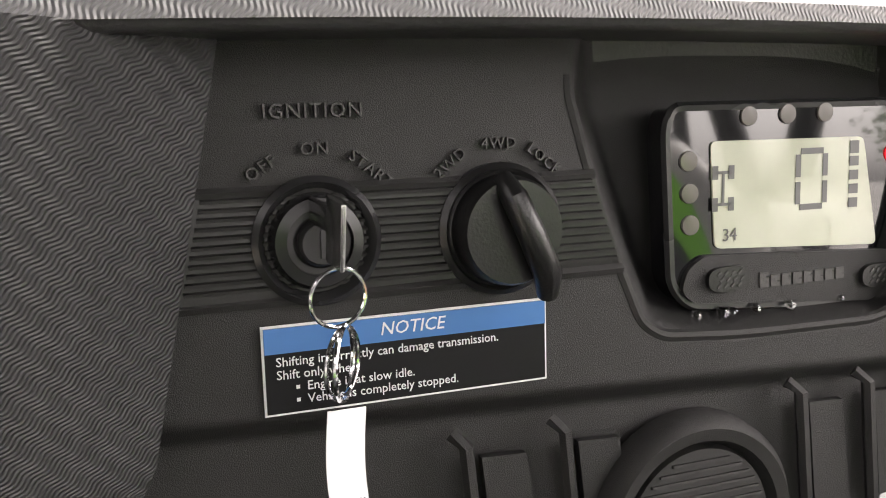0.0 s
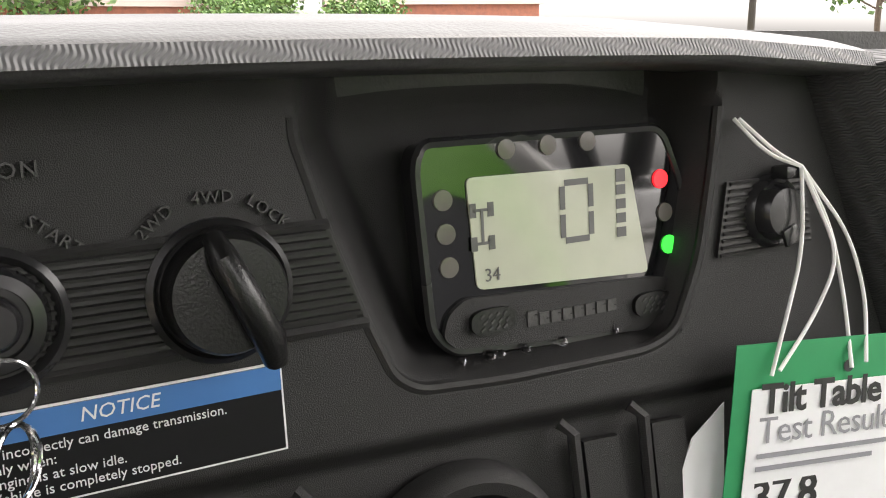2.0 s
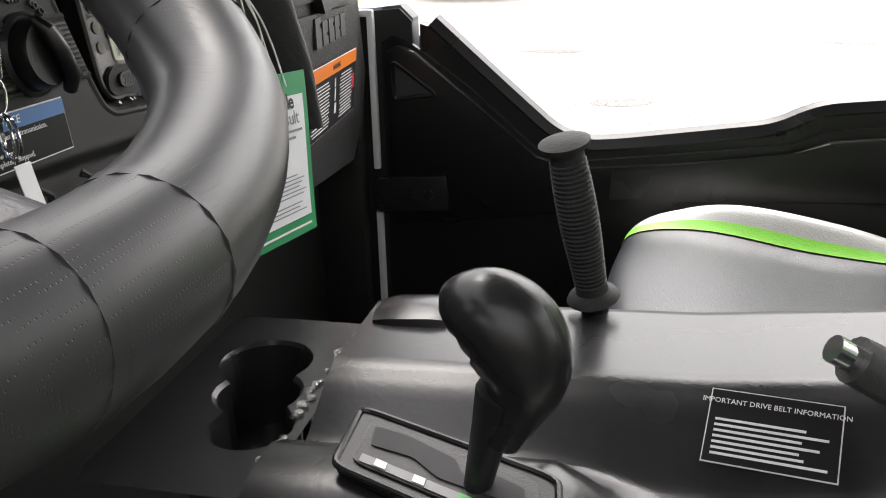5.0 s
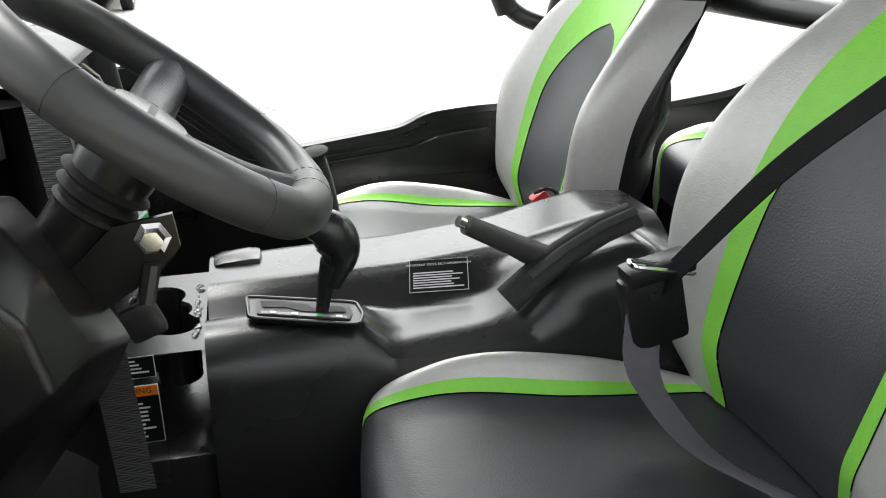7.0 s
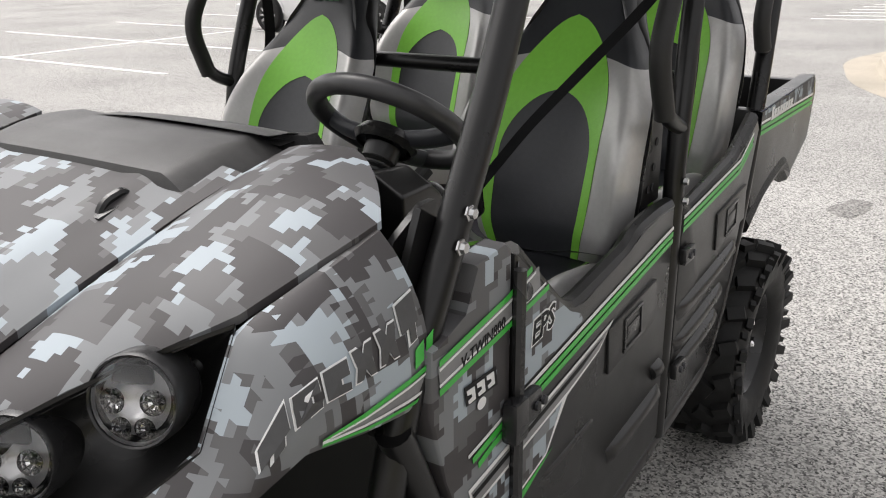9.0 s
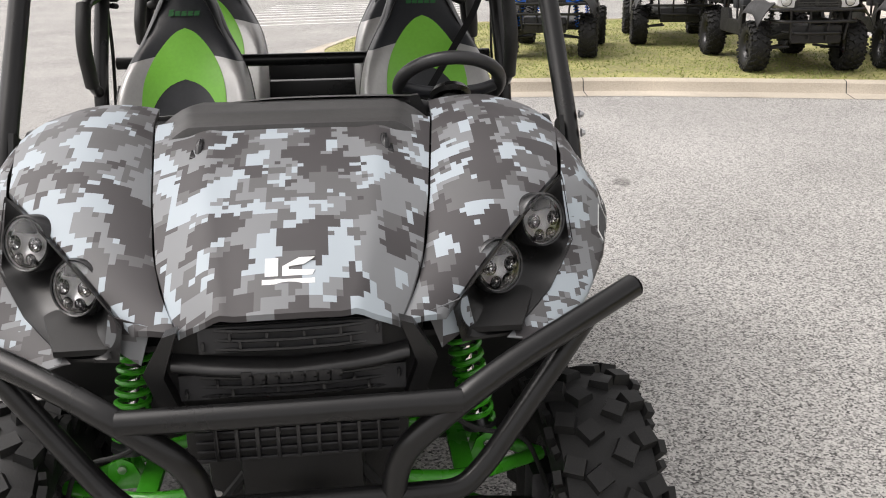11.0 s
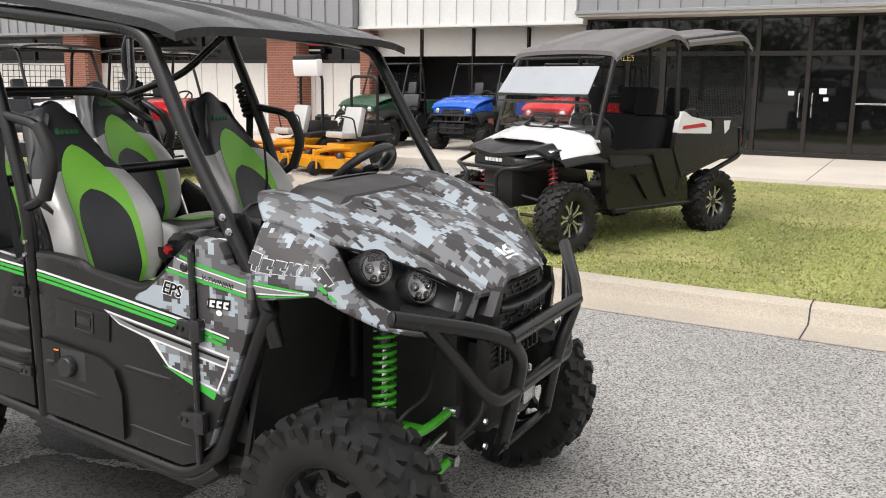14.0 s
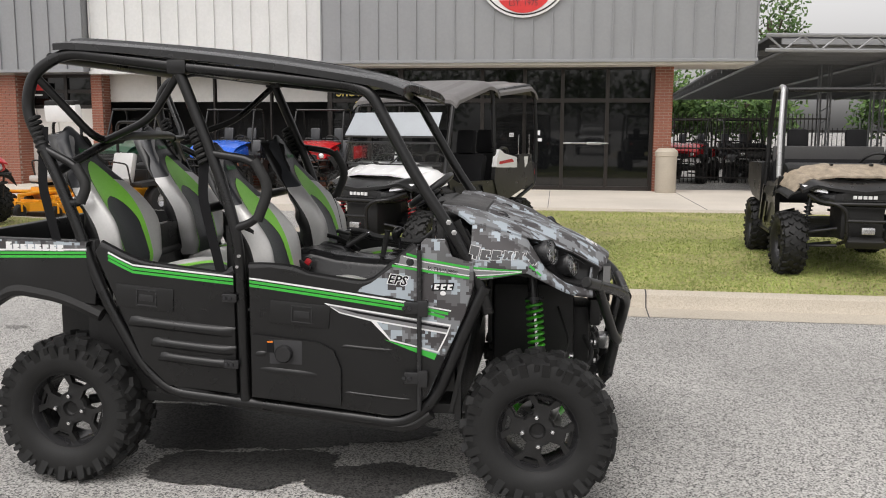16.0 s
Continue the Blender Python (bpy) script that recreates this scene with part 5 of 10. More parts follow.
    # slanted model mark: white-edged dark blocks
    for k in range(6):
        h, w, x0 = (0.046 if k in (0, 5) else 0.037), 0.040, -0.150 + 0.048 * k
        base = -0.030 + 0.012 * k / 5
        notch = ((0.30, 0.0, 0.62), (0.55, 1.0, 0.30), (0.50, 1.0, 0.0), (0.45, 0.5, 0.55), (0.5, 0.5, 0.0), (0.35, 0.0, 0.0))[k]
        for grow, mt, lift, nm in ((0.0014, "white_decal", 0.0018, "model_mark"), (-0.0006, "mark_fill", 0.0034, "model_mark_fill")):
            a, c, lo, hi = x0 - grow, x0 + w + grow, base - grow, base + h + grow
            cut = lo + (hi - lo) * notch[0]
            bite = (w * 0.42 if notch[1] < 0.9 else w * 0.36) - grow
            if notch[1] < 0.1:
                out = [(a + bite, lo), (c - bite * 0.4, lo), (c - bite * 0.4, cut), (c, cut), (c, hi), (a, hi), (a, cut), (a + bite, cut)]
            elif notch[1] > 0.9:
                out = [(a, lo), (c, lo), (c, lo + h * 0.24), (c - bite, lo + h * 0.30), (c - bite, cut), (c, cut), (c, hi), (a, hi)]
            else:
                out = [(a, lo), (a + w * 0.3, lo), ((a + c) / 2, lo + h * 0.28), (c - w * 0.3, lo), (c, lo), (c - w * 0.12, cut), (c, hi), (c - w * 0.34, hi), ((a + c) / 2, hi - h * 0.24), (a + w * 0.34, hi), (a, hi), (a + w * 0.12, cut)]
            b = B()
            plate(b, [(x + 0.22 * z, z) for x, z in out], laid(lift), 0.0006)
            part(nm, b, mt, fs, smooth=False)
    for k in range(2):
        b = B()
        x0 = 0.106 + 0.028 * k
        plate(b, [(x0, -0.050), (x0 + 0.022, -0.048), (x0 + 0.026, -0.026), (x0 + 0.005, -0.028)], laid(0.0030), 0.0006)
        part("model_mark_tail", b, "green_decal", fs, smooth=False)
    # pointed end of the striped band along the lower edge
    def low_edge(x, z, lift):
        u = (x - 0.66) / 0.675
        lo, hi = flank_at(u, 1.0)[2], flank_at(u, 0.0)[2]
        q = flank_at(u, max(0.0, min(1.0, (hi - z) / (hi - lo))))
        return (q[0], q[1] + s * lift, q[2])

    for za, zb, zc, wd, mt, lift in ((1.042, 1.044, 1.050, 0.034, "grey_decal", 0.002), (1.066, 1.060, 1.053, 0.009, "green_decal", 0.003), (1.057, 1.053, 1.052, 0.004, "white_decal", 0.003), (1.030, 1.038, 1.050, 0.005, "white_decal", 0.003), (1.020, 1.030, 1.047, 0.006, "green_decal", 0.003)):
        b = B()
        rows = []
        for k in range(13):
            t = k / 12
            x, z = lerp(0.802, 1.020, t), (lerp(za, zb, t * 2) if t < 0.5 else lerp(zb, zc, t * 2 - 1))
            hw = wd / 2 * (1 - 0.85 * t if wd > 0.02 else 1 - 0.3 * t)
            rows.append((b.verts.new(low_edge(x, z - hw, lift)), b.verts.new(low_edge(x, z + hw, lift))))
        for (p, q), (p2, q2) in zip(rows, rows[1:]):
            b.faces.new((p, p2, q2, q))
        part("stripe", b, mt, fs, smooth=False)

# cowl behind the hood
def cowl(u, v):
    x = lerp(0.632, 0.838, u)
    e = 2 * v - 1
    half = along([(0.60, 0.275), (0.69, 0.335), (0.838, 0.305)], x)[0]
    z, drop = along([(0.60, 1.308, 0.02), (0.67, 1.309, 0.040), (0.75, 1.302, 0.045), (0.81, 1.289, 0.042), (0.832, 1.282, 0.040), (0.838, 1.262, 0.038)], x)
    k = max(0.0, (abs(e) - 0.80) / 0.20)
    return (x - 0.03 * abs(e) ** 3 * (1 - u), e * half, z - drop * k ** 1.3 + 0.003 * (1 - e * e))


b = B()
patch(b, cowl, 24, 40, 0.03)
part("cowl", b, "plastic_grey", car, "dark grey textured cowl over the dashboard")

# grille
gr = new("grille", solid("grille", plate(B(), [(-0.215, 0.995), (-0.17, 1.015), (0.17, 1.015), (0.215, 0.995), (0.26, 0.93), (0.235, 0.86), (0.20, 0.845), (-0.20, 0.845), (-0.235, 0.86), (-0.26, 0.93)], lambda a, z, c: (1.385 - c + 0.02 * (1 - (a / 0.26) ** 2), a, z), 0.05), "plastic"))
gr.parent = car
tagged(gr, "black plastic front grille")
for z, w, rows in ((0.988, 0.172, 3), (0.893, 0.215, 3)):
    b = B()
    box(b, (1.4045, 0, z), (0.006, 2 * w, 0.052))
    part("grille_opening", b, "dark_wall", gr)
    for r_ in range(rows):
        b = B()
        zz = z + (r_ - (rows - 1) / 2) * 0.019
        tube(b, [(1.398, -w, zz), (1.414, -w * 0.5, zz), (1.418, 0, zz), (1.414, w * 0.5, zz), (1.398, w, zz)], 0.0042, 6)
        part("grille_slat", b, "plastic_gloss", gr)
    for k in range(10):
        b = B()
        y = -w + 2 * w * (k + 0.5) / 10
        box(b, (1.411, y + (0.008 if k % 2 else -0.008), z + (0.0095 if k % 2 else -0.0095)), (0.012, 0.006, 0.017), bevel=0.0015)
        part("grille_tooth", b, "plastic_gloss", gr)
b = B()
patch(b, lambda u, v: (1.402 + 0.030 * max(0.0, math.sin(3.1416 * v)) ** 0.5 + 0.018 * (1 - (2 * u - 1) ** 2), lerp(-0.222, 0.222, u), 0.940 + 0.030 * (0.5 - v) - 0.012 * (1 - abs(2 * u - 1)) + 0.018 * max(0.0, abs(2 * u - 1) - 0.7)), 24, 8, 0.02, (-1, 0, 0))
part("grille_bar", b, "plastic_fine", gr, "heavy black bar across the grille")
for s in (-1, 1):
    b = B()
    plate(b, [(0.205, 1.018), (0.232, 1.008), (0.276, 0.932), (0.242, 0.840), (0.205, 0.832), (0.238, 0.925)], lambda y, z, c: (1.396 + c - 0.10 * (y - 0.2), s * y, z), 0.034)
    part("grille_cheek", b, "plastic_fine", gr)
b = B()
box(b, (1.402, 0, 0.838), (0.04, 0.42, 0.018), bevel=0.005)
part("grille_sill", b, "plastic_fine", gr)
mark("maker_mark", 8, 0.036, "plastic_gloss", gr, facing((1.4515, 0, 0.928), (0, 1, 0), (0, 0, 1)), "raised black maker mark", depth=0.002, cap=0.8)
b = B()
box(b, (1.36, 0, 0.775), (0.05, 0.44, 0.13), bevel=0.01)
lg = part("radiator_guard", b, "plastic", car)
for k in range(9):
    b = B()
    box(b, (1.392, -0.16 + 0.04 * k, 0.775), (0.016, 0.008, 0.10), bevel=0.002)
    part("guard_slat", b, "plastic_gloss", lg)
for z in (0.722, 0.742, 0.762, 0.782, 0.802, 0.822):
    b = B()
    box(b, (1.386, 0, z), (0.010, 0.40, 0.006), bevel=0.002)
    part("guard_slat", b, "dark_steel", lg)

# front bumper
for s in (-1, 1):
    b = B()
    tube(b, rounded(on_side([(1.298, 0.70, 1.008), (1.445, 0.42, 0.925), (1.50, 0.305, 0.875), (1.495, 0.195, 0.775), (1.468, 0.178, 0.665), (1.448, 0.182, 0.56), (1.425, 0.195, 0.455)], s), 0.085), 0.0255, 14)
    bp = part("bumper_tube", b, "cage", car, "satin black bumper tube")
    b = B()
    turned(b, [(0, 0.006), (0.02, 0.006), (0.026, 0)], Vector((-0.6, s * 0.78, 0.2)).to_track_quat("Z", "Y").to_matrix().to_4x4(), 14)
    bmesh.ops.transform(b, matrix=pose(1.298, s * 0.70, 1.008), verts=b.verts)
    part("end_cap", b, "plastic", bp)
    b = B()
    tube(b, rounded(on_side([(1.352, 0.592, 0.972), (1.44, 0.372, 0.705), (1.466, 0.315, 0.662), (1.470, 0.19, 0.664)], s), 0.055), 0.0225, 12)
    part("bumper_tube", b, "cage", car)
for z, x, w in ((0.878, 1.500, 0.312), (0.664, 1.472, 0.182)):
    b = B()
    rod(b, (x, -w, z), (x, w, z), 0.024, 14)
    part("bumper_bar", b, "cage", car)
b = B()
plate(b, [(-0.225, 0.475), (0.21, 0.475), (0.19, 0.415), (-0.20, 0.415)], lambda a, z, c: (1.455 - (0.475 - z) * 0.7 - c, a, z), 0.02)
sk = part("skid_plate", b, "cage", car, "black front skid plate")
for k in range(4):
    b = B()
    plate(b, [(-0.018, 0), (0.018, 0), (0.008, 0.03), (-0.008, 0.03)], lambda a, z, c: (1.4425 - (0.025 - z) * 0.7 + c, -0.02 + 0.045 * k + a, 0.435 + z), 0.003)
    part("slot", b, "dark_wall", sk)

b = B()
box(b, (1.415, 0.02, 0.585), (0.05, 0.11, 0.07), bevel=0.012)
part("tow_bracket", b, "steel", car, "bright steel bracket behind the bumper")
for s in (-1, 1):
    b = B()
    tube(b, rounded([(1.18, s * 0.22, 0.80), (1.24, s * 0.36, 0.66), (1.20, s * 0.50, 0.62), (1.14, s * 0.575, 0.42)], 0.08), 0.006, 8)
    part("brake_hose", b, "rubber", car)
    b = B()
    box(b, (1.165, s * 0.598, 0.40), (0.05, 0.05, 0.10), (0, 20, 0), 0.012)
    part("brake_caliper", b, "steel", car, "bare metal brake caliper")
    b = B()
    tube(b, rounded([(1.30, s * 0.10, 0.66), (1.36, s * 0.20, 0.56), (1.30, s * 0.26, 0.48)], 0.05), 0.012, 8)
    part("wire_loom", b, "rubber", car)
    for z in (0.44, 0.53, 0.62):
        b = B()
        turned(b, [(0, 0.010), (0.011, 0.009), (0.013, 0)], facing((1.36, s * 0.19, z), (0, 1, 0), (0, 0, 1)), 6)
        part("frame_bolt", b, "steel", car, smooth=False)

# belly, frame and running gear
b = B()
box(b, (1.06, 0, 0.66), (0.40, 0.42, 0.50), bevel=0.03)
box(b, (1.28, 0, 0.62), (0.12, 0.26, 0.34), bevel=0.03)
box(b, (0.0, 0, 0.40), (1.5, 1.30, 0.05), bevel=0.01)
box(b, (-0.95, 0, 0.60), (0.8, 0.7, 0.36), bevel=0.03)
part("chassis", b, "plastic", car, "black chassis and floor pan")
for k in range(6):
    b = B()
    box(b, (0.85, -0.24 + 0.095 * k, 0.80), (0.02, 0.03, 0.36), bevel=0.005)
    part("firewall_rib", b, "plastic", car)
for s in (-1, 1):
    for x0, zi, zo, name in ((1.10, 0.548, 0.50, "upper_arm"), (1.10, 0.362, 0.295, "lower_arm")):
        for dx in (-0.13, 0.13):
            b = B()
            tube(b, rounded([(x0 + dx, s * 0.20, zi), (x0 + dx * 0.9, s * 0.36, (zi + zo) / 2), (x0, s * 0.56, zo)], 0.08), 0.017, 10)
            part(name, b, "green_paint", car, "lime green suspension arm")
        b = B()
        box(b, (x0, s * 0.36, (zi + zo) / 2 + 0.004), (0.21, 0.05, 0.018), (0, 0, 0), 0.006)
        if name == "upper_arm":
            for dx in (-0.022, 0.022):
                plate(b, [(0.375, 0.50), (0.465, 0.50), (0.455, 0.565), (0.425, 0.58), (0.40, 0.565)], lambda y, z, c: (x0 - 0.008 + dx + c, s * y, z), 0.006)
        part("arm_brace", b, "green_paint", car, "lime green arm gusset with shock lugs")
        if name == "upper_arm":
            b = B()
            rod(b, (1.06, s * 0.425, 0.553), (1.128, s * 0.425, 0.553), 0.011, 6)
            part("shock_bolt", b, "steel", car, "bright shock bolt", smooth=False)
        for dx in (-0.13, 0.13):
            b = B()
            rod(b, (x0 + dx - 0.02, s * 0.20, zi), (x0 + dx + 0.03, s * 0.20, zi), 0.022, 10)
            part("arm_bush", b, "steel", car)
    b = B()
    rod(b, (1.14, s * 0.2, 0.42), (1.14, s * 0.6, 0.38), 0.016, 10)
    part("drive_shaft", b, "dark_steel", car)
    b = B()
    rod(b, (1.22, s * 0.22, 0.47), (1.22, s * 0.56, 0.43), 0.011, 8)
    part("tie_rod", b, "steel", car)
    b = B()
    box(b, (1.10, s * 0.56, 0.37), (0.09, 0.06, 0.2), bevel=0.015)
    part("knuckle", b, "dark_steel", car)
    b = B()
    turned(b, [(0.05, 0), (0.105, 0), (0.105, 0.006), (0.05, 0.006)], facing((1.10, s * 0.60, 0.345), (1, 0, 0), (0, 0, 1)), 24)
    part("brake_disc", b, "steel", car)
    for x, top, bot in ((1.10, (1.055, 0.345, 0.985), (1.092, 0.42, 0.535)), (-1.08, (-0.98, 0.45, 0.95), (-1.1, 0.48, 0.47))):
        a, c = Vector((top[0], s * top[1], top[2])), Vector((bot[0], s * bot[1], bot[2]))
        b = B()
        rod(b, a, a.lerp(c, 0.42), 0.026, 14)
        shock = part("shock_absorber", b, "plastic_gloss", car, "shock absorber with a coil spring")
        b = B()
        rod(b, a.lerp(c, 0.4), c, 0.013, 10)
        part("shock_rod", b, "chrome", shock)
        b = B()
        coil(b, a.lerp(c, 0.28), a.lerp(c, 0.86), 0.036, 0.0072, 9.5)
        part("coil_spring", b, "green_paint" if x > 0 else "dark_steel", shock, "lime green coil spring" if x > 0 else "")
        b = B()
        rod(b, a.lerp(c, 0.86), a.lerp(c, 0.89), 0.042, 16)
        part("spring_seat", b, "dark_steel", shock)
        b = B()
        rod(b, a.lerp(c, 0.25), a.lerp(c, 0.28), 0.042, 16)
        part("spring_seat", b, "dark_steel", shock)
    b = B()
    tube(b, rounded([(-0.62, s * 0.30, 0.42), (-0.9, s * 0.5, 0.36), (-1.09, s * 0.56, 0.34)], 0.1), 0.024, 10)
    part("rear_arm", b, "dark_steel", car)
    wheel(car, 1.10, s * 0.672, 0.345, 0.345, 0.235, 0.178, turn=20 if s > 0 else 4)
    wheel(car, -1.095, s * 0.655, 0.345, 0.345, 0.275, 0.178, turn=37 if s > 0 else 11)

# ---- doors, quarter panels, cargo box ----
YD = 0.742


def flank(s, y=YD):
    return lambda a, z, c: (a, s * (y - c), z)


def decal(s, y=YD):
    return lambda a, z, c: (a, s * (y + 0.0015 + c), z)


FRONT_DOOR = [(0.572, 1.162), (0.560, 1.158), (0.480, 1.085), (0.382, 0.998), (0.335, 0.980), (0.285, 0.983), (0.07, 1.010), (0.015, 1.038), (-0.10, 1.048), (-0.198, 1.045), (-0.198, 0.445), (0.48, 0.385), (0.57, 0.42)]
REAR_DOOR = [(-0.268, 1.03), (-0.32, 1.0), (-0.70, 1.045), (-0.78, 1.075), (-0.90, 1.135), (-0.925, 1.10), (-0.72, 0.60), (-0.60, 0.485), (-0.268, 0.455)]
QUARTER = [(0.810, 1.09), (0.715, 1.108), (0.690, 1.180), (0.600, 1.188), (0.582, 1.170), (0.582, 0.46), (0.61, 0.48), (0.775, 0.86), (0.815, 0.99)]
CARGO = [(-0.955, 1.145), (-1.72, 1.16), (-1.76, 1.10), (-1.70, 0.93), (-1.52, 0.875), (-1.44, 0.83), (-1.35, 0.90), (-1.1, 0.86), (-0.94, 0.85), (-0.93, 0.92), (-0.99, 1.08)]
for s in (-1, 1):
    def panel(name, outline, label, parent, material="plastic_fine", y=YD, depth=0.04):
        b = B()
        plate(b, outline, flank(s, y), depth)
        es = [e for e in b.edges if abs(abs(e.verts[0].co.y) - y) < 1e-4 and abs(abs(e.verts[1].co.y) - y) < 1e-4]
        bmesh.ops.bevel(b, geom=es, offset=0.006, segments=2, affect="EDGES", profile=0.5)
        return part(name, b, material, parent, label)

    fd = panel("front_door", FRONT_DOOR, "black plastic front half door with green striped decals", car)
    rd = panel("rear_door", REAR_DOOR, "black plastic rear half door with green striped decals", car)
    qp = panel("quarter_panel", QUARTER, "quarter panel in grey camouflage with stripes", car, "camo_side")
    b = B()
    plate(b, [(x, z - 0.004) for x, z in QUARTER], flank(s, 0.7005), 0.006)
    part("panel_liner", b, "plastic", qp)
    cg = panel("cargo_side", CARGO, "black cargo box side with a camouflage band", car, "plastic_fine", 0.735, 0.05)
    def ridge(parent, x0, z0, x1, z1, w, h):
        """A broad moulded swelling of the door skin."""
        b = B()
        patch(b, lambda u, v: (lerp(x0, x1, u) + 0.02 * (v - 0.5), s * (YD - 0.001 + h * max(0.0, math.sin(3.14159 * v)) ** 0.6 * max(0.0, math.sin(3.14159 * u)) ** 0.22), lerp(z0, z1, u) + (v - 0.5) * w), 18, 8)
        part("door_rib", b, "plastic_fine", parent)

    for door, ribs, pocket in ((fd, [(-0.18, 0.585, 0.14, 0.56, 0.050), (-0.175, 0.655, -0.115, 0.652, 0.045), (0.225, 0.70, 0.45, 0.685, 0.016), (0.235, 0.487, 0.53, 0.463, 0.012)], (0.035, 0.838)), (rd, [(-0.775, 0.785, -0.275, 0.742, 0.050), (-0.668, 0.690, -0.275, 0.656, 0.046), (-0.635, 0.622, -0.275, 0.592, 0.046)], (-0.692, 0.893))):
        for x0, z0, x1, z1, w in ribs:
            ridge(door, x0, z0, x1, z1, w, 0.020 if w > 0.03 else 0.006)
        x, z = pocket
        b = B()
        box(b, (x, s * (YD + 0.001), z), (0.275, 0.010, 0.105), (0, 4.5, 0), 0.004)
        part("latch_panel", b, "plastic_fine", door)
        b = B()
        for dz, h in ((0.036, 0.008), (-0.036, 0.008)):
            box(b, (x + 0.01, s * (YD + 0.006), z + dz), (0.10, 0.008, h), (0, 4.5, 0), 0.002)
        for dx in (-0.046, 0.046):
            box(b, (x + 0.01 + dx, s * (YD + 0.006), z), (0.008, 0.008, 0.07), (0, 4.5, 0), 0.002)
        hdl = part("door_handle", b, "plastic_gloss", door, "recessed black paddle latch")
        b = B()
        box(b, (x + 0.01, s * (YD + 0.006), z), (0.07, 0.006, 0.03), (0, 4.5, 0), 0.003)
        part("paddle", b, "plastic_gloss", hdl)
        # rolled upper edge
        line = (FRONT_DOOR[1:10] if door is fd else REAR_DOOR[0:5])
        b = B()
        tube(b, rounded([(x, s * (YD - 0.02), z) for x, z in line], 0.05), 0.020, 8)
        part("door_cap", b, "plastic_fine", door)
    for z, door in ((0.905, rd), (0.60, rd)):
        b = B()
        box(b, (-0.285, s * (YD + 0.012), z), (0.07, 0.018, 0.04), bevel=0.006)
        hg = part("door_hinge", b, "plastic_gloss", door, "black bolted door hinge")
        for dx in (-0.02, 0.005):
            b = B()
            turned(b, [(0, 0.006), (0.008, 0.005), (0.009, 0)], facing((-0.285 + dx, s * (YD + 0.021), z), (-s, 0, 0), (0, 0, 1)), 8)
            part("screw", b, "dark_steel", hg)
    for z in (0.885, 0.57):
        b = B()
        box(b, (0.56, s * (YD + 0.014), z), (0.10, 0.022, 0.055), bevel=0.008)
        box(b, (0.595, s * (YD + 0.018), z), (0.045, 0.03, 0.075), bevel=0.008)
        hg = part("door_hinge", b, "plastic_gloss", fd, "black bolted door hinge")
        for dx in (-0.04, -0.015):
            b = B()
            turned(b, [(0, 0.006), (0.008, 0.005), (0.009, 0)], facing((0.55 + dx, s * (YD + 0.026), z), (-s, 0, 0), (0, 0, 1)), 8)
            part("screw", b, "dark_steel", hg)
    b = B()
    rod(b, (0.577, s * (YD + 0.012), 0.42), (0.577, s * (YD + 0.012), 1.14), 0.011, 8)
    part("hinge_rod", b, "plastic_gloss", fd)
    # decals: belt stripes
    for door, x0, x1 in ((fd, 0.545, -0.195), (rd, -0.27, -0.86), (cg, -0.97, -1.70)):
        def z_at(x):
            return along([(-1.7, 1.075), (-0.95, 1.09), (-0.86, 1.08), (-0.75, 1.025), (-0.30, 0.985), (-0.17, 0.975), (0.20, 0.930), (0.60, 0.878)], x)[0]
        y = YD if door is not cg else 0.735
        for off, wd, mt in ((0.018, 0.008, "white_decal"), (0.003, 0.012, "green_decal"), (-0.014, 0.012, "green_decal")):
            b = B()
            band(b, [(lerp(x0, x1, k / 10), z_at(lerp(x0, x1, k / 10)) + off) for k in range(11)], wd, decal(s, y), 0.0008)
            part("stripe", b, mt, door, smooth=False)
    # printed fields and stripes that run over the door, the quarter panel and the fender
    def clipped(pts, x, below):
        out = []
        for p, q in zip(pts, pts[1:] + pts[:1]):
            inp, inq = (p[0] < x) == below, (q[0] < x) == below
            if inp:
                out.append(p)
            if inp != inq:
                t = (x - p[0]) / (q[0] - p[0])
                out.append((x, p[1] + t * (q[1] - p[1])))
        return out

    def printed(name, pts, mt, lift=0.0):
        for par, x, below in ((fd, 0.569, True), (qp, 0.585, False)):
            cut = clipped(pts, x, below)
            if len(cut) > 2:
                b = B()
                plate(b, cut, decal(s, YD + lift), 0.0006)
                part(name, b, mt, par, smooth=False)

    def stroke(line, wd):
        pts = [Vector(p) for p in line]
        lo, hi = [], []
        for k, p in enumerate(pts):
            d = (pts[min(k + 1, len(pts) - 1)] - pts[max(k - 1, 0)]).normalized()
            n = Vector((-d.y, d.x)) * wd / 2
            lo.append(tuple(p - n))
            hi.append(tuple(p + n))
        return lo + hi[::-1]

    printed("camo_field", [(0.566, 1.148), (0.553, 1.146), (0.47, 1.072), (0.36, 0.988), (0.315, 0.968), (0.30, 0.949), (0.569, 0.912)], "camo_side")
    # pointed flash below the belt line
    printed("flash", [(0.148, 0.893), (0.716, 0.813), (0.70, 0.765), (0.66, 0.684), (0.443, 0.732), (0.36, 0.817), (0.217, 0.849)], "white_decal")
    printed("flash", [(0.166, 0.884), (0.709, 0.806), (0.697, 0.777), (0.36, 0.826), (0.222, 0.854)], "grey_decal", 0.0010)
    printed("flash", [(0.205, 0.874), (0.706, 0.801), (0.702, 0.792), (0.30, 0.850)], "black_decal", 0.0018)
    printed("camo_field", [(0.385, 0.815), (0.694, 0.770), (0.657, 0.692), (0.447, 0.739)], "camo_side", 0.0010)
    printed("flash", [(0.418, 0.736), (0.655, 0.680), (0.643, 0.652)], "green_decal", 0.0005)
    b = B()
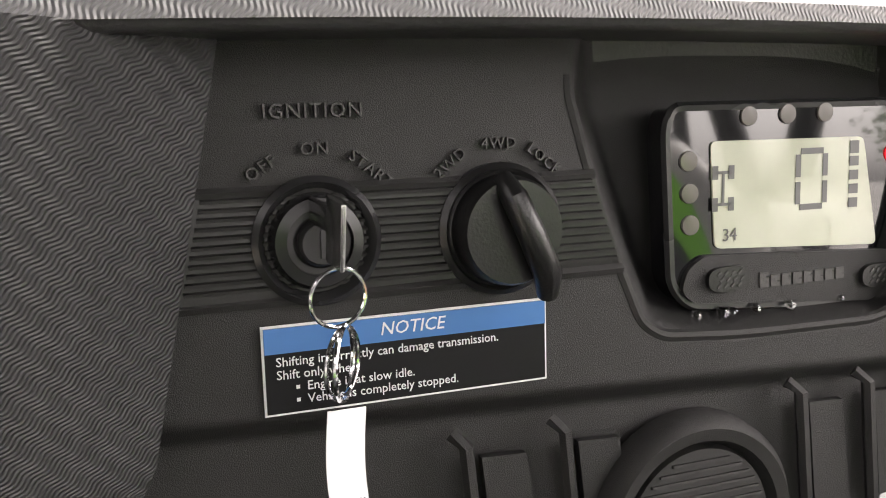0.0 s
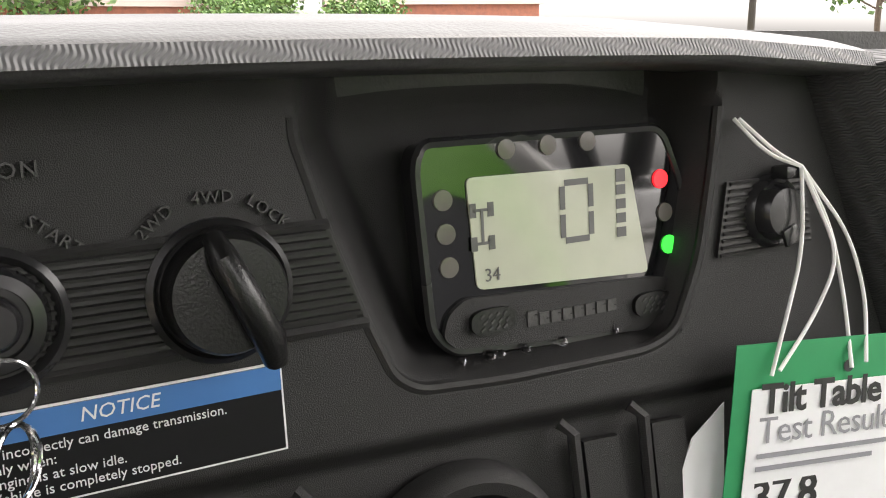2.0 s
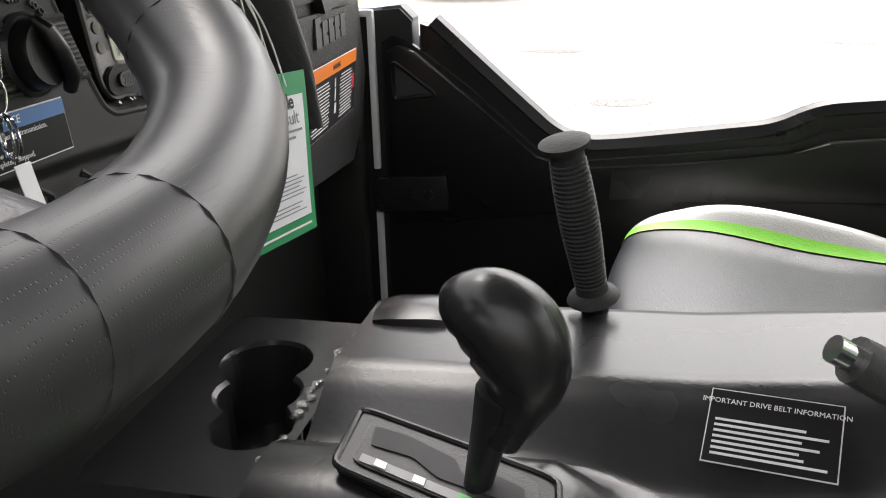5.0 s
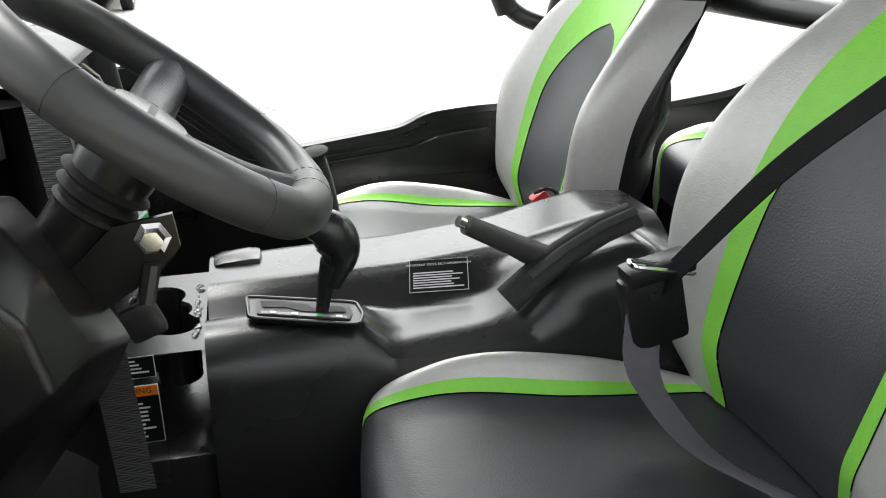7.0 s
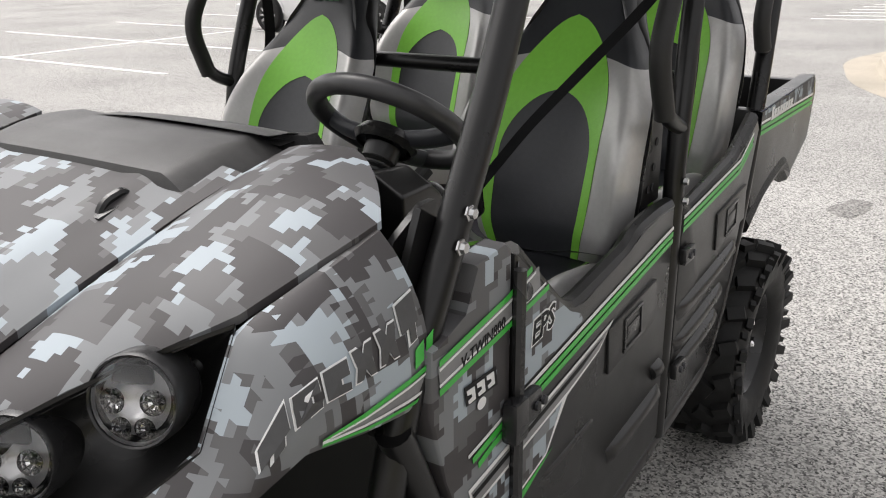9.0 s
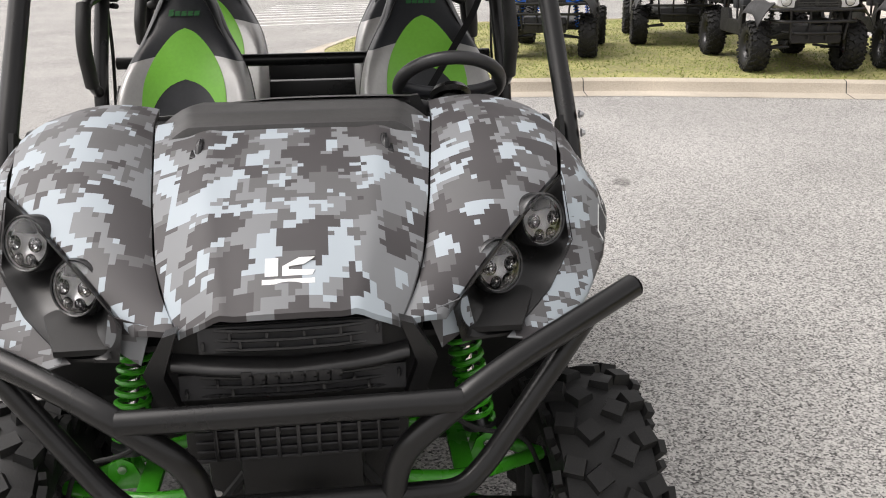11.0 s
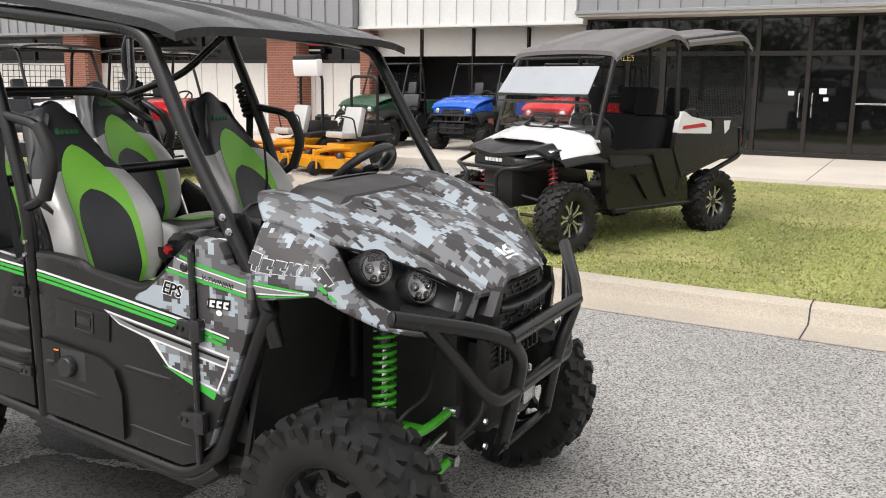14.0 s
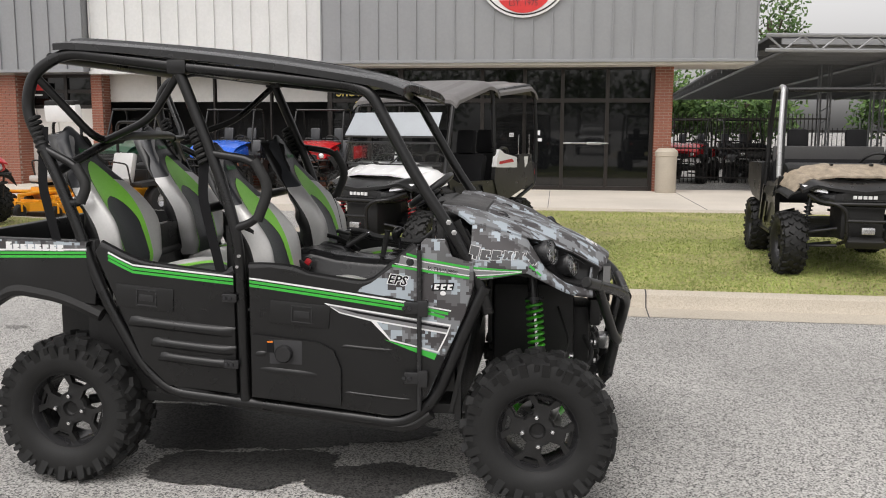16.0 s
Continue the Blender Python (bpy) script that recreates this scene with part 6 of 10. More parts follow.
    plate(b, [(0.584, 0.462), (0.61, 0.483), (0.690, 0.668), (0.652, 0.680), (0.643, 0.652), (0.584, 0.680)], decal(s, YD), 0.0004)
    part("lower_panel", b, "plastic_fine", qp, "plain black lower corner", smooth=False)
    for off, wd, mt in ((0.016, 0.006, "white_decal"), (0.003, 0.012, "green_decal"), (-0.014, 0.012, "green_decal")):
        b = B()
        plate(b, stroke([(0.585, 0.880 + off), (0.64, 0.870 + off), (0.70 + off, 0.858 + off)], wd), decal(s, YD), 0.0008)
        part("stripe", b, mt, qp, smooth=False)
    # double-edged band rising to the door's corner
    for za, zb, wd, mt, lift in ((1.092, 1.044, 0.040, "grey_decal", 0.0004), (1.116, 1.067, 0.010, "green_decal", 0.0012), (1.105, 1.057, 0.004, "white_decal", 0.0012), (1.073, 1.032, 0.004, "white_decal", 0.0012), (1.063, 1.021, 0.010, "green_decal", 0.0012)):
        x0 = 0.358 + (za - 0.982) * 1.2
        printed("stripe", stroke([(x0, za + 0.006), (0.60, lerp(za, zb, 0.36)), (0.795, zb)], wd), mt, lift)
    rt = (-s, 0, 0)

    def put(x, z, tilt, y=YD + 0.003):
        t = radians(tilt)
        return facing((x, s * y, z), (-s * math.cos(t), 0, math.sin(t) * 1), (0, 0, 1))

    for text, x, z, size, tilt, mt, par in (("EPS", 0.476, 1.004, 0.058, 6, "white_decal", fd), ("EPS", 0.476, 1.004, 0.058, 6, "black_decal", fd), ("V-TWIN800", 0.675, 1.052, 0.026, 8, "black_decal", qp)):
        tl = tilt if s > 0 else -tilt
        words("lettering", text, size, mt, par, put(x, z, tl, YD + (0.0030 if mt == "white_decal" else 0.0036)), "slanted decal lettering", shear=0.25, bold=0.0045 if mt == "white_decal" else 0.0012 if text == "EPS" else 0.0)
    fx, fz = 0.676, 0.978
    b = B()
    plate(b, [(fx - 0.046, fz - 0.016), (fx + 0.048, fz - 0.012), (fx + 0.054, fz + 0.022), (fx - 0.040, fz + 0.018)], decal(s, YD + 0.001), 0.0008)
    part("badge", b, "black_decal", qp, "dark badge with pale marks")
    for k in range(3):
        x0 = fx - 0.036 + 0.029 * k
        b = B()
        plate(b, [(x0, fz - 0.010), (x0 + 0.020, fz - 0.010), (x0 + 0.022, fz - 0.004), (x0 + 0.010, fz - 0.002), (x0 + 0.012, fz + 0.004), (x0 + 0.024, fz + 0.006), (x0 + 0.026, fz + 0.014), (x0 + 0.004, fz + 0.013)], decal(s, YD + 0.002), 0.0008)
        part("badge_mark", b, "white_decal", qp, smooth=False)
    b = B()
    plate(b, [(fx + 0.004 + 0.013 * math.cos(k * 0.5236), fz - 0.026 + 0.010 * math.sin(k * 0.5236)) for k in range(12)], decal(s, YD + 0.002), 0.0008)
    part("badge_mark", b, "white_decal", qp, smooth=False)
    b = B()
    turned(b, [(0, 0.004), (0.012, 0.006), (0.016, 0.002), (0.018, 0)], facing((0.535, s * (YD + 0.002), 1.085), rt, (0, 0, 1)), 16)
    part("door_plug", b, "plastic_gloss", fd)
    # cargo band
    b = B()
    plate(b, [(-0.97, 1.14), (-1.70, 1.155), (-1.70, 1.09), (-0.965, 1.10)], decal(s, 0.735), 0.0006)
    part("camo_field", b, "camo_side", cg, smooth=False)
    mark("maker_mark", 8, 0.055, "white_decal", cg, put(-1.22, 1.118, 0, 0.739), "white maker mark on the cargo side", cap=0.75)
    # sill and studs
    b = B()
    tube(b, rounded([(-0.66, s * 0.70, 0.47), (-0.2, s * 0.70, 0.40), (0.52, s * 0.70, 0.33), (0.62, s * 0.70, 0.40)], 0.05), 0.035, 8)
    part("sill", b, "plastic", car)
    for k in range(7):
        b = B()
        x, z = lerp(0.64, 0.80, k / 6), lerp(0.50, 0.88, k / 6)
        turned(b, [(0, 0.005), (0.007, 0.004), (0.009, 0)], facing((x + 0.035, s * 0.7005, z), rt, (0, 0, 1)), 8)
        part("stud", b, "plastic_gloss", car)
# fuel filler on the right front door
b = B()
plate(b, [(-0.184, 0.742), (0.12, 0.715), (0.19, 0.68), (0.222, 0.6), (0.222, 0.43), (-0.184, 0.452)], decal(-1, YD), 0.012)
fl = part("fuel_panel", b, "plastic_fine", car, "raised black panel round the fuel cap")
b = B()
box(b, (-0.03, -(YD + 0.011), 0.665), (0.15, 0.006, 0.11), bevel=0.002)
part("filler_recess", b, "dark_wall", fl)
b = B()
turned(b, [(0, 0.03), (0.034, 0.03), (0.04, 0.022), (0.04, 0)], facing((-0.035, -(YD + 0.012), 0.66), (1, 0, 0), (0, 0, 1)), 20)
part("fuel_cap", b, "plastic_gloss", fl, "black screw fuel cap")
b = B()
box(b, (-0.10, -(YD + 0.016), 0.69), (0.03, 0.003, 0.055))
part("warning_label", b, "black_decal", fl)
b = B()
box(b, (-0.10, -(YD + 0.0176), 0.711), (0.026, 0.002, 0.006))
part("label_heading", b, "orange_decal", fl)
# cargo box floor, tail and wheel arches
b = B()
box(b, (-1.35, 0, 0.92), (0.75, 1.40, 0.04), bevel=0.01)
part("cargo_floor", b, "plastic_fine", car, "black cargo box floor")
for x, z, name in ((-1.72, 1.02, "tailgate"), (-0.965, 1.03, "cargo_front")):
    b = B()
    box(b, (x, 0, z), (0.05, 1.41, 0.24), bevel=0.012)
    part(name, b, "plastic_fine", car)
for s in (-1, 1):
    b = B()
    tube(b, rounded([(-1.48, s * 0.70, 0.84), (-1.35, s * 0.71, 0.92), (-1.1, s * 0.71, 0.88), (-0.92, s * 0.71, 0.80)], 0.1), 0.035, 8)
    part("arch_trim", b, "plastic", car)
    b = B()
    box(b, (-1.77, s * 0.6, 1.03), (0.03, 0.08, 0.14), bevel=0.01)
    part("tail_lamp", b, "red_plastic", car, "red tail lamp")


# ---- seats ----
def seat_point(back, u, v):
    """A point of the seat cover: u across from -1 to 1, v up the back or forwards along the cushion."""
    w = abs(u)
    if back:
        half = curved([(0, 0.215), (0.15, 0.245), (0.45, 0.250), (0.62, 0.222), (0.8, 0.150), (0.95, 0.105), (1.0, 0.07)], v)
        x = curved([(0, -0.125), (0.12, -0.122), (0.5, -0.235), (0.75, -0.332), (0.95, -0.405), (1, -0.43)], v)
        z = lerp(0.905, 1.615, v)
        bol = curved([(0, 0.045), (0.18, 0.112), (0.40, 0.188), (0.56, 0.150), (0.68, 0.085), (0.82, 0.022), (1, 0)], v)
        x += bol * w ** 2.4 - (0.075 + bol * 0.5) * w ** 12 + 0.012 * (1 - w * w)
        return (x, u * half * (1 - 0.05 * w ** 12), z - 0.035 * w * w * (1 if v > 0.3 else v / 0.3))
    half = curved([(0, 0.215), (0.5, 0.235), (0.85, 0.225), (1, 0.19)], v)
    x = curved([(0, -0.13), (0.75, 0.24), (0.88, 0.315), (1.0, 0.325)], v)
    z = curved([(0, 0.900), (0.4, 0.905), (0.75, 0.932), (0.88, 0.915), (1.0, 0.82)], v)
    dome = max(0.0, math.sin(3.14159 * min(1, v * 1.02 + 0.02)))
    z += 0.062 * dome * math.exp(-((w - 0.86) / 0.15) ** 2) - (0.09 + 0.03 * dome) * w ** 12
    return (x - 0.03 * w * w * v, u * half, z)


def seat_zone(kind, zone, sides=(-1, 1)):
    """One panel of the seat cover. Columns follow the seams, so the panels meet along smooth curves."""
    bm = B()
    back = kind == "back"
    nv = 84
    cols = {"centre": (0, 1), "stripe": (1, 2), "side": (2, 3)}[zone if zone != "head" else "side"]

    def seams(v):
        """Seams at a height v, as shares of half the width: centre panel's edge, stripe's edge."""
        if not back:
            b_ = 0.655 + 0.02 * v
            a_ = b_ + 0.055
            if v > 0.80:
                k = (v - 0.80) / 0.20
                b_, a_ = lerp(b_, 0.90, k * k), lerp(a_, 0.97, k * k)
            return b_, a_
        top_c, top_g = 0.53, 0.77
        b_ = 0.47 if v < 0.34 else 0.47 * math.sqrt(max(0, 1 - ((v - 0.34) / (top_c - 0.34)) ** 2)) if v < top_c else 0.0
        if v < 0.5:
            a_ = lerp(0.565, 0.575, v / 0.5)
        else:
            k = (v - 0.5) / (top_g - 0.5)
            a_ = 0.575 * math.sqrt(max(0, 1 - k ** 2.2)) if k < 1 else 0.0
        return b_, max(a_, b_)

    def surf(u, v):
        x, y, z = seat_point(back, u, v)
        return (x + 0.002, y, z) if zone == "stripe" and back else (x, y, z + (0.002 if zone == "stripe" else 0))

    cut = 0.655 if back else 9
    for sgn in sides:
        nu = {"centre": 8, "stripe": 4, "side": 12, "head": 12}[zone]
        grid = []
        for j in range(nv + 1):
            v = j / nv
            b_, a_ = seams(v)
            lim = (0.0, b_, a_, 1.0)
            lo, hi = lim[cols[0]], lim[cols[1]]
            grid.append([bm.verts.new(surf(sgn * lerp(lo, hi, i / nu), v)) for i in range(nu + 1)])
        for j in range(nv):
            if max((grid[j][0].co - grid[j][-1].co).length, (grid[j + 1][0].co - grid[j + 1][-1].co).length) < 0.0005:
                continue
            v = (j + 0.5) / nv
            if back and zone == "side" and v > cut or zone == "head" and v <= cut:
                continue
            for i in range(nu):
                q = (grid[j][i], grid[j][i + 1], grid[j + 1][i + 1], grid[j + 1][i])
                bm.faces.new(q if sgn > 0 else q[::-1])
    bmesh.ops.remove_doubles(bm, verts=bm.verts, dist=0.0004)
    bmesh.ops.dissolve_degenerate(bm, edges=bm.edges, dist=0.0001)
    loose = [v for v in bm.verts if not v.link_faces]
    bmesh.ops.delete(bm, geom=loose, context="VERTS")
    return bm


def seat_shell():
    """The moulded back and underside."""
    bm = B()

    def back(u, v):
        half = along([(0, 0.20), (0.45, 0.222), (0.62, 0.2), (0.8, 0.135), (1.0, 0.06)], v)[0]
        x = along([(0, -0.22), (0.5, -0.30), (1, -0.455)], v)[0]
        e = 2 * u - 1
        return (x + 0.05 * abs(e) ** 4 + 0.006 * math.sin(v * 40), e * half, lerp(0.86, 1.60, v) - 0.03 * e * e)

    patch(bm, back, 16, 30, 0.03, (1, 0, 0))
    for sgn in (-1, 1):
        def skirt(u, v):
            p, q = Vector(seat_point(True, sgn, v)), Vector(back((sgn + 1) / 2, v))
            return tuple(p.lerp(q, u) + Vector((0, sgn * 0.012 * math.sin(3.14 * u), 0)))
        patch(bm, skirt, 6, 30)
    patch(bm, lambda u, v: tuple(Vector(seat_point(True, 2 * u - 1, 1)).lerp(Vector(back(u, 1)), v) + Vector((0, 0, 0.015 * math.sin(3.14 * v)))), 12, 5)
    return bm


def make_seat(m):
    st = new("seat", SEAT["shell"])
    st.parent = car
    st.matrix_basis = m
    tagged(st, "bucket seat in silver, black and lime green vinyl")
    for name, key in (("back_side_panel", "back_side"), ("back_centre_panel", "back_centre"), ("back_green_panel", "back_stripe"), ("headrest_panel", "back_head"), ("cushion_side", "seat_side_l"), ("cushion_side", "seat_side_r"), ("cushion_centre", "seat_centre"), ("cushion_green_stripe", "seat_stripe_l"), ("cushion_green_stripe", "seat_stripe_r"), ("cushion_base", "base")):
        o = new(name, SEAT[key])
        o.parent = st
    mark("model_mark", 5, 0.034, "green_stitch", st, facing((-0.352, 0, 1.505), (0, 1, 0), (-0.5, 0, 1)) @ pose(0, 0, 0.002), "green embroidered model mark", shear=0.2, cap=0.75)
    return st


SEAT = {"shell": solid("shell", seat_shell(), "plastic_fine")}
for kind, zone, mt in (("back", "side", "silver_vinyl"), ("back", "centre", "black_vinyl"), ("back", "stripe", "green_vinyl"), ("back", "head", "black_vinyl"), ("seat", "centre", "black_vinyl")):
    SEAT[f"{kind}_{zone}"] = solid(zone, seat_zone(kind, zone), mt)
for zone, mt in (("side", "silver_vinyl"), ("stripe", "green_vinyl")):
    for key, sgn in (("l", 1), ("r", -1)):
        SEAT[f"seat_{zone}_{key}"] = solid(zone, seat_zone("seat", zone, (sgn,)), mt)
b = B()
box(b, (0.08, 0, 0.79), (0.42, 0.38, 0.20), bevel=0.03)
SEAT["base"] = solid("base", b, "plastic")
for dx, dz in ((0, 0), (-0.77, 0.045)):
    for s in (-1, 1):
        make_seat(pose(dx - (0.034 if s < 0 and dx == 0 else 0.004), s * 0.424, dz - (0.030 if s < 0 and dx == 0 else 0)))
for x in (0.0, -0.77):
    b = B()
    box(b, (x - 0.02, 0, 0.62), (0.5, 1.28, 0.42), bevel=0.03)
    part("seat_base", b, "plastic", car, "black plastic seat base")


# seat belts
def strap(name, pts, w, mt, wide=(1, 0, 0), label=""):
    b = B()
    lo, hi = [], []
    pts = rounded(pts, 0.05)
    for i, p in enumerate(pts):
        d = (pts[min(i + 1, len(pts) - 1)] - pts[max(i - 1, 0)]).normalized()
        side = (Vector(wide) - d * d.dot(Vector(wide))).normalized() * w / 2
        lo.append(b.verts.new(p - side))
        hi.append(b.verts.new(p + side))
    for k in range(len(pts) - 1):
        b.faces.new((lo[k], lo[k + 1], hi[k + 1], hi[k]))
    b.normal_update()
    nrm = next(iter(b.faces)).normal.copy()
    got = bmesh.ops.extrude_face_region(b, geom=b.faces[:])
    bmesh.ops.translate(b, vec=nrm * 0.002, verts=[v for v in got["geom"] if isinstance(v, bmesh.types.BMVert)])
    return part(name, b, mt, car, label)


for s in (-1, 1):
    for dx, dz in ((0, 0), (-0.77, 0.045)):
        if s > 0 and dx == 0:
            strap("shoulder_belt", [(-0.02 + dx, s * 0.31, 1.06 + dz), (-0.08 + dx, s * 0.42, 1.22 + dz), (-0.25 + dx, s * 0.60, 1.46 + dz), (-0.40 + dx, s * 0.69, 1.62 + dz)], 0.024, "webbing", (0, 0.6, -0.7), "black shoulder belt webbing")
        if s > 0 and dx == 0:
            strap("lap_belt", [(-0.01 + dx, s * 0.312, 1.05 + dz), (0.0 + dx, s * 0.32, 0.965 + dz), (-0.01 + dx, s * 0.44, 0.935 + dz), (-0.06 + dx, s * 0.56, 0.945 + dz), (-0.1 + dx, s * 0.65, 0.93 + dz)], 0.045, "webbing_grey" if dx == 0 else "webbing", (1, 0, 0.4), "grey lap belt webbing")
            b = B()
            box(b, (-0.02 + dx, s * 0.305, 1.035 + dz), (0.07, 0.03, 0.085), (0, 12, 0), 0.01)
            box(b, (-0.02 + dx, s * 0.308, 1.083 + dz), (0.078, 0.036, 0.02), (0, 12, 0), 0.006)
            bk = part("belt_buckle", b, "plastic_fine", car, "black belt buckle")
            b = B()
            tube(b, rounded([(0.018, s * 0.314, 1.098), (-0.055, s * 0.314, 1.082), (-0.055, s * 0.330, 1.080), (0.018, s * 0.330, 1.096)], 0.008, 4, True), 0.0028, 8, closed=True)
            part("tongue_rim", b, "chrome", bk, "bright metal tongue in the buckle")
            b = B()
            turned(b, [(0, 0.003), (0.005, 0.003), (0.006, 0)], facing((-0.012, s * 0.321, 1.055), (-1, 0, 0), (0, 0, 1)), 12)
            part("buckle_rivet", b, "plastic_gloss", bk)
        strap("belt_anchor", [(-0.40 + dx, s * 0.69, 1.62 + dz), (-0.42 + dx, s * 0.695, 1.35 + dz), (-0.34 + dx, s * 0.70, 1.0 + dz)], 0.045, "webbing", (1, 0, 0))
        b = B()
        coil(b, (-0.405 + dx, s * 0.685, 1.50 + dz), (-0.455 + dx, s * 0.68, 1.66 + dz), 0.024, 0.010, 7, 10)
        part("belt_sleeve", b, "rubber", car, "ribbed black sleeve on the belt guide")
b = B()
box(b, (-0.098, -0.225, 0.975), (0.075, 0.030, 0.034), (0, 35, 0), 0.007)
pb = part("belt_buckle", b, "plastic_fine", car, "black belt buckle with a red button")
b = B()
box(b, (-0.072, -0.225, 0.995), (0.030, 0.024, 0.030), (0, 35, 0), 0.006)
part("buckle_button", b, "red_plastic", pb, "red release button")
b = B()
tube(b, rounded([(-0.115, -0.215, 0.985), (-0.085, -0.213, 1.020), (-0.055, -0.213, 1.012)], 0.02), 0.0035, 8)
part("buckle_loop", b, "plastic_gloss", pb)

# ---- centre console ----
def console(u, v):
    x = lerp(0.465, -0.16, u)
    lift = along([(-0.16, 0.045), (-0.08, 0.052), (0.05, 0.022), (0.2, 0.008), (0.465, 0.0)], x)[0]
    prof = [(0.0, -0.20, 0.45), (0.12, -0.165, 0.88), (0.22, -0.138, 0.970), (0.30, -0.105, 0.994), (0.50, 0.012, 0.997), (0.55, 0.035, 0.989), (0.68, 0.088, 0.960), (0.75, 0.165, 0.957), (0.80, 0.20, 0.945), (0.88, 0.225, 0.85), (1.0, 0.235, 0.45)]
    y, z = along(prof, v)
    gate = max(0.0, min(1.0, (x - 0.24) / 0.05)) * math.exp(-((y - 0.15) / 0.055) ** 4)
    hump = math.exp(-((x + 0.02) / 0.10) ** 4) * math.exp(-((y - 0.13) / 0.07) ** 4) if z > 0.8 else 0
    return (x, y, z + (lift if z > 0.8 else 0) + 0.042 * gate + 0.05 * hump)


b = B()
patch(b, console, 40, 60)
con = part("console", b, "plastic_gloss", car, "satin black centre console")
# cup holder tray ahead of the console
b = B()
TC = Vector((0.520, 0.028))
CUPS = ((Vector((0.533, -0.018)), 0.035), (Vector((0.506, 0.072)), 0.029), (Vector((0.520, 0.028)), 0.0305))
rims = [[], [], [], []]
for k in range(64):
    a = 6.28319 * k / 64
    d = Vector((math.cos(a), math.sin(a)))
    reach = 0.0
    for c, r in CUPS:
        w = TC - c
        q = d.dot(w) ** 2 - w.length_squared + r * r
        if q > 0:
            reach = max(reach, -d.dot(w) + math.sqrt(q))
    edge = min((0.072 if d.x > 0 else 0.052) / max(1e-6, abs(d.x)), 0.125 / max(1e-6, abs(d.y)))
    for rim, (dist, z) in zip(rims, ((edge, 0.974), (reach + 0.003, 0.974), (reach, 0.971), (reach * 0.94, 0.90))):
        rim.append(b.verts.new((TC.x + d.x * dist, TC.y + d.y * dist, z)))
for p, q in zip(rims, rims[1:]):
    for k in range(64):
        b.faces.new((p[k], p[(k + 1) % 64], q[(k + 1) % 64], q[k]))
b.faces.new(rims[3])
box(b, (0.53, 0.03, 0.66), (0.14, 0.36, 0.42), bevel=0.02)
tray = part("cup_tray", b, "plastic_gloss", car, "black cup holder tray with water drops")
rng = random.Random(3)
for k in range(26):
    b = B()
    r = 0.0018 + 0.0026 * rng.random()
    turned(b, [(r, 0), (r * 0.85, r * 0.35), (0, r * 0.55)], pose(0.475 + 0.006 * rng.random(), -0.055 + 0.17 * rng.random(), 0.9752), 8)
    part("water_drop", b, "lens", tray)
b = B()
box(b, (0.424, -0.080, 0.966), (0.072, 0.058, 0.080), (0, 4, 0), 0.018)
part("console_block", b, "plastic_gloss", car)
# shift gate and lever
GATE = (Vector((0.415, 0.099, 1.012)), Vector((0.414, 0.158, 1.010)), Vector((0.288, 0.152, 1.012)), Vector((0.292, 0.211, 1.010)))


def on_gate(a, b_, c=0.0):
    """A point of the sloping gate plate: a runs backwards, b_ towards the driver."""
    return GATE[0].lerp(GATE[2], a).lerp(GATE[1].lerp(GATE[3], a), b_) + Vector((0, 0.1 * c, c))


def gate_ring(pts, r=0.05):
    return [tuple(on_gate(p.x, p.y)) for p in rounded([(a, q, 0) for a, q in pts], r, 4, True)]


b = B()
plate(b, rounded2([(0, 0), (1, 0), (1.05, 0.55), (1, 1), (0, 1)], 0.10), lambda a, q, c: on_gate(a, q, c - 0.006), 0.006)
gate = part("shift_gate", b, "plastic_fine", car, "black shift gate with a stepped slot")
b = B()
tube(b, gate_ring([(0, 0), (1, 0), (1.05, 0.55), (1, 1), (0, 1)], 0.10), 0.0024, 8, closed=True)
part("gate_rim", b, "plastic_gloss", gate, "raised rim of the gate")
b = B()
plate(b, rounded2([(0.08, 0.14), (0.92, 0.14), (0.96, 0.5), (0.92, 0.86), (0.08, 0.86)], 0.08), lambda a, q, c: on_gate(a, q, c + 0.0004), 0.0012)
part("gate_plate", b, "plastic_grey", gate, "dark grey inner plate")
b = B()
plate(b, rounded2([(0.12, 0.26), (0.30, 0.22), (0.55, 0.30), (0.60, 0.46), (0.68, 0.46), (0.70, 0.30), (0.88, 0.34), (0.90, 0.56), (0.70, 0.62), (0.50, 0.64), (0.36, 0.50), (0.14, 0.56)], 0.03), lambda a, q, c: on_gate(a, q, c + 0.0020), 0.0008)
part("gate_slot", b, "dark_wall", gate, "stepped black slot")
b = B()
plate(b, [(0.12, 0.72), (0.90, 0.72), (0.90, 0.84), (0.12, 0.84)], lambda a, q, c: on_gate(a, q, c + 0.0020), 0.0006)
lb = part("gate_label", b, "grey_decal", gate, "pale gear position label", smooth=False)
for a0, mt in ((0.20, "white_decal"), (0.40, "white_decal"), (0.62, "green_decal"), (0.80, "white_decal")):
    b = B()
    plate(b, [(a0, 0.73), (a0 + 0.06, 0.73), (a0 + 0.06, 0.83), (a0, 0.83)], lambda a, q, c: on_gate(a, q, c + 0.0029), 0.0005)
    part("gate_mark", b, mt, lb, smooth=False)
b = B()
tube(b, [(0.332, 0.165, 1.0), (0.322, 0.168, 1.05), (0.315, 0.172, 1.075)], 0.008, 10, radii=[0.007, 0.010, 0.014])
lever = part("shift_lever", b, "dark_steel", car)
b = B()
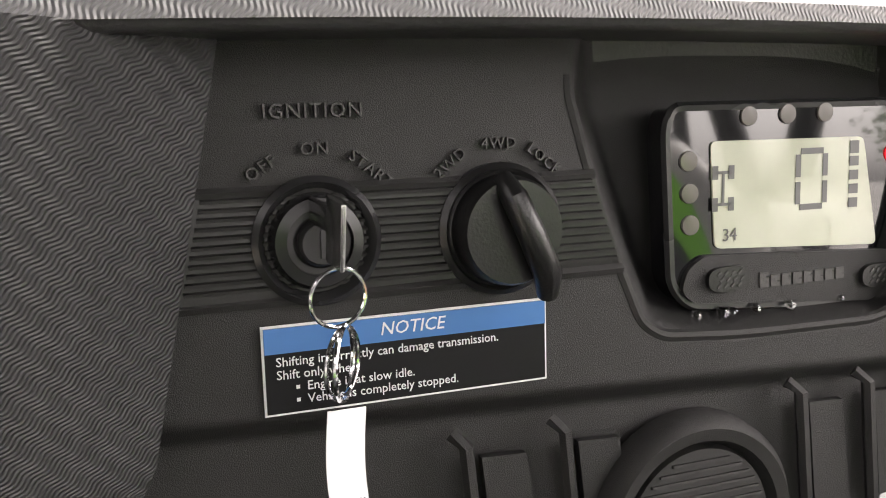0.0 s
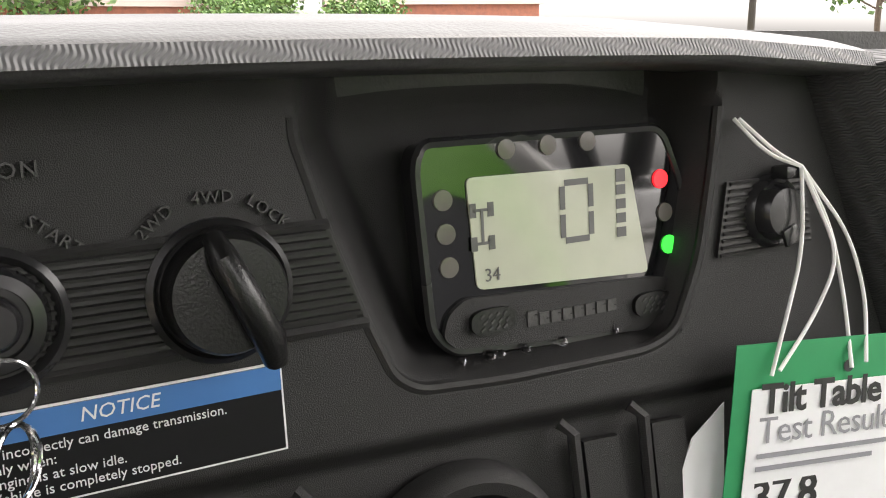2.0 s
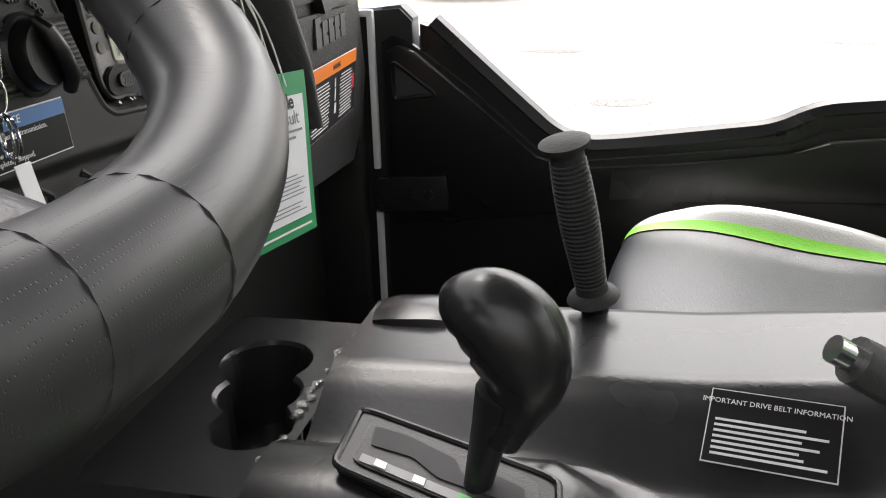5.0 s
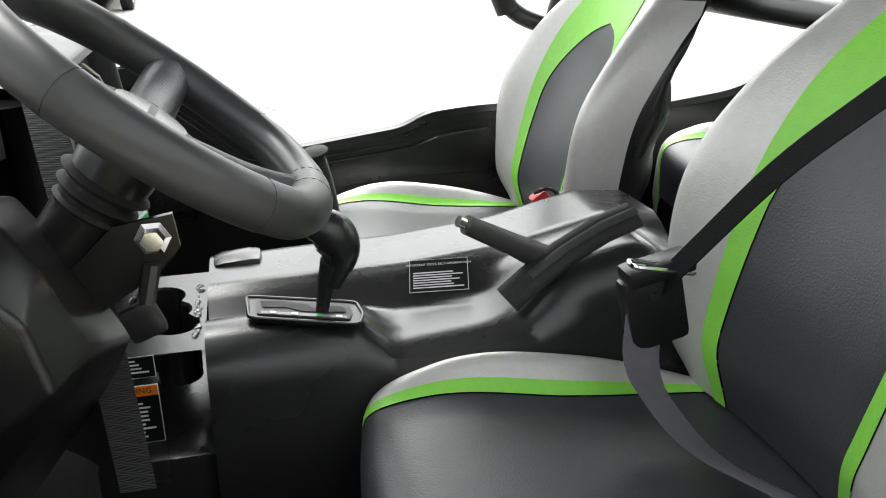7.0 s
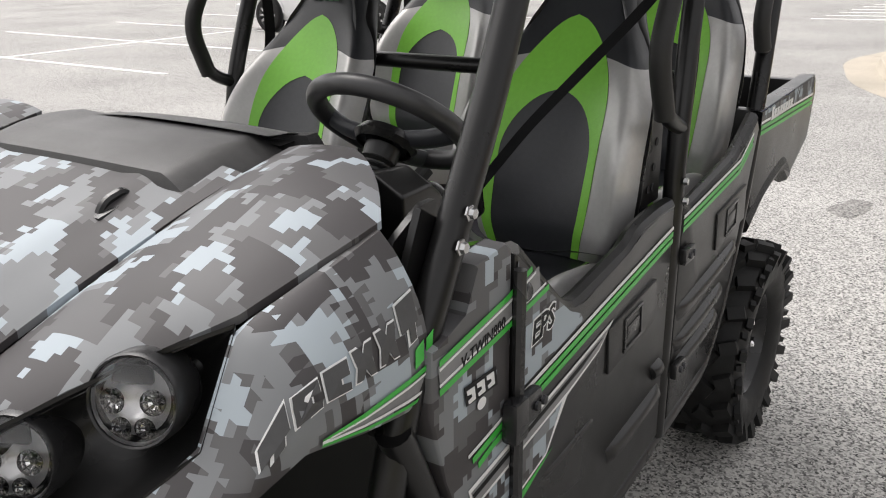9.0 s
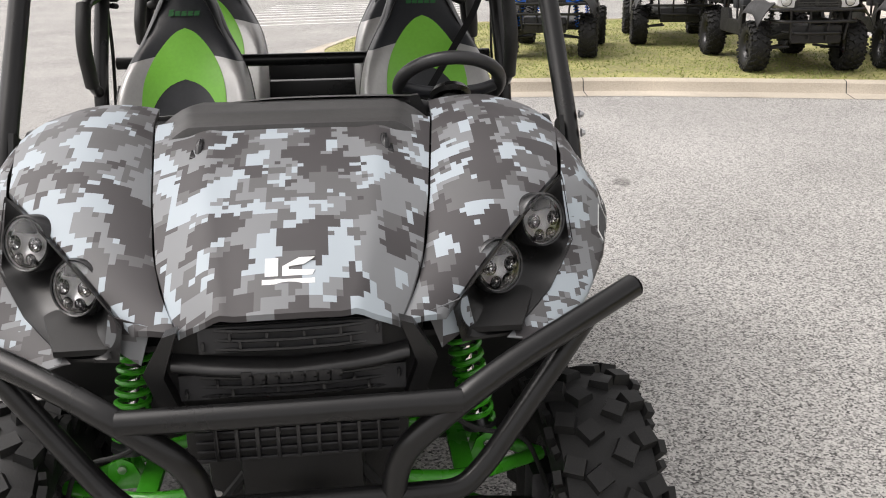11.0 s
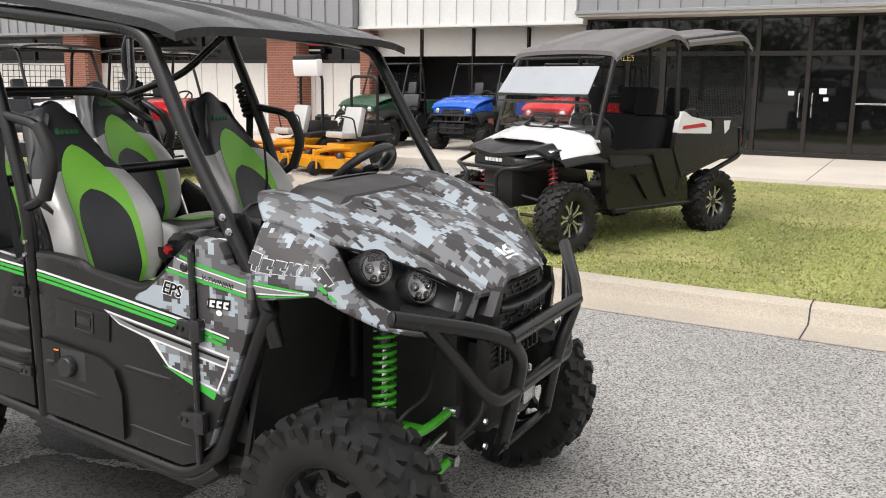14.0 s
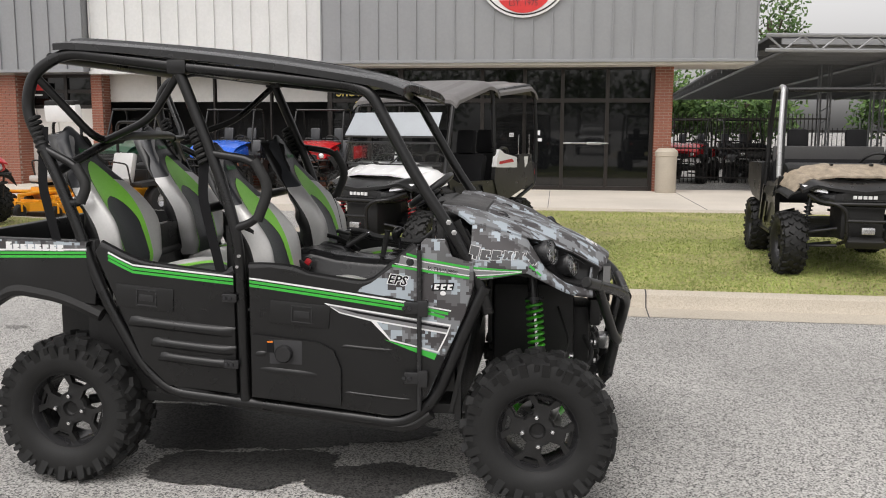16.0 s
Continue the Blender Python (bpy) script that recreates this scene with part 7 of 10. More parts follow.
KNOB = [(0.345, 0.1112, 0.002), (0.3425, 0.1125, 0.011), (0.335, 0.115, 0.0195), (0.322, 0.1135, 0.0245), (0.311, 0.105, 0.026), (0.305, 0.091, 0.0245), (0.305, 0.077, 0.0205), (0.310, 0.061, 0.0150), (0.317, 0.044, 0.011)]
steps = [k * 0.2 for k in range(41)]
tube(b, [(curved([(i, r[0]) for i, r in enumerate(KNOB)], t), 0.168, 1.0 + curved([(i, r[1]) for i, r in enumerate(KNOB)], t)) for t in steps], 0.02, 24, radii=[curved([(i, r[2]) for i, r in enumerate(KNOB)], t) for t in steps])
part("shift_knob", b, "plastic_gloss", lever, "smooth black pistol-shaped shift knob")
# parking brake
b = B()
tube(b, [(0.06, 0.135, 1.035), (0.02, 0.132, 1.015)], 0.010, 10)
pbk = part("parking_brake", b, "dark_steel", car)
b = B()
tube(b, [(0.045, 0.135, 1.035), (0.09, 0.142, 1.062), (0.152, 0.155, 1.098)], 0.014, 14, radii=[0.018, 0.014, 0.012])
part("brake_handle", b, "plastic_grey", pbk, "grey ribbed brake handle")
b = B()
tube(b, [(0.150, 0.1545, 1.097), (0.162, 0.157, 1.104)], 0.007, 12)
part("brake_button", b, "chrome", pbk, "chrome release button")
slot = [(0.105, 0.168, 1.000), (0.075, 0.164, 1.022), (0.03, 0.158, 1.050), (-0.02, 0.150, 1.072), (-0.07, 0.140, 1.085)]
b = B()
tube(b, slot, 0.020, 12, flat=0.35)
bt = part("brake_boot", b, "rubber", pbk, "black rubber boot in a slot")
b = B()
tube(b, [(x, y + 0.004, z + 0.007) for x, y, z in slot[1:]], 0.006, 8, flat=0.4)
part("boot_slit", b, "dark_wall", bt)


def sticker(parent, at, right, up, w, h, ground, rows, label, frame="white_decal", band=None, title=None, tsize=0.006):
    """A printed label: border, ground, rows of small print as bars."""
    m = facing(at, right, up)
    b = B()
    box(b, (0, 0, 0), (w, h, 0.0006), bevel=0.0)
    base = part("sticker", b, frame, parent, label, smooth=False, m=m)
    b = B()
    box(b, (0, 0, 0.0005), (w - 0.0016, h - 0.0016, 0.0006))
    part("sticker_ground", b, ground, base, smooth=False)
    if band:
        b = B()
        box(b, (0, h / 2 - band[1] / 2 - 0.0008, 0.0009), (w - 0.0016, band[1], 0.0006))
        part("sticker_band", b, band[0], base, smooth=False)
    for x, y, ww, hh, mt in rows:
        b = B()
        box(b, (x, y, 0.0011), (ww, hh, 0.0004))
        part("print_bar", b, mt, base, smooth=False)
    if title:
        words("lettering", title[0], tsize, title[3], base, pose(title[1], title[2], 0.0014), "printed heading", depth=0.0001)
    return base


rngp = random.Random(8)


def small_print(w, top, bottom, step, mt="white_decal", left=None):
    rows, y = [], top
    while y > bottom:
        ww = w * (0.72 + 0.26 * rngp.random())
        rows.append(((-(w - ww) / 2) if left is None else left, y, ww, step * 0.42, mt))
        y -= step
    return rows


sticker(con, (0.167, 0.062, 0.9985), (-0.97, 0.24, 0.06), (-0.12, -0.80, 0.58), 0.078, 0.050, "black_decal", small_print(0.068, 0.004, -0.02, 0.0038), "black drive belt label with white print", title=("IMPORTANT DRIVE BELT INFORMATION", 0, 0.0165, "white_decal"), tsize=0.0048)
sticker(car, (0.553, 0.2125, 0.932), (-1, 0, 0), (0, 0, 1), 0.072, 0.072, "black_decal", small_print(0.064, 0.014, -0.032, 0.0052), "warning label with an orange heading", band=("orange_decal", 0.012), title=("WARNING", 0.006, 0.0295, "ink"), tsize=0.0095)
sticker(car, (0.55, 0.2125, 0.990), (-1, 0, 0), (0, 0, 1), 0.066, 0.026, "black_decal", small_print(0.058, 0.008, -0.009, 0.0045), "small black certification label")
# passenger grab handle: a swelling ribbed grip between two flanges
G0, G1 = Vector((0.3085, -0.078, 1.142)), Vector((0.285, -0.101, 1.014))
GD = (G1 - G0).normalized()
GMAT = GD.to_track_quat("Z", "Y").to_matrix().to_4x4()


def grip_at(t):
    m = GMAT.copy()
    m.translation = G0.lerp(G1, t)
    return m


def grip_r(t):
    return 0.0118 + 0.0032 * max(0.0, math.sin(3.1416 * min(1.0, 0.12 + 0.88 * t))) ** 1.5


b = B()
tube(b, [G0.lerp(G1, k / 12) for k in range(13)], 0.013, 18, radii=[grip_r(k / 12) for k in range(13)])
gh = part("grab_handle", b, "grip", car, "ribbed black rubber hand grip on a post")
for k in range(30):
    t = 0.10 + 0.86 * (k + 0.5) / 30
    b = B()
    turned(b, [(grip_r(t) - 0.0002, -0.0013), (grip_r(t) + 0.0010, 0), (grip_r(t) - 0.0002, 0.0013)], grip_at(t), 18)
    part("grip_ring", b, "grip", gh)
for t, r, prof in ((0.0, 0.0195, ((0, -0.0045), (0.6, -0.0040), (1.0, -0.001), (0.96, 0.003), (0.7, 0.005), (0.62, 0.014), (0, 0.014))), (1.0, 0.0215, ((0, -0.016), (0.55, -0.014), (0.62, -0.004), (0.92, 0.0), (1.0, 0.003), (0.9, 0.005), (0, 0.004)))):
    b = B()
    turned(b, [(r * p, q) for p, q in prof], grip_at(t), 24)
    part("grip_flange", b, "grip", gh)
b = B()
tube(b, [tuple(G1), (0.265, -0.115, 0.90)], 0.011, 10)
part("grip_post", b, "cage", gh)

# ---- steering ----
WC, WU, WN = Vector((0.4555, 0.4243, 1.3136)), Vector((0.788, 0, 0.616)), Vector((-0.616, 0, 0.788))
WR = Vector((0, -1, 0))


def on_wheel(a, b_, c=0.0):
    return WC + WR * a + WU * b_ + WN * c


ring = []
for k in range(64):
    t = 6.28319 * k / 64
    r = 0.1437 - (0.010 if math.sin(t) < -0.75 else 0.0) * (abs(math.sin(t)) - 0.75) * 4
    ring.append(on_wheel(r * math.cos(t), r * math.sin(t), 0.0))
b = B()
tube(b, ring, 0.0188, 18, closed=True)
sw = part("steering_wheel", b, "wheel_leather", car, "black leather-grained steering wheel with three spokes")
for t0 in (22, 158, 215, 325, 262, 278):
    b = B()
    t = radians(t0)
    rr = 0.1437 - (0.010 if math.sin(t) < -0.75 else 0.0) * (abs(math.sin(t)) - 0.75) * 4
    p, q = on_wheel(rr * math.cos(t - 0.018), rr * math.sin(t - 0.018)), on_wheel(rr * math.cos(t + 0.018), rr * math.sin(t + 0.018))
    tube(b, [p, q], 0.0191, 18)
    part("rim_seam", b, "wheel_leather", sw)
for t0, w in ((0, 0.030), (180, 0.030), (270, 0.026)):
    t = radians(t0)
    b = B()
    tube(b, rounded([on_wheel(0.035 * math.cos(t), 0.035 * math.sin(t), -0.025), on_wheel(0.09 * math.cos(t), 0.09 * math.sin(t), -0.018), on_wheel(0.138 * math.cos(t), 0.138 * math.sin(t), 0.0)], 0.04), w / 2, 12, flat=1.4)
    part("spoke", b, "black_vinyl", sw)
b = B()
m = facing(tuple(WC - WN * 0.045), tuple(WR), tuple(WU))
turned(b, [(0.052, 0), (0.06, 0.012), (0.050, 0.028), (0.032, 0.032), (0, 0.032)], m, 28)
part("hub_cover", b, "plastic_fine", sw)
b = B()
turned(b, [(0.030, 0.032), (0.030, 0.035), (0, 0.036)], m, 24)
part("hub_badge", b, "plastic_gloss", sw)
b = B()
box(b, (0, 0, 0.0366), (0.036, 0.006, 0.0008))
part("badge_bar", b, "plastic_grey", sw, m=m)
b = B()
tube(b, [tuple(WC - WN * 0.045), tuple(WC - WN * 0.10), (0.56, 0.43, 1.19), (0.61, 0.43, 1.14)], 0.02, 16, radii=[0.034, 0.028, 0.022, 0.022])
col = part("steering_column", b, "plastic_fine", car, "black steering column with a tilt clamp")
for k in range(3):
    b = B()
    c = WC - WN * (0.075 + 0.012 * k)
    mm = facing(tuple(c), tuple(WR), tuple(WU))
    turned(b, [(0.030 - 0.002 * k, -0.005), (0.037 - 0.003 * k, 0), (0.030 - 0.002 * k, 0.005)], mm, 24)
    part("column_boot", b, "rubber", col)
b = B()
plate(b, [(0.455, 1.232), (0.50, 1.225), (0.56, 1.17), (0.545, 1.14), (0.47, 1.185), (0.452, 1.205)], lambda a, z, c: (a, 0.447 - c, z), 0.006)
part("tilt_bracket", b, "cage", col)
b = B()
turned(b, [(0, 0.012), (0.0085, 0.012), (0.0095, 0.004), (0.014, 0.003), (0.014, 0)], facing((0.471, 0.448, 1.215), (-1, 0, 0), (0, 0, 1)), 6)
part("bolt", b, "chrome", col, "bright flanged bolt", smooth=False)
b = B()
tube(b, [(0.474, 0.452, 1.195), (0.482, 0.455, 1.165)], 0.007, 8)
box(b, (0.486, 0.455, 1.15), (0.03, 0.014, 0.03), (0, 20, 0), 0.006)
part("tilt_lever", b, "plastic_gloss", col, "black tilt lever on a bright pin")

# ---- dashboard ----
def dx(z):
    return 0.592 + 0.1 * (z - 1.23)


def on_dash(y, z, c=0.0):
    return (dx(z) - c, y, z + 0.1 * c)


def sm(a, b_, t):
    k = max(0.0, min(1.0, (t - a) / (b_ - a)))
    return k * k * (3 - 2 * k)


def dash_face(u, v):
    y, z = lerp(0.245, -0.222, u), lerp(1.302, 1.045 + 0.075 * sm(0.5, 0.75, u), v)
    left = along([(1.045, 0.02), (1.178, 0.047), (1.184, 0.054), (1.19, 0.060), (1.2145, 0.0705), (1.247, 0.082), (1.277, 0.092), (1.302, 0.088)], z)[0]
    right = along([(1.045, -0.05), (1.178, -0.066), (1.185, -0.076), (1.2145, -0.0885), (1.253, -0.0965), (1.279, -0.101), (1.302, -0.096)], z)[0]
    low = along([(-0.10, 1.1795), (0.012, 1.181), (0.06, 1.185)], y)[0]
    inside_ = sm(left + 0.001, left - 0.030, y) * sm(right - 0.001, right + 0.012, y) * sm(low - 0.001, low + 0.010, z)
    under = sm(1.176 - 0.02 * u, 1.165 - 0.02 * u, z) * 0.006
    return (dx(z) + 0.034 * inside_ + under, y, z)


b = B()
patch(b, dash_face, 190, 130)
dash = part("dashboard", b, "plastic", car, "black grained plastic dashboard")
LIP = [(0.0905, 1.284), (0.0905, 1.277), (0.082, 1.247), (0.0705, 1.2145), (0.060, 1.190), (0.050, 1.1835), (0.012, 1.1805), (-0.058, 1.1795), (-0.0745, 1.185), (-0.0885, 1.2145), (-0.0965, 1.253), (-0.1005, 1.279)]
b = B()
tube(b, rounded([(dx(z) + 0.0016, y, z) for y, z in LIP], 0.012), 0.0026, 8)
part("recess_lip", b, "plastic", dash, "rounded lip of the instrument recess")
DM = lambda y, z, c=0.0, tilt=0.0: facing(on_dash(y, z, c), (0, -math.cos(radians(tilt)), -math.sin(radians(tilt))), (0.1, 0, 1))
# ribbed band with switches
for out, hole in (([(0.2228, 1.2472), (0.0812, 1.2466), (0.0708, 1.216), (0.2297, 1.2135)], 0), ([(-0.102, 1.2468), (-0.150, 1.2468), (-0.156, 1.214), (-0.096, 1.2145)], 0)):
    b = B()
    plate(b, out, lambda y, z, c: on_dash(y, z, 0.0008 + c), 0.0012)
    part("ribbed_band", b, "plastic_fine", dash, "band of fine moulded ribs")
    for k in range(11):
        z = lerp(out[2][1] + 0.0012, out[0][1] - 0.0012, k / 10)
        y0 = lerp(out[3][0], out[0][0], k / 10) - 0.0015
        y1 = lerp(out[2][0], out[1][0], k / 10) + 0.0015
        b = B()
        tube(b, [on_dash(y0, z, 0.0022), on_dash(y1, z, 0.0022)], 0.0009, 5)
        part("band_rib", b, "plastic", dash)
for z0, y0, y1 in ((1.2482, 0.224, 0.081), (1.2125, 0.231, 0.069)):
    b = B()
    tube(b, [on_dash(y0, z0, 0.0005), on_dash(y1, z0, 0.0005)], 0.0022, 6)
    part("band_edge", b, "plastic", dash)
for text, y, z, size, tilt in (("IGNITION", 0.184, 1.2733, 0.0068, 0), ("OFF", 0.2017, 1.2556, 0.0058, -32), ("ON", 0.1841, 1.2612, 0.0058, 0), ("START", 0.1655, 1.2538, 0.0056, 38), ("2WD", 0.1371, 1.2546, 0.0056, -40), ("4WD", 0.1189, 1.2607, 0.0056, 0), ("LOCK", 0.1014, 1.2545, 0.0056, 38)):
    words("lettering", text, size, "plastic_grey", dash, DM(y, z, 0.0006, tilt), "raised moulded lettering", depth=0.0013, spread=1.12)
# ignition switch
ig = (0.185, 1.2315)
b = B()
turned(b, [(0.0215, 0), (0.0215, 0.004), (0.0195, 0.0055), (0.018, 0.004), (0.0165, 0.001), (0.0160, 0.003), (0.0145, 0.0075), (0.0110, 0.0085), (0.0105, 0.006), (0.0085, 0.006), (0.0080, 0.010), (0.0065, 0.0115), (0, 0.0115)], DM(*ig), 36)
ign = part("ignition_switch", b, "plastic_gloss", dash, "round black ignition switch")
b = B()
box(b, (0, 0, 0.012), (0.0015, 0.009, 0.001))
part("key_slot", b, "dark_wall", ign, m=DM(*ig))
# drive selector knob
kn = (0.119, 1.231)
b = B()
turned(b, [(0.0235, 0), (0.0235, 0.003), (0.0215, 0.0045), (0.0205, 0.003), (0.0195, 0.004), (0.0188, 0.0125), (0.0178, 0.0145), (0, 0.015)], DM(*kn), 40)
knob = part("selector_knob", b, "plastic_fine", dash, "black drive selector knob")
b = B()
tube(b, [(-0.0035, 0.0185, 0.012), (-0.002, 0.012, 0.0185), (0.003, 0, 0.0205), (0.0095, -0.014, 0.019), (0.0125, -0.0225, 0.013)], 0.005, 12, radii=[0.0035, 0.0048, 0.0050, 0.0052, 0.0040])
part("knob_blade", b, "plastic_fine", knob, m=DM(*kn))
# notice label
nb = sticker(dash, on_dash(0.1532, 1.1893, 0.001), (0, -1, 0), (0.1, 0, 1), 0.1035, 0.0305, "black_decal", [], "black notice label with a blue heading", band=("blue_decal", 0.0085))
words("lettering", "NOTICE", 0.0064, "white_decal", nb, pose(0, 0.0104, 0.0014), "printed heading", depth=0.0001, shear=0.2)
for i, text in enumerate(("Shifting incorrectly can damage transmission.", "Shift only when:", "Engine is at slow idle.", "Vehicle is completely stopped.")):
    words("lettering", text, 0.0044, "white_decal", nb, pose(-0.0475 + (0.010 if i > 1 else 0), 0.0030 - 0.0044 * i, 0.0014), "white print", depth=0.0001, align="LEFT")
for i in (2, 3):
    b = B()
    box(b, (-0.0405, 0.0030 - 0.0044 * i, 0.0014), (0.0012, 0.0012, 0.0002))
    part("bullet", b, "white_decal", nb)
# gauge
GX = 0.6085


def on_gauge(y, z, c=0.0):
    return (GX + 0.1 * (z - 1.23) - c, y, z + 0.1 * c)


GM = lambda y, z, c=0.0: facing(on_gauge(y, z, c), (0, -1, 0.008), (0.1, 0, 1))
b = B()
out = [(0.0365, 1.2702), (-0.080, 1.2704), (-0.0912, 1.2438), (-0.0950, 1.1968), (-0.0890, 1.1800), (0.0275, 1.1892), (0.0362, 1.1985), (0.0393, 1.2610)]
ring = rounded([(0, y, z) for y, z in out], 0.008, 5, True)
plate(b, [(p.y, p.z) for p in ring], lambda y, z, c: on_gauge(y, z, -0.012 + c), 0.014)
gauge = part("gauge", b, "piano", dash, "glossy black instrument with a lit display")
b = B()
tube(b, [on_gauge(p.y, p.z, 0.001) for p in ring], 0.0022, 6, closed=True)
part("gauge_rim", b, "plastic_gloss", gauge)
b = B()
ring = rounded([(0, y, z) for y, z in [(0.0187, 1.2563), (-0.0612, 1.2558), (-0.0706, 1.2081), (0.0160, 1.2124)]], 0.003, 3, True)
plate(b, [(p.y, p.z) for p in ring], lambda y, z, c: on_gauge(y, z, 0.0021 + c), 0.0008)
lcd = part("display", b, "lcd", gauge, "pale green-grey liquid crystal display")


def seg(y0, z0, y1, z1, w):
    b = B()
    band(b, [(y0, z0), (y1, z1)], w, lambda y, z, c: on_gauge(y, z, 0.0031 + c), 0.0002)
    part("segment", b, "lcd_ink", lcd, smooth=False)


dy, dz = -0.0330, 1.2388
for y0, z0, y1, z1 in ((-0.006, 0.0118, 0.006, 0.0118), (-0.0072, 0.0105, -0.0072, 0.001), (0.0072, 0.0105, 0.0072, 0.001), (-0.0072, -0.001, -0.0072, -0.0105), (0.0072, -0.001, 0.0072, -0.0105), (-0.006, -0.0118, 0.006, -0.0118)):
    seg(dy + y0, dz + z0, dy + y1, dz + z1, 0.0026)
for k in range(5):
    seg(-0.0535, 1.2515 - 0.006 * k, -0.0585, 1.2515 - 0.006 * k, 0.0042 if k else 0.0055)
for y in (0.0165, 0.0085):
    for z in (1.2435, 1.2305):
        seg(y, z + 0.0028, y, z - 0.0028, 0.0028)
seg(0.0125, 1.2435, 0.0125, 1.2305, 0.0012)
seg(0.0165, 1.2435, 0.0085, 1.2435, 0.0012)
seg(0.0165, 1.2305, 0.0085, 1.2305, 0.0012)
words("lettering", "34", 0.0075, "lcd_ink", lcd, GM(0.009, 1.2175, 0.0033), "small display digits", depth=0.0001)
for y, z, mt in ((-0.0002, 1.2660, "led_off"), (-0.0200, 1.2664, "led_off"), (-0.0398, 1.2667, "led_off"), (0.0290, 1.2487, "led_off"), (0.0284, 1.2357, "led_off"), (0.0278, 1.2228, "led_off"), (-0.0785, 1.2480, "red_led"), (-0.0808, 1.2333, "led_off"), (-0.0830, 1.2188, "green_led")):
    b = B()
    turned(b, [(0.0042, 0), (0.0040, 0.0008), (0, 0.001)], GM(y, z, 0.0022), 18)
    part("tell_tale", b, mt, gauge, "round tell-tale lamp")
b = B()
ring = rounded([(0, y, z) for y, z in [(0.0305, 1.2045), (0.0225, 1.2100), (-0.076, 1.2055), (-0.0915, 1.2015), (-0.0930, 1.1965), (-0.0875, 1.1815), (0.0272, 1.1908), (0.0330, 1.1960)]], 0.003, 3, True)
plate(b, [(p.y, p.z) for p in ring], lambda y, z, c: on_gauge(y, z, 0.0015 + c), 0.003)
foot = part("gauge_foot", b, "plastic", gauge, "grained lower bezel with two buttons")
mark("maker_mark", 8, 0.0088, "plastic_grey", foot, GM(-0.028, 1.1978, 0.0046), "raised moulded maker mark", depth=0.0005, cap=0.78)
for y, z in ((0.0112, 1.2000), (-0.0700, 1.1948)):
    b = B()
    m = GM(y, z, 0.0044)
    plate(b, [(0.0105 * math.copysign(abs(math.cos(a)) ** 0.6, math.cos(a)), 0.0052 * math.copysign(abs(math.sin(a)) ** 0.8, math.sin(a))) for a in [6.28319 * k / 24 for k in range(24)]], lambda p, q, c: m @ Vector((p, q, c)), 0.0025)
    btn = part("button", b, "plastic_fine", foot, "oval rubber button")
    for i in range(3):
        for j in range(4):
            b = B()
            box(b, (-0.0055 + 0.0034 * j + 0.0012 * (i % 2), -0.0026 + 0.0026 * i, 0.0026), (0.0022, 0.0009, 0.0006), (0, 0, 35))
            part("button_rib", b, "plastic_grey", btn, m=m)
for k, (y, r) in enumerate(((0.026, 0.0024), (0.013, 0.0030), (0.008, 0.0022), (-0.004, 0.0026), (-0.022, 0.0028), (-0.050, 0.0020))):
    b = B()
    turned(b, [(r, 0), (r * 0.85, r * 0.4), (0, r * 0.6)], pose(dx(1.186) + 0.012, y, 1.1862, 0, -50, 0), 10)
    part("water_drop", b, "lens", dash)
# overhanging visor with ribbed wave trim
def visor(u, v):
    y = lerp(0.30, -0.166, u)
    crown = 0.004 * (1 - ((u - 0.5) * 2) ** 2)
    p = along([(0, 0.612, 1.292), (0.12, 0.588, 1.2935), (0.30, 0.566, 1.2955), (0.36, 0.5625, 1.2985), (0.60, 0.566, 1.3045), (0.66, 0.570, 1.3065), (0.8, 0.59, 1.3105), (1, 0.64, 1.314)], v)
    return (p[0] + 0.05 * max(0, u - 0.55) ** 2 + 0.02 * max(0, 0.3 - u) ** 2, y, p[1] + crown - 0.02 * max(0, u - 0.8))


b = B()
patch(b, visor, 40, 26)
vis = part("dash_visor", b, "plastic_grey", dash, "overhanging dash visor")
b = B()
patch(b, lambda u, v: tuple(Vector(visor(u, lerp(0.36, 0.60, v))) + Vector((-0.0012, 0, 0.0006))), 40, 4)
part("visor_trim", b, "wave_top", vis, "band of moulded wavy ribs")
# side trims framing the panel
for name, quad in (("dash_trim_left", [(0.590, 0.213, 1.298), (0.580, 0.240, 1.165), (0.575, 0.33, 0.98), (0.50, 0.43, 0.98), (0.515, 0.40, 1.165), (0.545, 0.325, 1.306)]), ("dash_trim_right", [(0.594, -0.152, 1.292), (0.585, -0.207, 1.170), (0.583, -0.232, 1.11), (0.563, -0.258, 1.11), (0.561, -0.236, 1.176), (0.570, -0.181, 1.302)])):
    b = B()
    a = [Vector(p) for p in quad[:3]]
    c = [Vector(p) for p in quad[:2:-1]]
    def trim(u, v, a=a, c=c):
        i = 0 if u < 0.5 else 1
        t = u * 2 - i
        p, q = a[i].lerp(a[i + 1], t), c[i].lerp(c[i + 1], t)
        return tuple(p.lerp(q, v) + Vector((-0.012 * math.sin(3.1416 * v), 0, 0)))
    patch(b, trim, 20, 12, 0.03, (1, 0, 0))
    part(name, b, "wave_panel", dash, "dash frame with moulded wavy ribs")
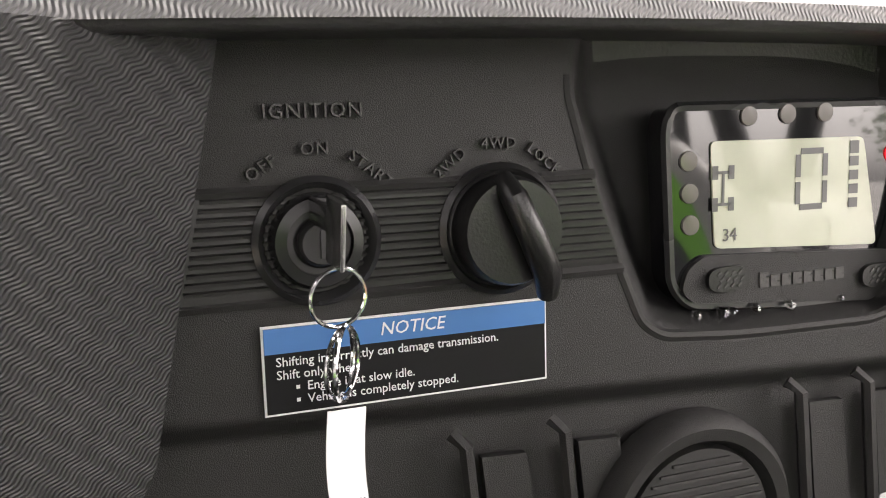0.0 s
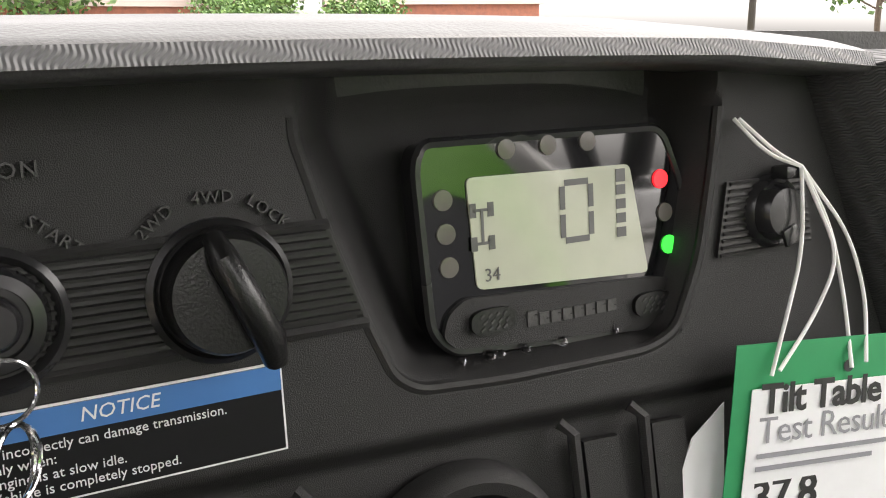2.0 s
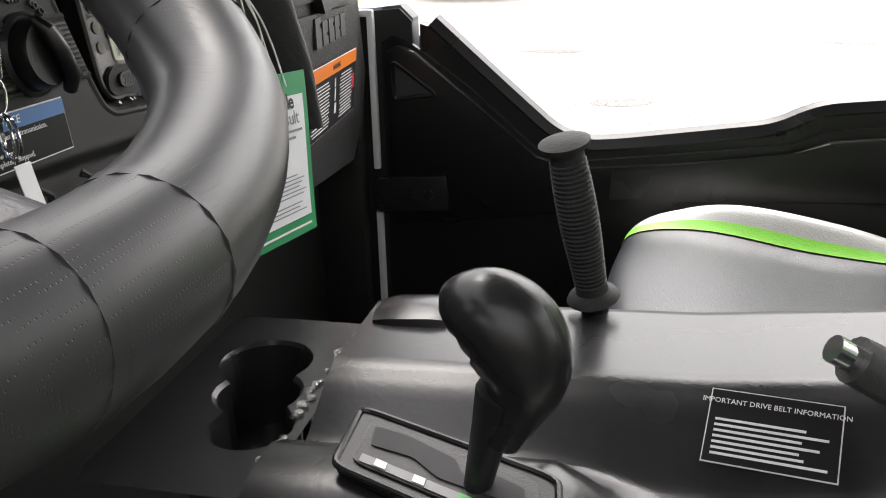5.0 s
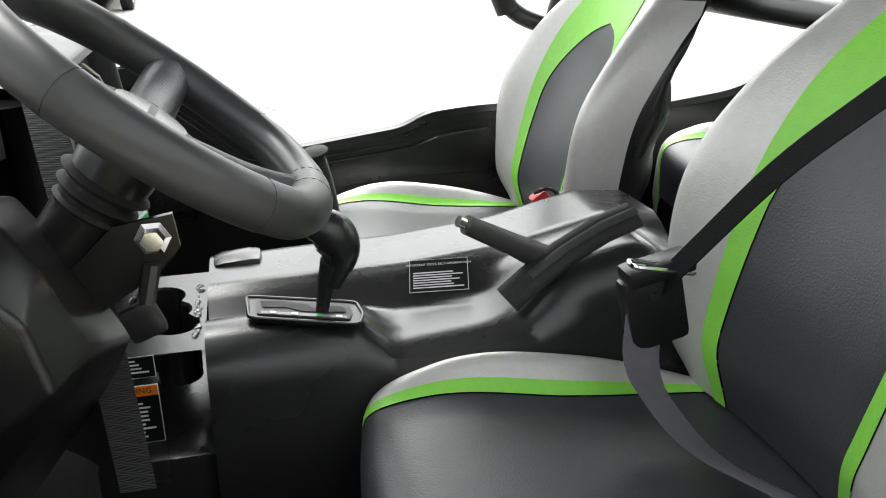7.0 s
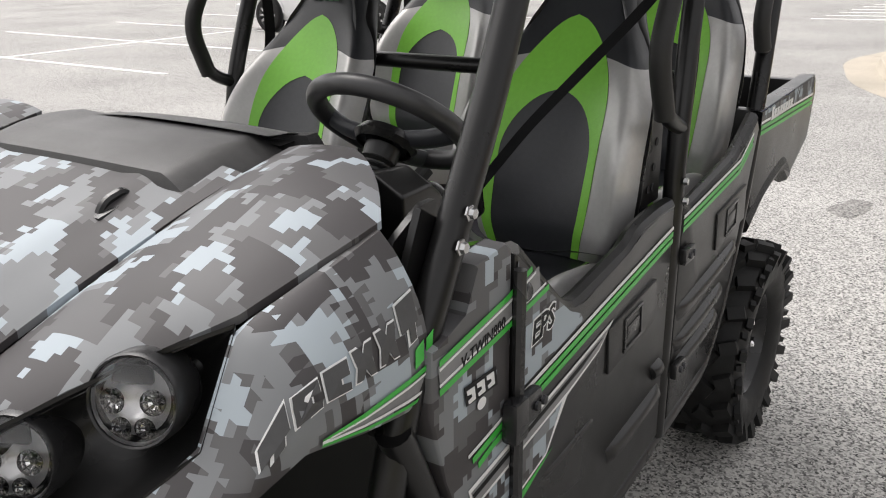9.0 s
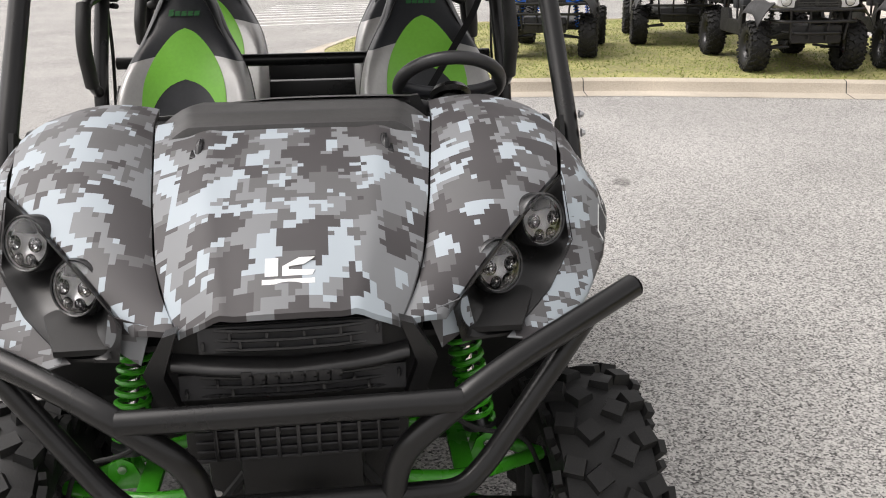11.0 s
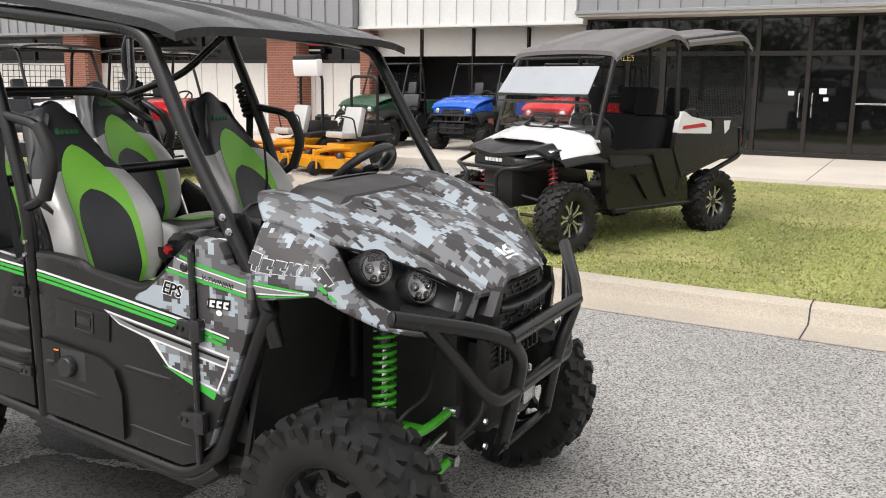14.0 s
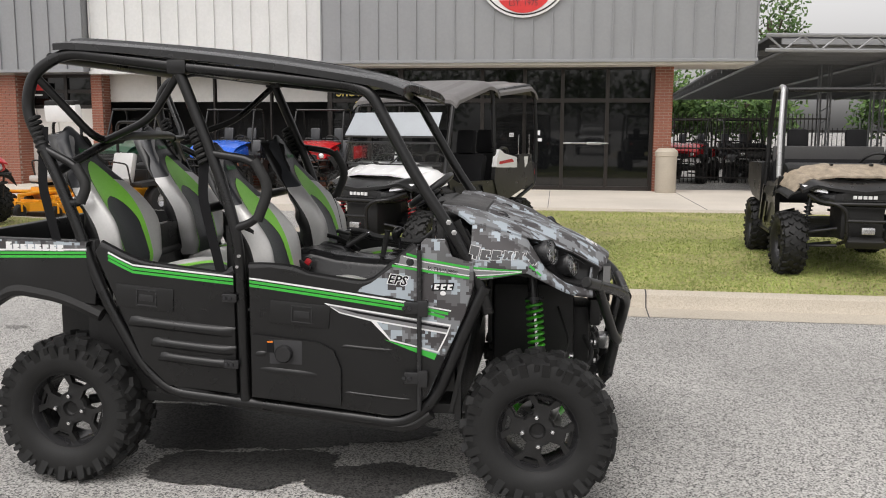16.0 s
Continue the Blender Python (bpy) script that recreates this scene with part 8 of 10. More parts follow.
# power outlet
ou = (-0.1285, 1.2318)
b = B()
turned(b, [(0.0165, 0), (0.0165, 0.003), (0.0145, 0.006), (0.013, 0.005), (0.012, 0.009), (0.0105, 0.011), (0.004, 0.0118), (0, 0.0118)], DM(*ou), 32)
outl = part("power_outlet", b, "plastic_gloss", dash, "round black power outlet with a flip cap")
b = B()
box(b, (0.004, 0.0175, 0.008), (0.012, 0.006, 0.010), (0, 0, 0), 0.002)
box(b, (0.002, -0.0105, 0.0115), (0.009, 0.008, 0.002), (0, 0, 20), 0.0008)
part("outlet_cap_tab", b, "plastic_gloss", outl, m=DM(*ou))
# lower dash: blank switch plates between upright ribs, round cover
for y in (0.1392, 0.0995, -0.0106, -0.0466):
    b = B()
    tube(b, [on_dash(y, 1.158, 0.0), on_dash(y - 0.004, 1.154, 0.004), on_dash(y - 0.010, 1.088, 0.004), on_dash(y - 0.012, 1.075, 0.0)], 0.0028, 6)
    part("dash_rib", b, "plastic", dash)
    b = B()
    plate(b, [(y - 0.011, 1.148), (y - 0.029, 1.147), (y - 0.035, 1.101), (y - 0.016, 1.1)], lambda a, z, c: on_dash(a, z, -0.002 + c), 0.0035)
    part("blank_plate", b, "plastic", dash, "blank switch plate")
sp = (0.0377, 1.1061)
b = B()
turned(b, [(0.047, -0.002), (0.046, 0.006), (0.042, 0.011), (0.037, 0.010), (0.035, 0.005), (0.034, 0.004), (0.033, 0.008), (0, 0.0085)], DM(*sp), 44)
cov = part("round_cover", b, "plastic", dash, "round black dash cover")
for k in range(17):
    z = -0.028 + 0.0035 * k
    h = math.sqrt(max(0, 0.031 ** 2 - z * z))
    b = B()
    tube(b, [(-h, z, 0.0085), (h, z, 0.0085)], 0.0007, 5)
    part("cover_rib", b, "plastic", cov, m=DM(*sp))
mark("maker_mark", 8, 0.0105, "plastic_grey", cov, DM(*sp, 0.0092, -4), "raised moulded maker mark", depth=0.0006, cap=0.78)
# passenger side: glove box
def gx(y):
    return 0.594 + 0.1285 * (-0.302 - y)


def on_glove(y, z, c=0.0):
    return (gx(y) - 0.99 * c + 0.10 * (1.15 - z) * (1 if z < 1.15 else 0), y - 0.127 * c, z)


b = B()
plate(b, [(-0.205, 1.262), (-0.50, 1.262), (-0.60, 1.24), (-0.665, 1.10), (-0.655, 1.03), (-0.60, 0.985), (-0.25, 1.03), (-0.235, 1.11)], lambda y, z, c: on_glove(y, z, -0.10 + c), 0.10)
glove = part("glove_box", b, "plastic", dash, "black passenger dash with a glove box")
b = B()
plate(b, [(-0.26, 1.212), (-0.57, 1.202), (-0.60, 1.06), (-0.27, 1.06)], lambda y, z, c: on_glove(y, z, c), 0.006)
part("glove_lid", b, "plastic", glove)
b = B()
plate(b, [(-0.245, 1.246), (-0.50, 1.238), (-0.55, 1.226), (-0.545, 1.218), (-0.25, 1.224)], lambda y, z, c: on_glove(y, z, 0.001 + c), 0.003)
part("tray_slot", b, "dark_wall", glove, "dark open tray slot")
b = B()
plate(b, [(-0.34, 1.232), (-0.48, 1.24), (-0.50, 1.216), (-0.36, 1.208)], lambda y, z, c: on_glove(y, z, c), 0.012)
part("lid_handle", b, "plastic", glove, "moulded pull handle")
b = B()
plate(b, [(-0.20, 1.276), (-0.505, 1.27), (-0.55, 1.25), (-0.225, 1.254)], lambda y, z, c: on_glove(y, z, c), 0.014)
part("upper_shelf", b, "plastic_grey", glove)
GLM = lambda y, z, c=0.0: facing(on_glove(y, z, c), (0.127, -0.99, -0.01), (0, 0, 1))
mark("model_mark", 5, 0.044, "plastic_grey", glove, GLM(-0.405, 1.189, 0.0066), "raised moulded model mark", depth=0.0012, spread=1.1, cap=0.82)
wl_ = sticker(glove, on_glove(-0.412, 1.114, 0.0075), (0.127, -0.99, -0.03), (-0.1, 0, 1), 0.252, 0.078, "black_decal", [(-0.073, 0.017 - 0.0038 * k, 0.092 * (0.8 + 0.2 * ((k * 7) % 5) / 5), 0.0011, "white_decal") for k in range(14)] + [(0.064, 0.017 - 0.0038 * k, 0.082 * (0.75 + 0.25 * ((k * 3) % 5) / 5), 0.0011, "white_decal") for k in range(14)] + [(0.0, 0.012, 0.006, 0.010, "white_decal"), (0.001, -0.002, 0.005, 0.014, "white_decal"), (0.003, -0.018, 0.010, 0.012, "white_decal"), (0.108, 0.0, 0.015, 0.018, "red_plastic")], "warning label with an orange heading and white print", band=("orange_decal", 0.015), title=("WARNING", 0.004, 0.0305, "ink"), tsize=0.009)
# driver's side pod, footwell walls
b = B()
rings = []
for y, ring_ in ((0.592, ((0.66, 1.252), (0.582, 1.256), (0.556, 1.237), (0.533, 1.212), (0.524, 1.165), (0.560, 1.143), (0.612, 1.115), (0.66, 1.09))), (0.535, ((0.66, 1.283), (0.566, 1.279), (0.549, 1.257), (0.534, 1.230), (0.510, 1.165), (0.523, 1.138), (0.600, 1.060), (0.66, 1.02))), (0.41, ((0.66, 1.250), (0.571, 1.246), (0.556, 1.222), (0.537, 1.190), (0.503, 1.118), (0.520, 1.085), (0.600, 0.98), (0.66, 0.93)))):
    rings.append([b.verts.new((x, y, z)) for x, z in ring_])
for p, q in zip(rings, rings[1:]):
    for k in range(8):
        b.faces.new((p[k], p[(k + 1) % 8], q[(k + 1) % 8], q[k]))
b.faces.new(rings[0][::-1])
b.faces.new(rings[-1])
bmesh.ops.recalc_face_normals(b, faces=b.faces[:])
bmesh.ops.bevel(b, geom=b.edges[:], offset=0.006, segments=3, affect="EDGES", profile=0.6)
part("driver_pod", b, "plastic_fine", dash, "black moulded pod under the steering wheel")
b = B()
box(b, (0.74, 0, 0.78), (0.03, 1.36, 0.85))
part("firewall", b, "plastic", car, "black firewall of the footwell", smooth=False)
for s in (-1, 1):
    b = B()
    box(b, (0.70, s * 0.665, 0.80), (0.09, 0.03, 0.62), bevel=0.008)
    part("kick_panel", b, "plastic", car)
for s, ob in ((-1, "front_door"), (1, "front_door.001")):
    door = bpy.data.objects[ob]
    top = [(0.628, 1.136), (0.611, 1.146), (0.585, 1.136), (0.499, 1.072), (0.402, 0.984), (0.345, 0.967), (0.188, 0.984), (0.049, 1.000), (0.005, 1.020), (-0.11, 1.030), (-0.165, 1.020)]
    b = B()
    plate(b, [(-0.165, 0.45), (0.628, 0.45), *top], lambda a, z, c: (a, s * (0.703 - c), z), 0.010)
    ln = part("door_liner", b, "plastic_fine", door, "black moulded inner door skin")
    b = B()
    plate(b, [(-0.150, 0.925), (0.18, 0.918), (0.615, 0.862), *[(x - 0.010 if x > 0.5 else x, z - 0.012) for x, z in top[:-1]]], lambda a, z, c: (a, s * (0.693 - c), z), 0.012)
    bmesh.ops.bevel(b, geom=b.edges[:], offset=0.003, segments=2, affect="EDGES", profile=0.6)
    part("upper_liner", b, "plastic_fine", ln)
    b = B()
    plate(b, [(0.606, 1.104), (0.553, 1.066), (0.606, 1.060)], lambda a, z, c: (a, s * (0.6815 - c), z), 0.002)
    part("door_recess", b, "dark_wall", ln, "triangular recess in the inner door")
    b = B()
    tube(b, rounded([(0.609, s * 0.681, 1.112), (0.545, s * 0.681, 1.064), (0.609, s * 0.681, 1.056)], 0.008, 4, True), 0.003, 6, closed=True)
    part("recess_rim", b, "plastic_fine", ln)
    b = B()
    plate(b, [(0.291, 0.958), (0.232, 0.964), (0.250, 0.920), (0.294, 0.916)], lambda a, z, c: (a, s * (0.6815 - c), z), 0.003)
    part("inner_pocket", b, "plastic_gloss", ln, "recessed inner latch pocket")
    b = B()
    box(b, (0.585, s * 0.676, 0.915), (0.112, 0.016, 0.054), (0, 4, 0), 0.004)
    hg = part("inner_hinge", b, "plastic_gloss", ln, "black strap hinge with two bolts")
    for x in (0.585, 0.558):
        b = B()
        turned(b, [(0, 0.005), (0.007, 0.004), (0.008, 0)], facing((x, s * 0.668, 0.917), (s, 0, 0), (0, 0, 1)), 10)
        part("screw", b, "bronze", hg)
    # daylight on the jamb's edge, put in as added near-white strips
    b = B()
    for z0, z1 in ((0.948, 1.175), (0.64, 0.882)):
        box(b, (0.642, s * 0.690, (z0 + z1) / 2), (0.010, 0.012, z1 - z0), bevel=0.003)
    box(b, (0.660, s * 0.690, 1.178), (0.045, 0.012, 0.010), bevel=0.003)
    part("jamb_lit_edge", b, "paper", car, "pale strip for the light caught along the door jamb")
    b = B()
    plate(b, [(0.48, 0.70), (0.36, 0.712), (0.44, 0.722)], lambda a, z, c: (a, s * (0.694 - c), z), 0.004)
    part("liner_crease", b, "plastic_gloss", ln)

# ---- loose things in the cabin ----
key = thing("ignition_key", "silver key with two rings and a white paper tag", "key", m=pose(0.004, 0.0030, 0.0085))
b = B()
box(b, (0.5695, 0.1828, 1.2345), (0.024, 0.0018, 0.0085), (0, 0, 8), 0.0006)
box(b, (0.558, 0.1822, 1.2315), (0.012, 0.0020, 0.021), (0, -6, 8), 0.0008)
part("blade", b, "steel", key)
for c, r, rot, w in (((0.5585, 0.1818, 1.2115), 0.0092, 12, 0.0007), ((0.5565, 0.1808, 1.191), 0.0115, 62, 0.0009), ((0.5570, 0.1812, 1.191), 0.0112, 50, 0.0008)):
    b = B()
    q = Matrix.Rotation(radians(rot), 4, "Z")
    tube(b, [Vector(c) + q @ Vector((0, r * math.cos(6.28319 * k / 32), r * math.sin(6.28319 * k / 32))) for k in range(32)], w, 8, closed=True)
    part("ring", b, "chrome", key, "bright split ring")
b = B()
patch(b, lambda u, v: (0.552 - 0.008 * math.sin(u * 2.5), 0.1815 + 0.012 * (v - 0.5) + 0.002 * math.sin(u * 5), lerp(1.178, 1.118, u)), 14, 4, 0.0005, (-1, 0, 0))
part("paper_tag", b, "paper", key, "curled white paper tag")
for k in range(5):
    b = B()
    box(b, (0.544, 0.1785 + 0.0012 * k, 1.14), (0.0004, 0.0005, 0.024), (0, 0, 4))
    part("print_bar", b, "ink_grey", key)

tag = thing("hang_tag", "white card tag with green border hanging on a string", "tag")
TM = facing((0.5605, -0.1415, 1.104), (-0.15, -0.985, -0.055), (0.09, -0.035, 1))
W2, H2 = 0.108, 0.147


def on_tag(a, b_, c=0.0):
    return TM @ Vector((a, b_, c + 0.004 * math.sin(b_ * 18)))


def tagplate(x, y, w, h, c, name, mt):
    b = B()
    patch(b, lambda u, v: on_tag(x + w * (u - 0.5), y + h * (v - 0.5), c), 4, 16, 0.0004, tuple(TM.to_3x3() @ Vector((0, 0, -1))))
    return part(name, b, mt, tag)


tagplate(0, 0, W2, H2, 0, "card", "paper_green")
tagplate(0, -0.002, W2 - 0.018, H2 - 0.036, 0.0012, "card_face", "paper")
for text, y, size, mt in (("Tilt Table", 0.0480, 0.0185, "ink"), ("Test Result", 0.0335, 0.0172, "ink_grey"), ("37.8", 0.0015, 0.0225, "ink")):
    words("lettering", text, size, mt, tag, TM @ pose(-0.040, y, 0.0017 + 0.004 * math.sin(y * 18)), "printed card lettering", depth=0.00005, align="LEFT", spread=0.95, bold=0.0005 if mt == "ink" else 0.0)
for y, w in ((0.0225, 0.078), (0.0165, 0.066)):
    b = B()
    box(b, (-0.040 + w / 2, y, 0.0022 + 0.004 * math.sin(y * 18)), (w, 0.0022, 0.0002))
    part("print_bar", b, "ink_grey", tag, m=TM)
for k in range(9):
    y = -0.017 - 0.0036 * k - (0.004 if k > 5 else 0)
    w = 0.080 * (0.8 + 0.2 * ((k * 5) % 7) / 7)
    b = B()
    box(b, (-0.040 + w / 2, y, 0.0022 + 0.004 * math.sin(y * 18)), (w, 0.0011, 0.0002))
    part("print_bar", b, "ink_grey", tag, m=TM)
b = B()
box(b, (0, -0.0655, 0.001 + 0.004 * math.sin(-0.0655 * 18)), (0.088, 0.002, 0.0002))
part("print_bar", b, "white_decal", tag, m=TM)
b = B()
plate(b, [(-0.066, 0.03), (-0.05, 0.045), (-0.045, -0.03), (-0.082, -0.022)], lambda p, q, c: TM @ Vector((p, q, -0.008 + c)), 0.0005)
part("back_card", b, "paper", tag, "second white card behind")
top = on_dash(-0.106, 1.2737, 0.002)
mid = on_dash(-0.134, 1.2515, 0.014)
for p in ([top, on_dash(-0.115, 1.258, 0.012), mid], [on_dash(-0.108, 1.2735, 0.003), on_dash(-0.120, 1.258, 0.013), mid], [mid, on_dash(-0.133, 1.215, 0.016), tuple(on_tag(-0.038, 0.060, 0.004))], [mid, on_dash(-0.148, 1.225, 0.018), on_dash(-0.158, 1.19, 0.018), tuple(on_tag(0.006, 0.060, 0.004))], [mid, on_dash(-0.160, 1.22, 0.018), on_dash(-0.170, 1.19, 0.02), tuple(on_tag(0.014, 0.062, 0.004))], [mid, on_dash(-0.152, 1.21, 0.02), on_dash(-0.135, 1.185, 0.02), tuple(on_tag(-0.034, 0.062, 0.004))]):
    b = B()
    tube(b, rounded(p, 0.02), 0.0009, 6)
    part("string", b, "string", tag, "white cotton string")
b = B()
turned(b, [(0.003, 0.001), (0, 0.001)], TM @ pose(0.008, 0.060, 0.003), 14)
part("punch_hole", b, "dark_wall", tag)


# ---- the other vehicles ----
def loft(bm, rings, closed_ends=True):
    """A skin through rings of equal count."""
    vs = [[bm.verts.new(p) for p in r] for r in rings]
    n = len(vs[0])
    for a, b in zip(vs, vs[1:]):
        for k in range(n):
            bm.faces.new((a[k], a[(k + 1) % n], b[(k + 1) % n], b[k]))
    if closed_ends:
        bm.faces.new(vs[0][::-1])
        bm.faces.new(vs[-1])
    return bm


def section(x, w, z0, z1, soft=0.35, n=20, lean=0.0):
    """A rounded upright section at x: half width w, from z0 up to z1."""
    out, h, c = [], (z1 - z0) / 2, (z0 + z1) / 2
    for k in range(n):
        a = 6.28319 * k / n + 0.157
        ca, sa = math.cos(a), math.sin(a)
        y = w * math.copysign(abs(ca) ** soft, ca)
        z = c + h * math.copysign(abs(sa) ** soft, sa)
        out.append((x + lean * (z - c), y * (1 - 0.06 * max(0, sa)), z))
    return out


def round_lamp(parent, at, to, r, name="headlamp", label="round clear headlamp"):
    m = Vector(to).normalized().to_track_quat("Z", "Y").to_matrix().to_4x4()
    m.translation = at
    b = B()
    turned(b, [(r * 1.15, -0.03), (r * 1.15, 0.006), (r, 0.008), (r * 0.98, 0.0)], m, 18)
    lp = part(name, b, "plastic_gloss", parent, label)
    b = B()
    turned(b, [(r, 0.004), (r * 0.7, 0.014), (0, 0.02)], m, 18)
    part("lens", b, "reflector", lp)
    return lp


def bench(parent, x, w, z, material="black_vinyl", tall=0.62, rests=2):
    """A seat across the cab: cushion, back, headrests."""
    b = B()
    box(b, (x + 0.22, 0, z), (0.48, w, 0.13), (0, -4, 0), 0.04)
    part("seat_cushion", b, material, parent)
    b = B()
    box(b, (x - 0.05, 0, z + tall / 2), (0.12, w, tall), (0, -14, 0), 0.04)
    part("backrest", b, material, parent)
    for k in range(rests):
        y = (k - (rests - 1) / 2) * w / max(1, rests) * 1.05
        b = B()
        box(b, (x - 0.16, y, z + tall + 0.14), (0.10, 0.24, 0.30), (0, -10, 0), 0.04)
        part("headrest", b, material, parent)


def hand_wheel(parent, x, y, z, r=0.17):
    m = pose(x, y, z, 0, -50, 0)
    b = B()
    ring = [m @ Vector((r * math.cos(k * 0.2618), r * math.sin(k * 0.2618), 0)) for k in range(24)]
    tube(b, ring, 0.015, 8, closed=True)
    sw = part("steering_wheel", b, "grip", parent)
    b = B()
    for a in (0.5, 2.64, 4.71):
        rod(b, m @ Vector((0, 0, -0.03)), m @ Vector((r * math.cos(a), r * math.sin(a), 0)), 0.012, 6)
    rod(b, m @ Vector((0, 0, 0)), m @ Vector((0, 0, -0.4)), 0.025, 8)
    part("wheel_spokes", b, "plastic", sw)


def running_gear(v, wb, track, R, W, rim, style, shock, steer=0.0):
    for x in (wb / 2, -wb / 2):
        for s in (-1, 1):
            w = wheel(v, x, s * track, R, R, W, rim, style, turn=17 * x + 30 * s, detail=False)
            if x > 0 and steer:
                w.matrix_basis = Matrix.Translation(w.matrix_basis.translation) @ Matrix.Rotation(radians(steer), 4, "Z") @ w.matrix_basis.to_3x3().to_4x4()
            for z, dz in ((R + 0.13, 0.05), (R - 0.02, 0.02)):
                b = B()
                for dx in (-0.14, 0.14):
                    rod(b, (x + dx, s * 0.2, z + dz), (x, s * (track - 0.1), z - dz * 0.5), 0.016, 8)
                part("suspension_arm", b, "dark_steel", v)
            a, c = Vector((x - 0.04, s * (track - 0.22), R + 0.55)), Vector((x + 0.02, s * (track - 0.15), R + 0.08))
            b = B()
            rod(b, a, a.lerp(c, 0.5), 0.024, 10)
            rod(b, a.lerp(c, 0.5), c, 0.012, 8)
            sh = part("shock_absorber", b, "plastic_gloss", v)
            b = B()
            coil(b, a.lerp(c, 0.2), a.lerp(c, 0.92), 0.04, 0.008, 8, 10)
            part("coil_spring", b, shock, sh)


def sport_utility(m, label, group, paint, four, roofed, flash=True, alloy="alloy", shock="red_shock"):
    """A modern side-by-side with a drop nose, cab and bed."""
    v = thing("side_by_side", label, "utility vehicle", group, m=m)
    wb = 2.20 if four else 1.96
    back = -wb / 2 - 0.42
    running_gear(v, wb, 0.655, 0.335, 0.235, 0.178, alloy, shock, 4)
    f = wb / 2
    rear = -0.70 if four else -0.42
    # black nose between the headlamps, curving down from the hood
    def nose(u, q):
        e = 2 * q - 1
        side = max(0.0, abs(e) - 0.62) / 0.38
        x = f + lerp(-0.06, 0.335 - 0.14 * e * e - 0.05 * side, u)
        z = lerp(1.015 - 0.02 * e * e, 0.905 + 0.045 * min(1.0, abs(e) * 1.3), u ** 1.3) + 0.022 * math.exp(-((abs(e) - 0.80) / 0.13) ** 2) - 0.05 * side * side
        return (x, e * lerp(0.58, 0.56, u), z)

    b = B()
    patch(b, nose, 14, 36, 0.03)
    part("nose", b, "plastic_fine", v, "black moulded nose with raised brows")
    b = B()
    box(b, (0.0, 0, 0.42), (wb - 0.5, 1.16, 0.10), bevel=0.02)
    part("floor_pan", b, "plastic", v)
    b = B()
    box(b, (f + 0.02, 0, 0.60), (0.50, 0.42, 0.40), bevel=0.05)
    part("front_frame", b, "plastic", v)

    def lid(u, w_):
        e = 2 * w_ - 1
        x = lerp(f - 0.40, f + 0.05, u) - 0.07 * e * e * u
        z = lerp(1.125, 1.020, u ** 1.15) + 0.030 * (1 - abs(e) ** 2.5) - 0.030 * max(0, abs(e) - 0.8) * 5
        z += 0.016 * math.exp(-((abs(e) - 0.46) / 0.10) ** 2) * (1 - 0.6 * u)
        return (x, e * lerp(0.57, 0.44, u), z)

    b = B()
    patch(b, lid, 12, 24, 0.02)
    hd = part("hood", b, paint, v, "glossy painted hood")
    b = B()
    for s in (-1, 1):
        box(b, (f - 0.30, s * 0.2, 1.155), (0.07, 0.03, 0.025), bevel=0.008)
    part("hood_catch", b, "plastic", hd)
    for s in (-1, 1):
        def wing(u, w_):
            x = lerp(f - 0.46, f + 0.06, u)
            a = lerp(0.0, 1.25, w_)
            y = lerp(0.60 - 0.06 * u, 0.735 - 0.05 * u * u, math.sin(a) / math.sin(1.25))
            z = lerp(0.955, 0.890, u ** 1.3) - 0.10 * (1 - math.cos(a)) - 0.10 * max(0.0, 0.45 - u) * w_
            return (x, s * y, z)
        b = B()
        patch(b, wing, 12, 8, 0.018)
        part("fender", b, "plastic", v, "black moulded fender")
        b = B()
        patch(b, lambda u, w_: (lerp(f - 0.42, lerp(f - 0.02, f + 0.045, w_), u), s * lerp(lerp(0.555, 0.43, u), lerp(0.705, 0.625, u), w_), lerp(lerp(1.110, 1.012, u), lerp(0.950, 0.880, u), w_ ** 1.5) + 0.018 * math.sin(3.1416 * w_)), 10, 8, 0.02)
        part("hood_side", b, paint, v)
        b = B()
        plate(b, rounded2([(0.33, 0.878), (0.50, 0.905), (0.565, 0.955), (0.47, 0.950), (0.35, 0.925)], 0.012), lambda y, z, c: (f + 0.235 - 0.55 * (y - 0.33) - 0.3 * (z - 0.88) - 0.05 + c, s * y, z), 0.05)
        hl = part("headlamp", b, "reflector", v, "clear angular headlamp")
        b = B()
        plate(b, rounded2([(0.315, 0.865), (0.52, 0.892), (0.585, 0.965), (0.47, 0.966), (0.335, 0.940)], 0.012), lambda y, z, c: (f + 0.225 - 0.55 * (y - 0.33) - 0.3 * (z - 0.88) - 0.06 + c, s * y, z), 0.05)
        part("lamp_surround", b, "plastic_gloss", hl)
        # lower body side and door
        b = B()
        x1 = rear - 0.02
        plate(b, rounded2([(f - 0.36, 1.03), (f - 0.42, 0.80), (f - 0.47, 0.50), (f - 0.52, 0.38), (x1 + 0.06, 0.38), (x1 + 0.12, 0.62), (x1 + 0.36, 0.93), (f - 0.85, 0.94), (f - 0.62, 0.93)], 0.03), lambda a, z, c: (a, s * (0.735 - c - 0.08 * abs(z - 0.75)), z), 0.05)
        dr = part("half_door", b, "plastic_fine", v, "black plastic half door")
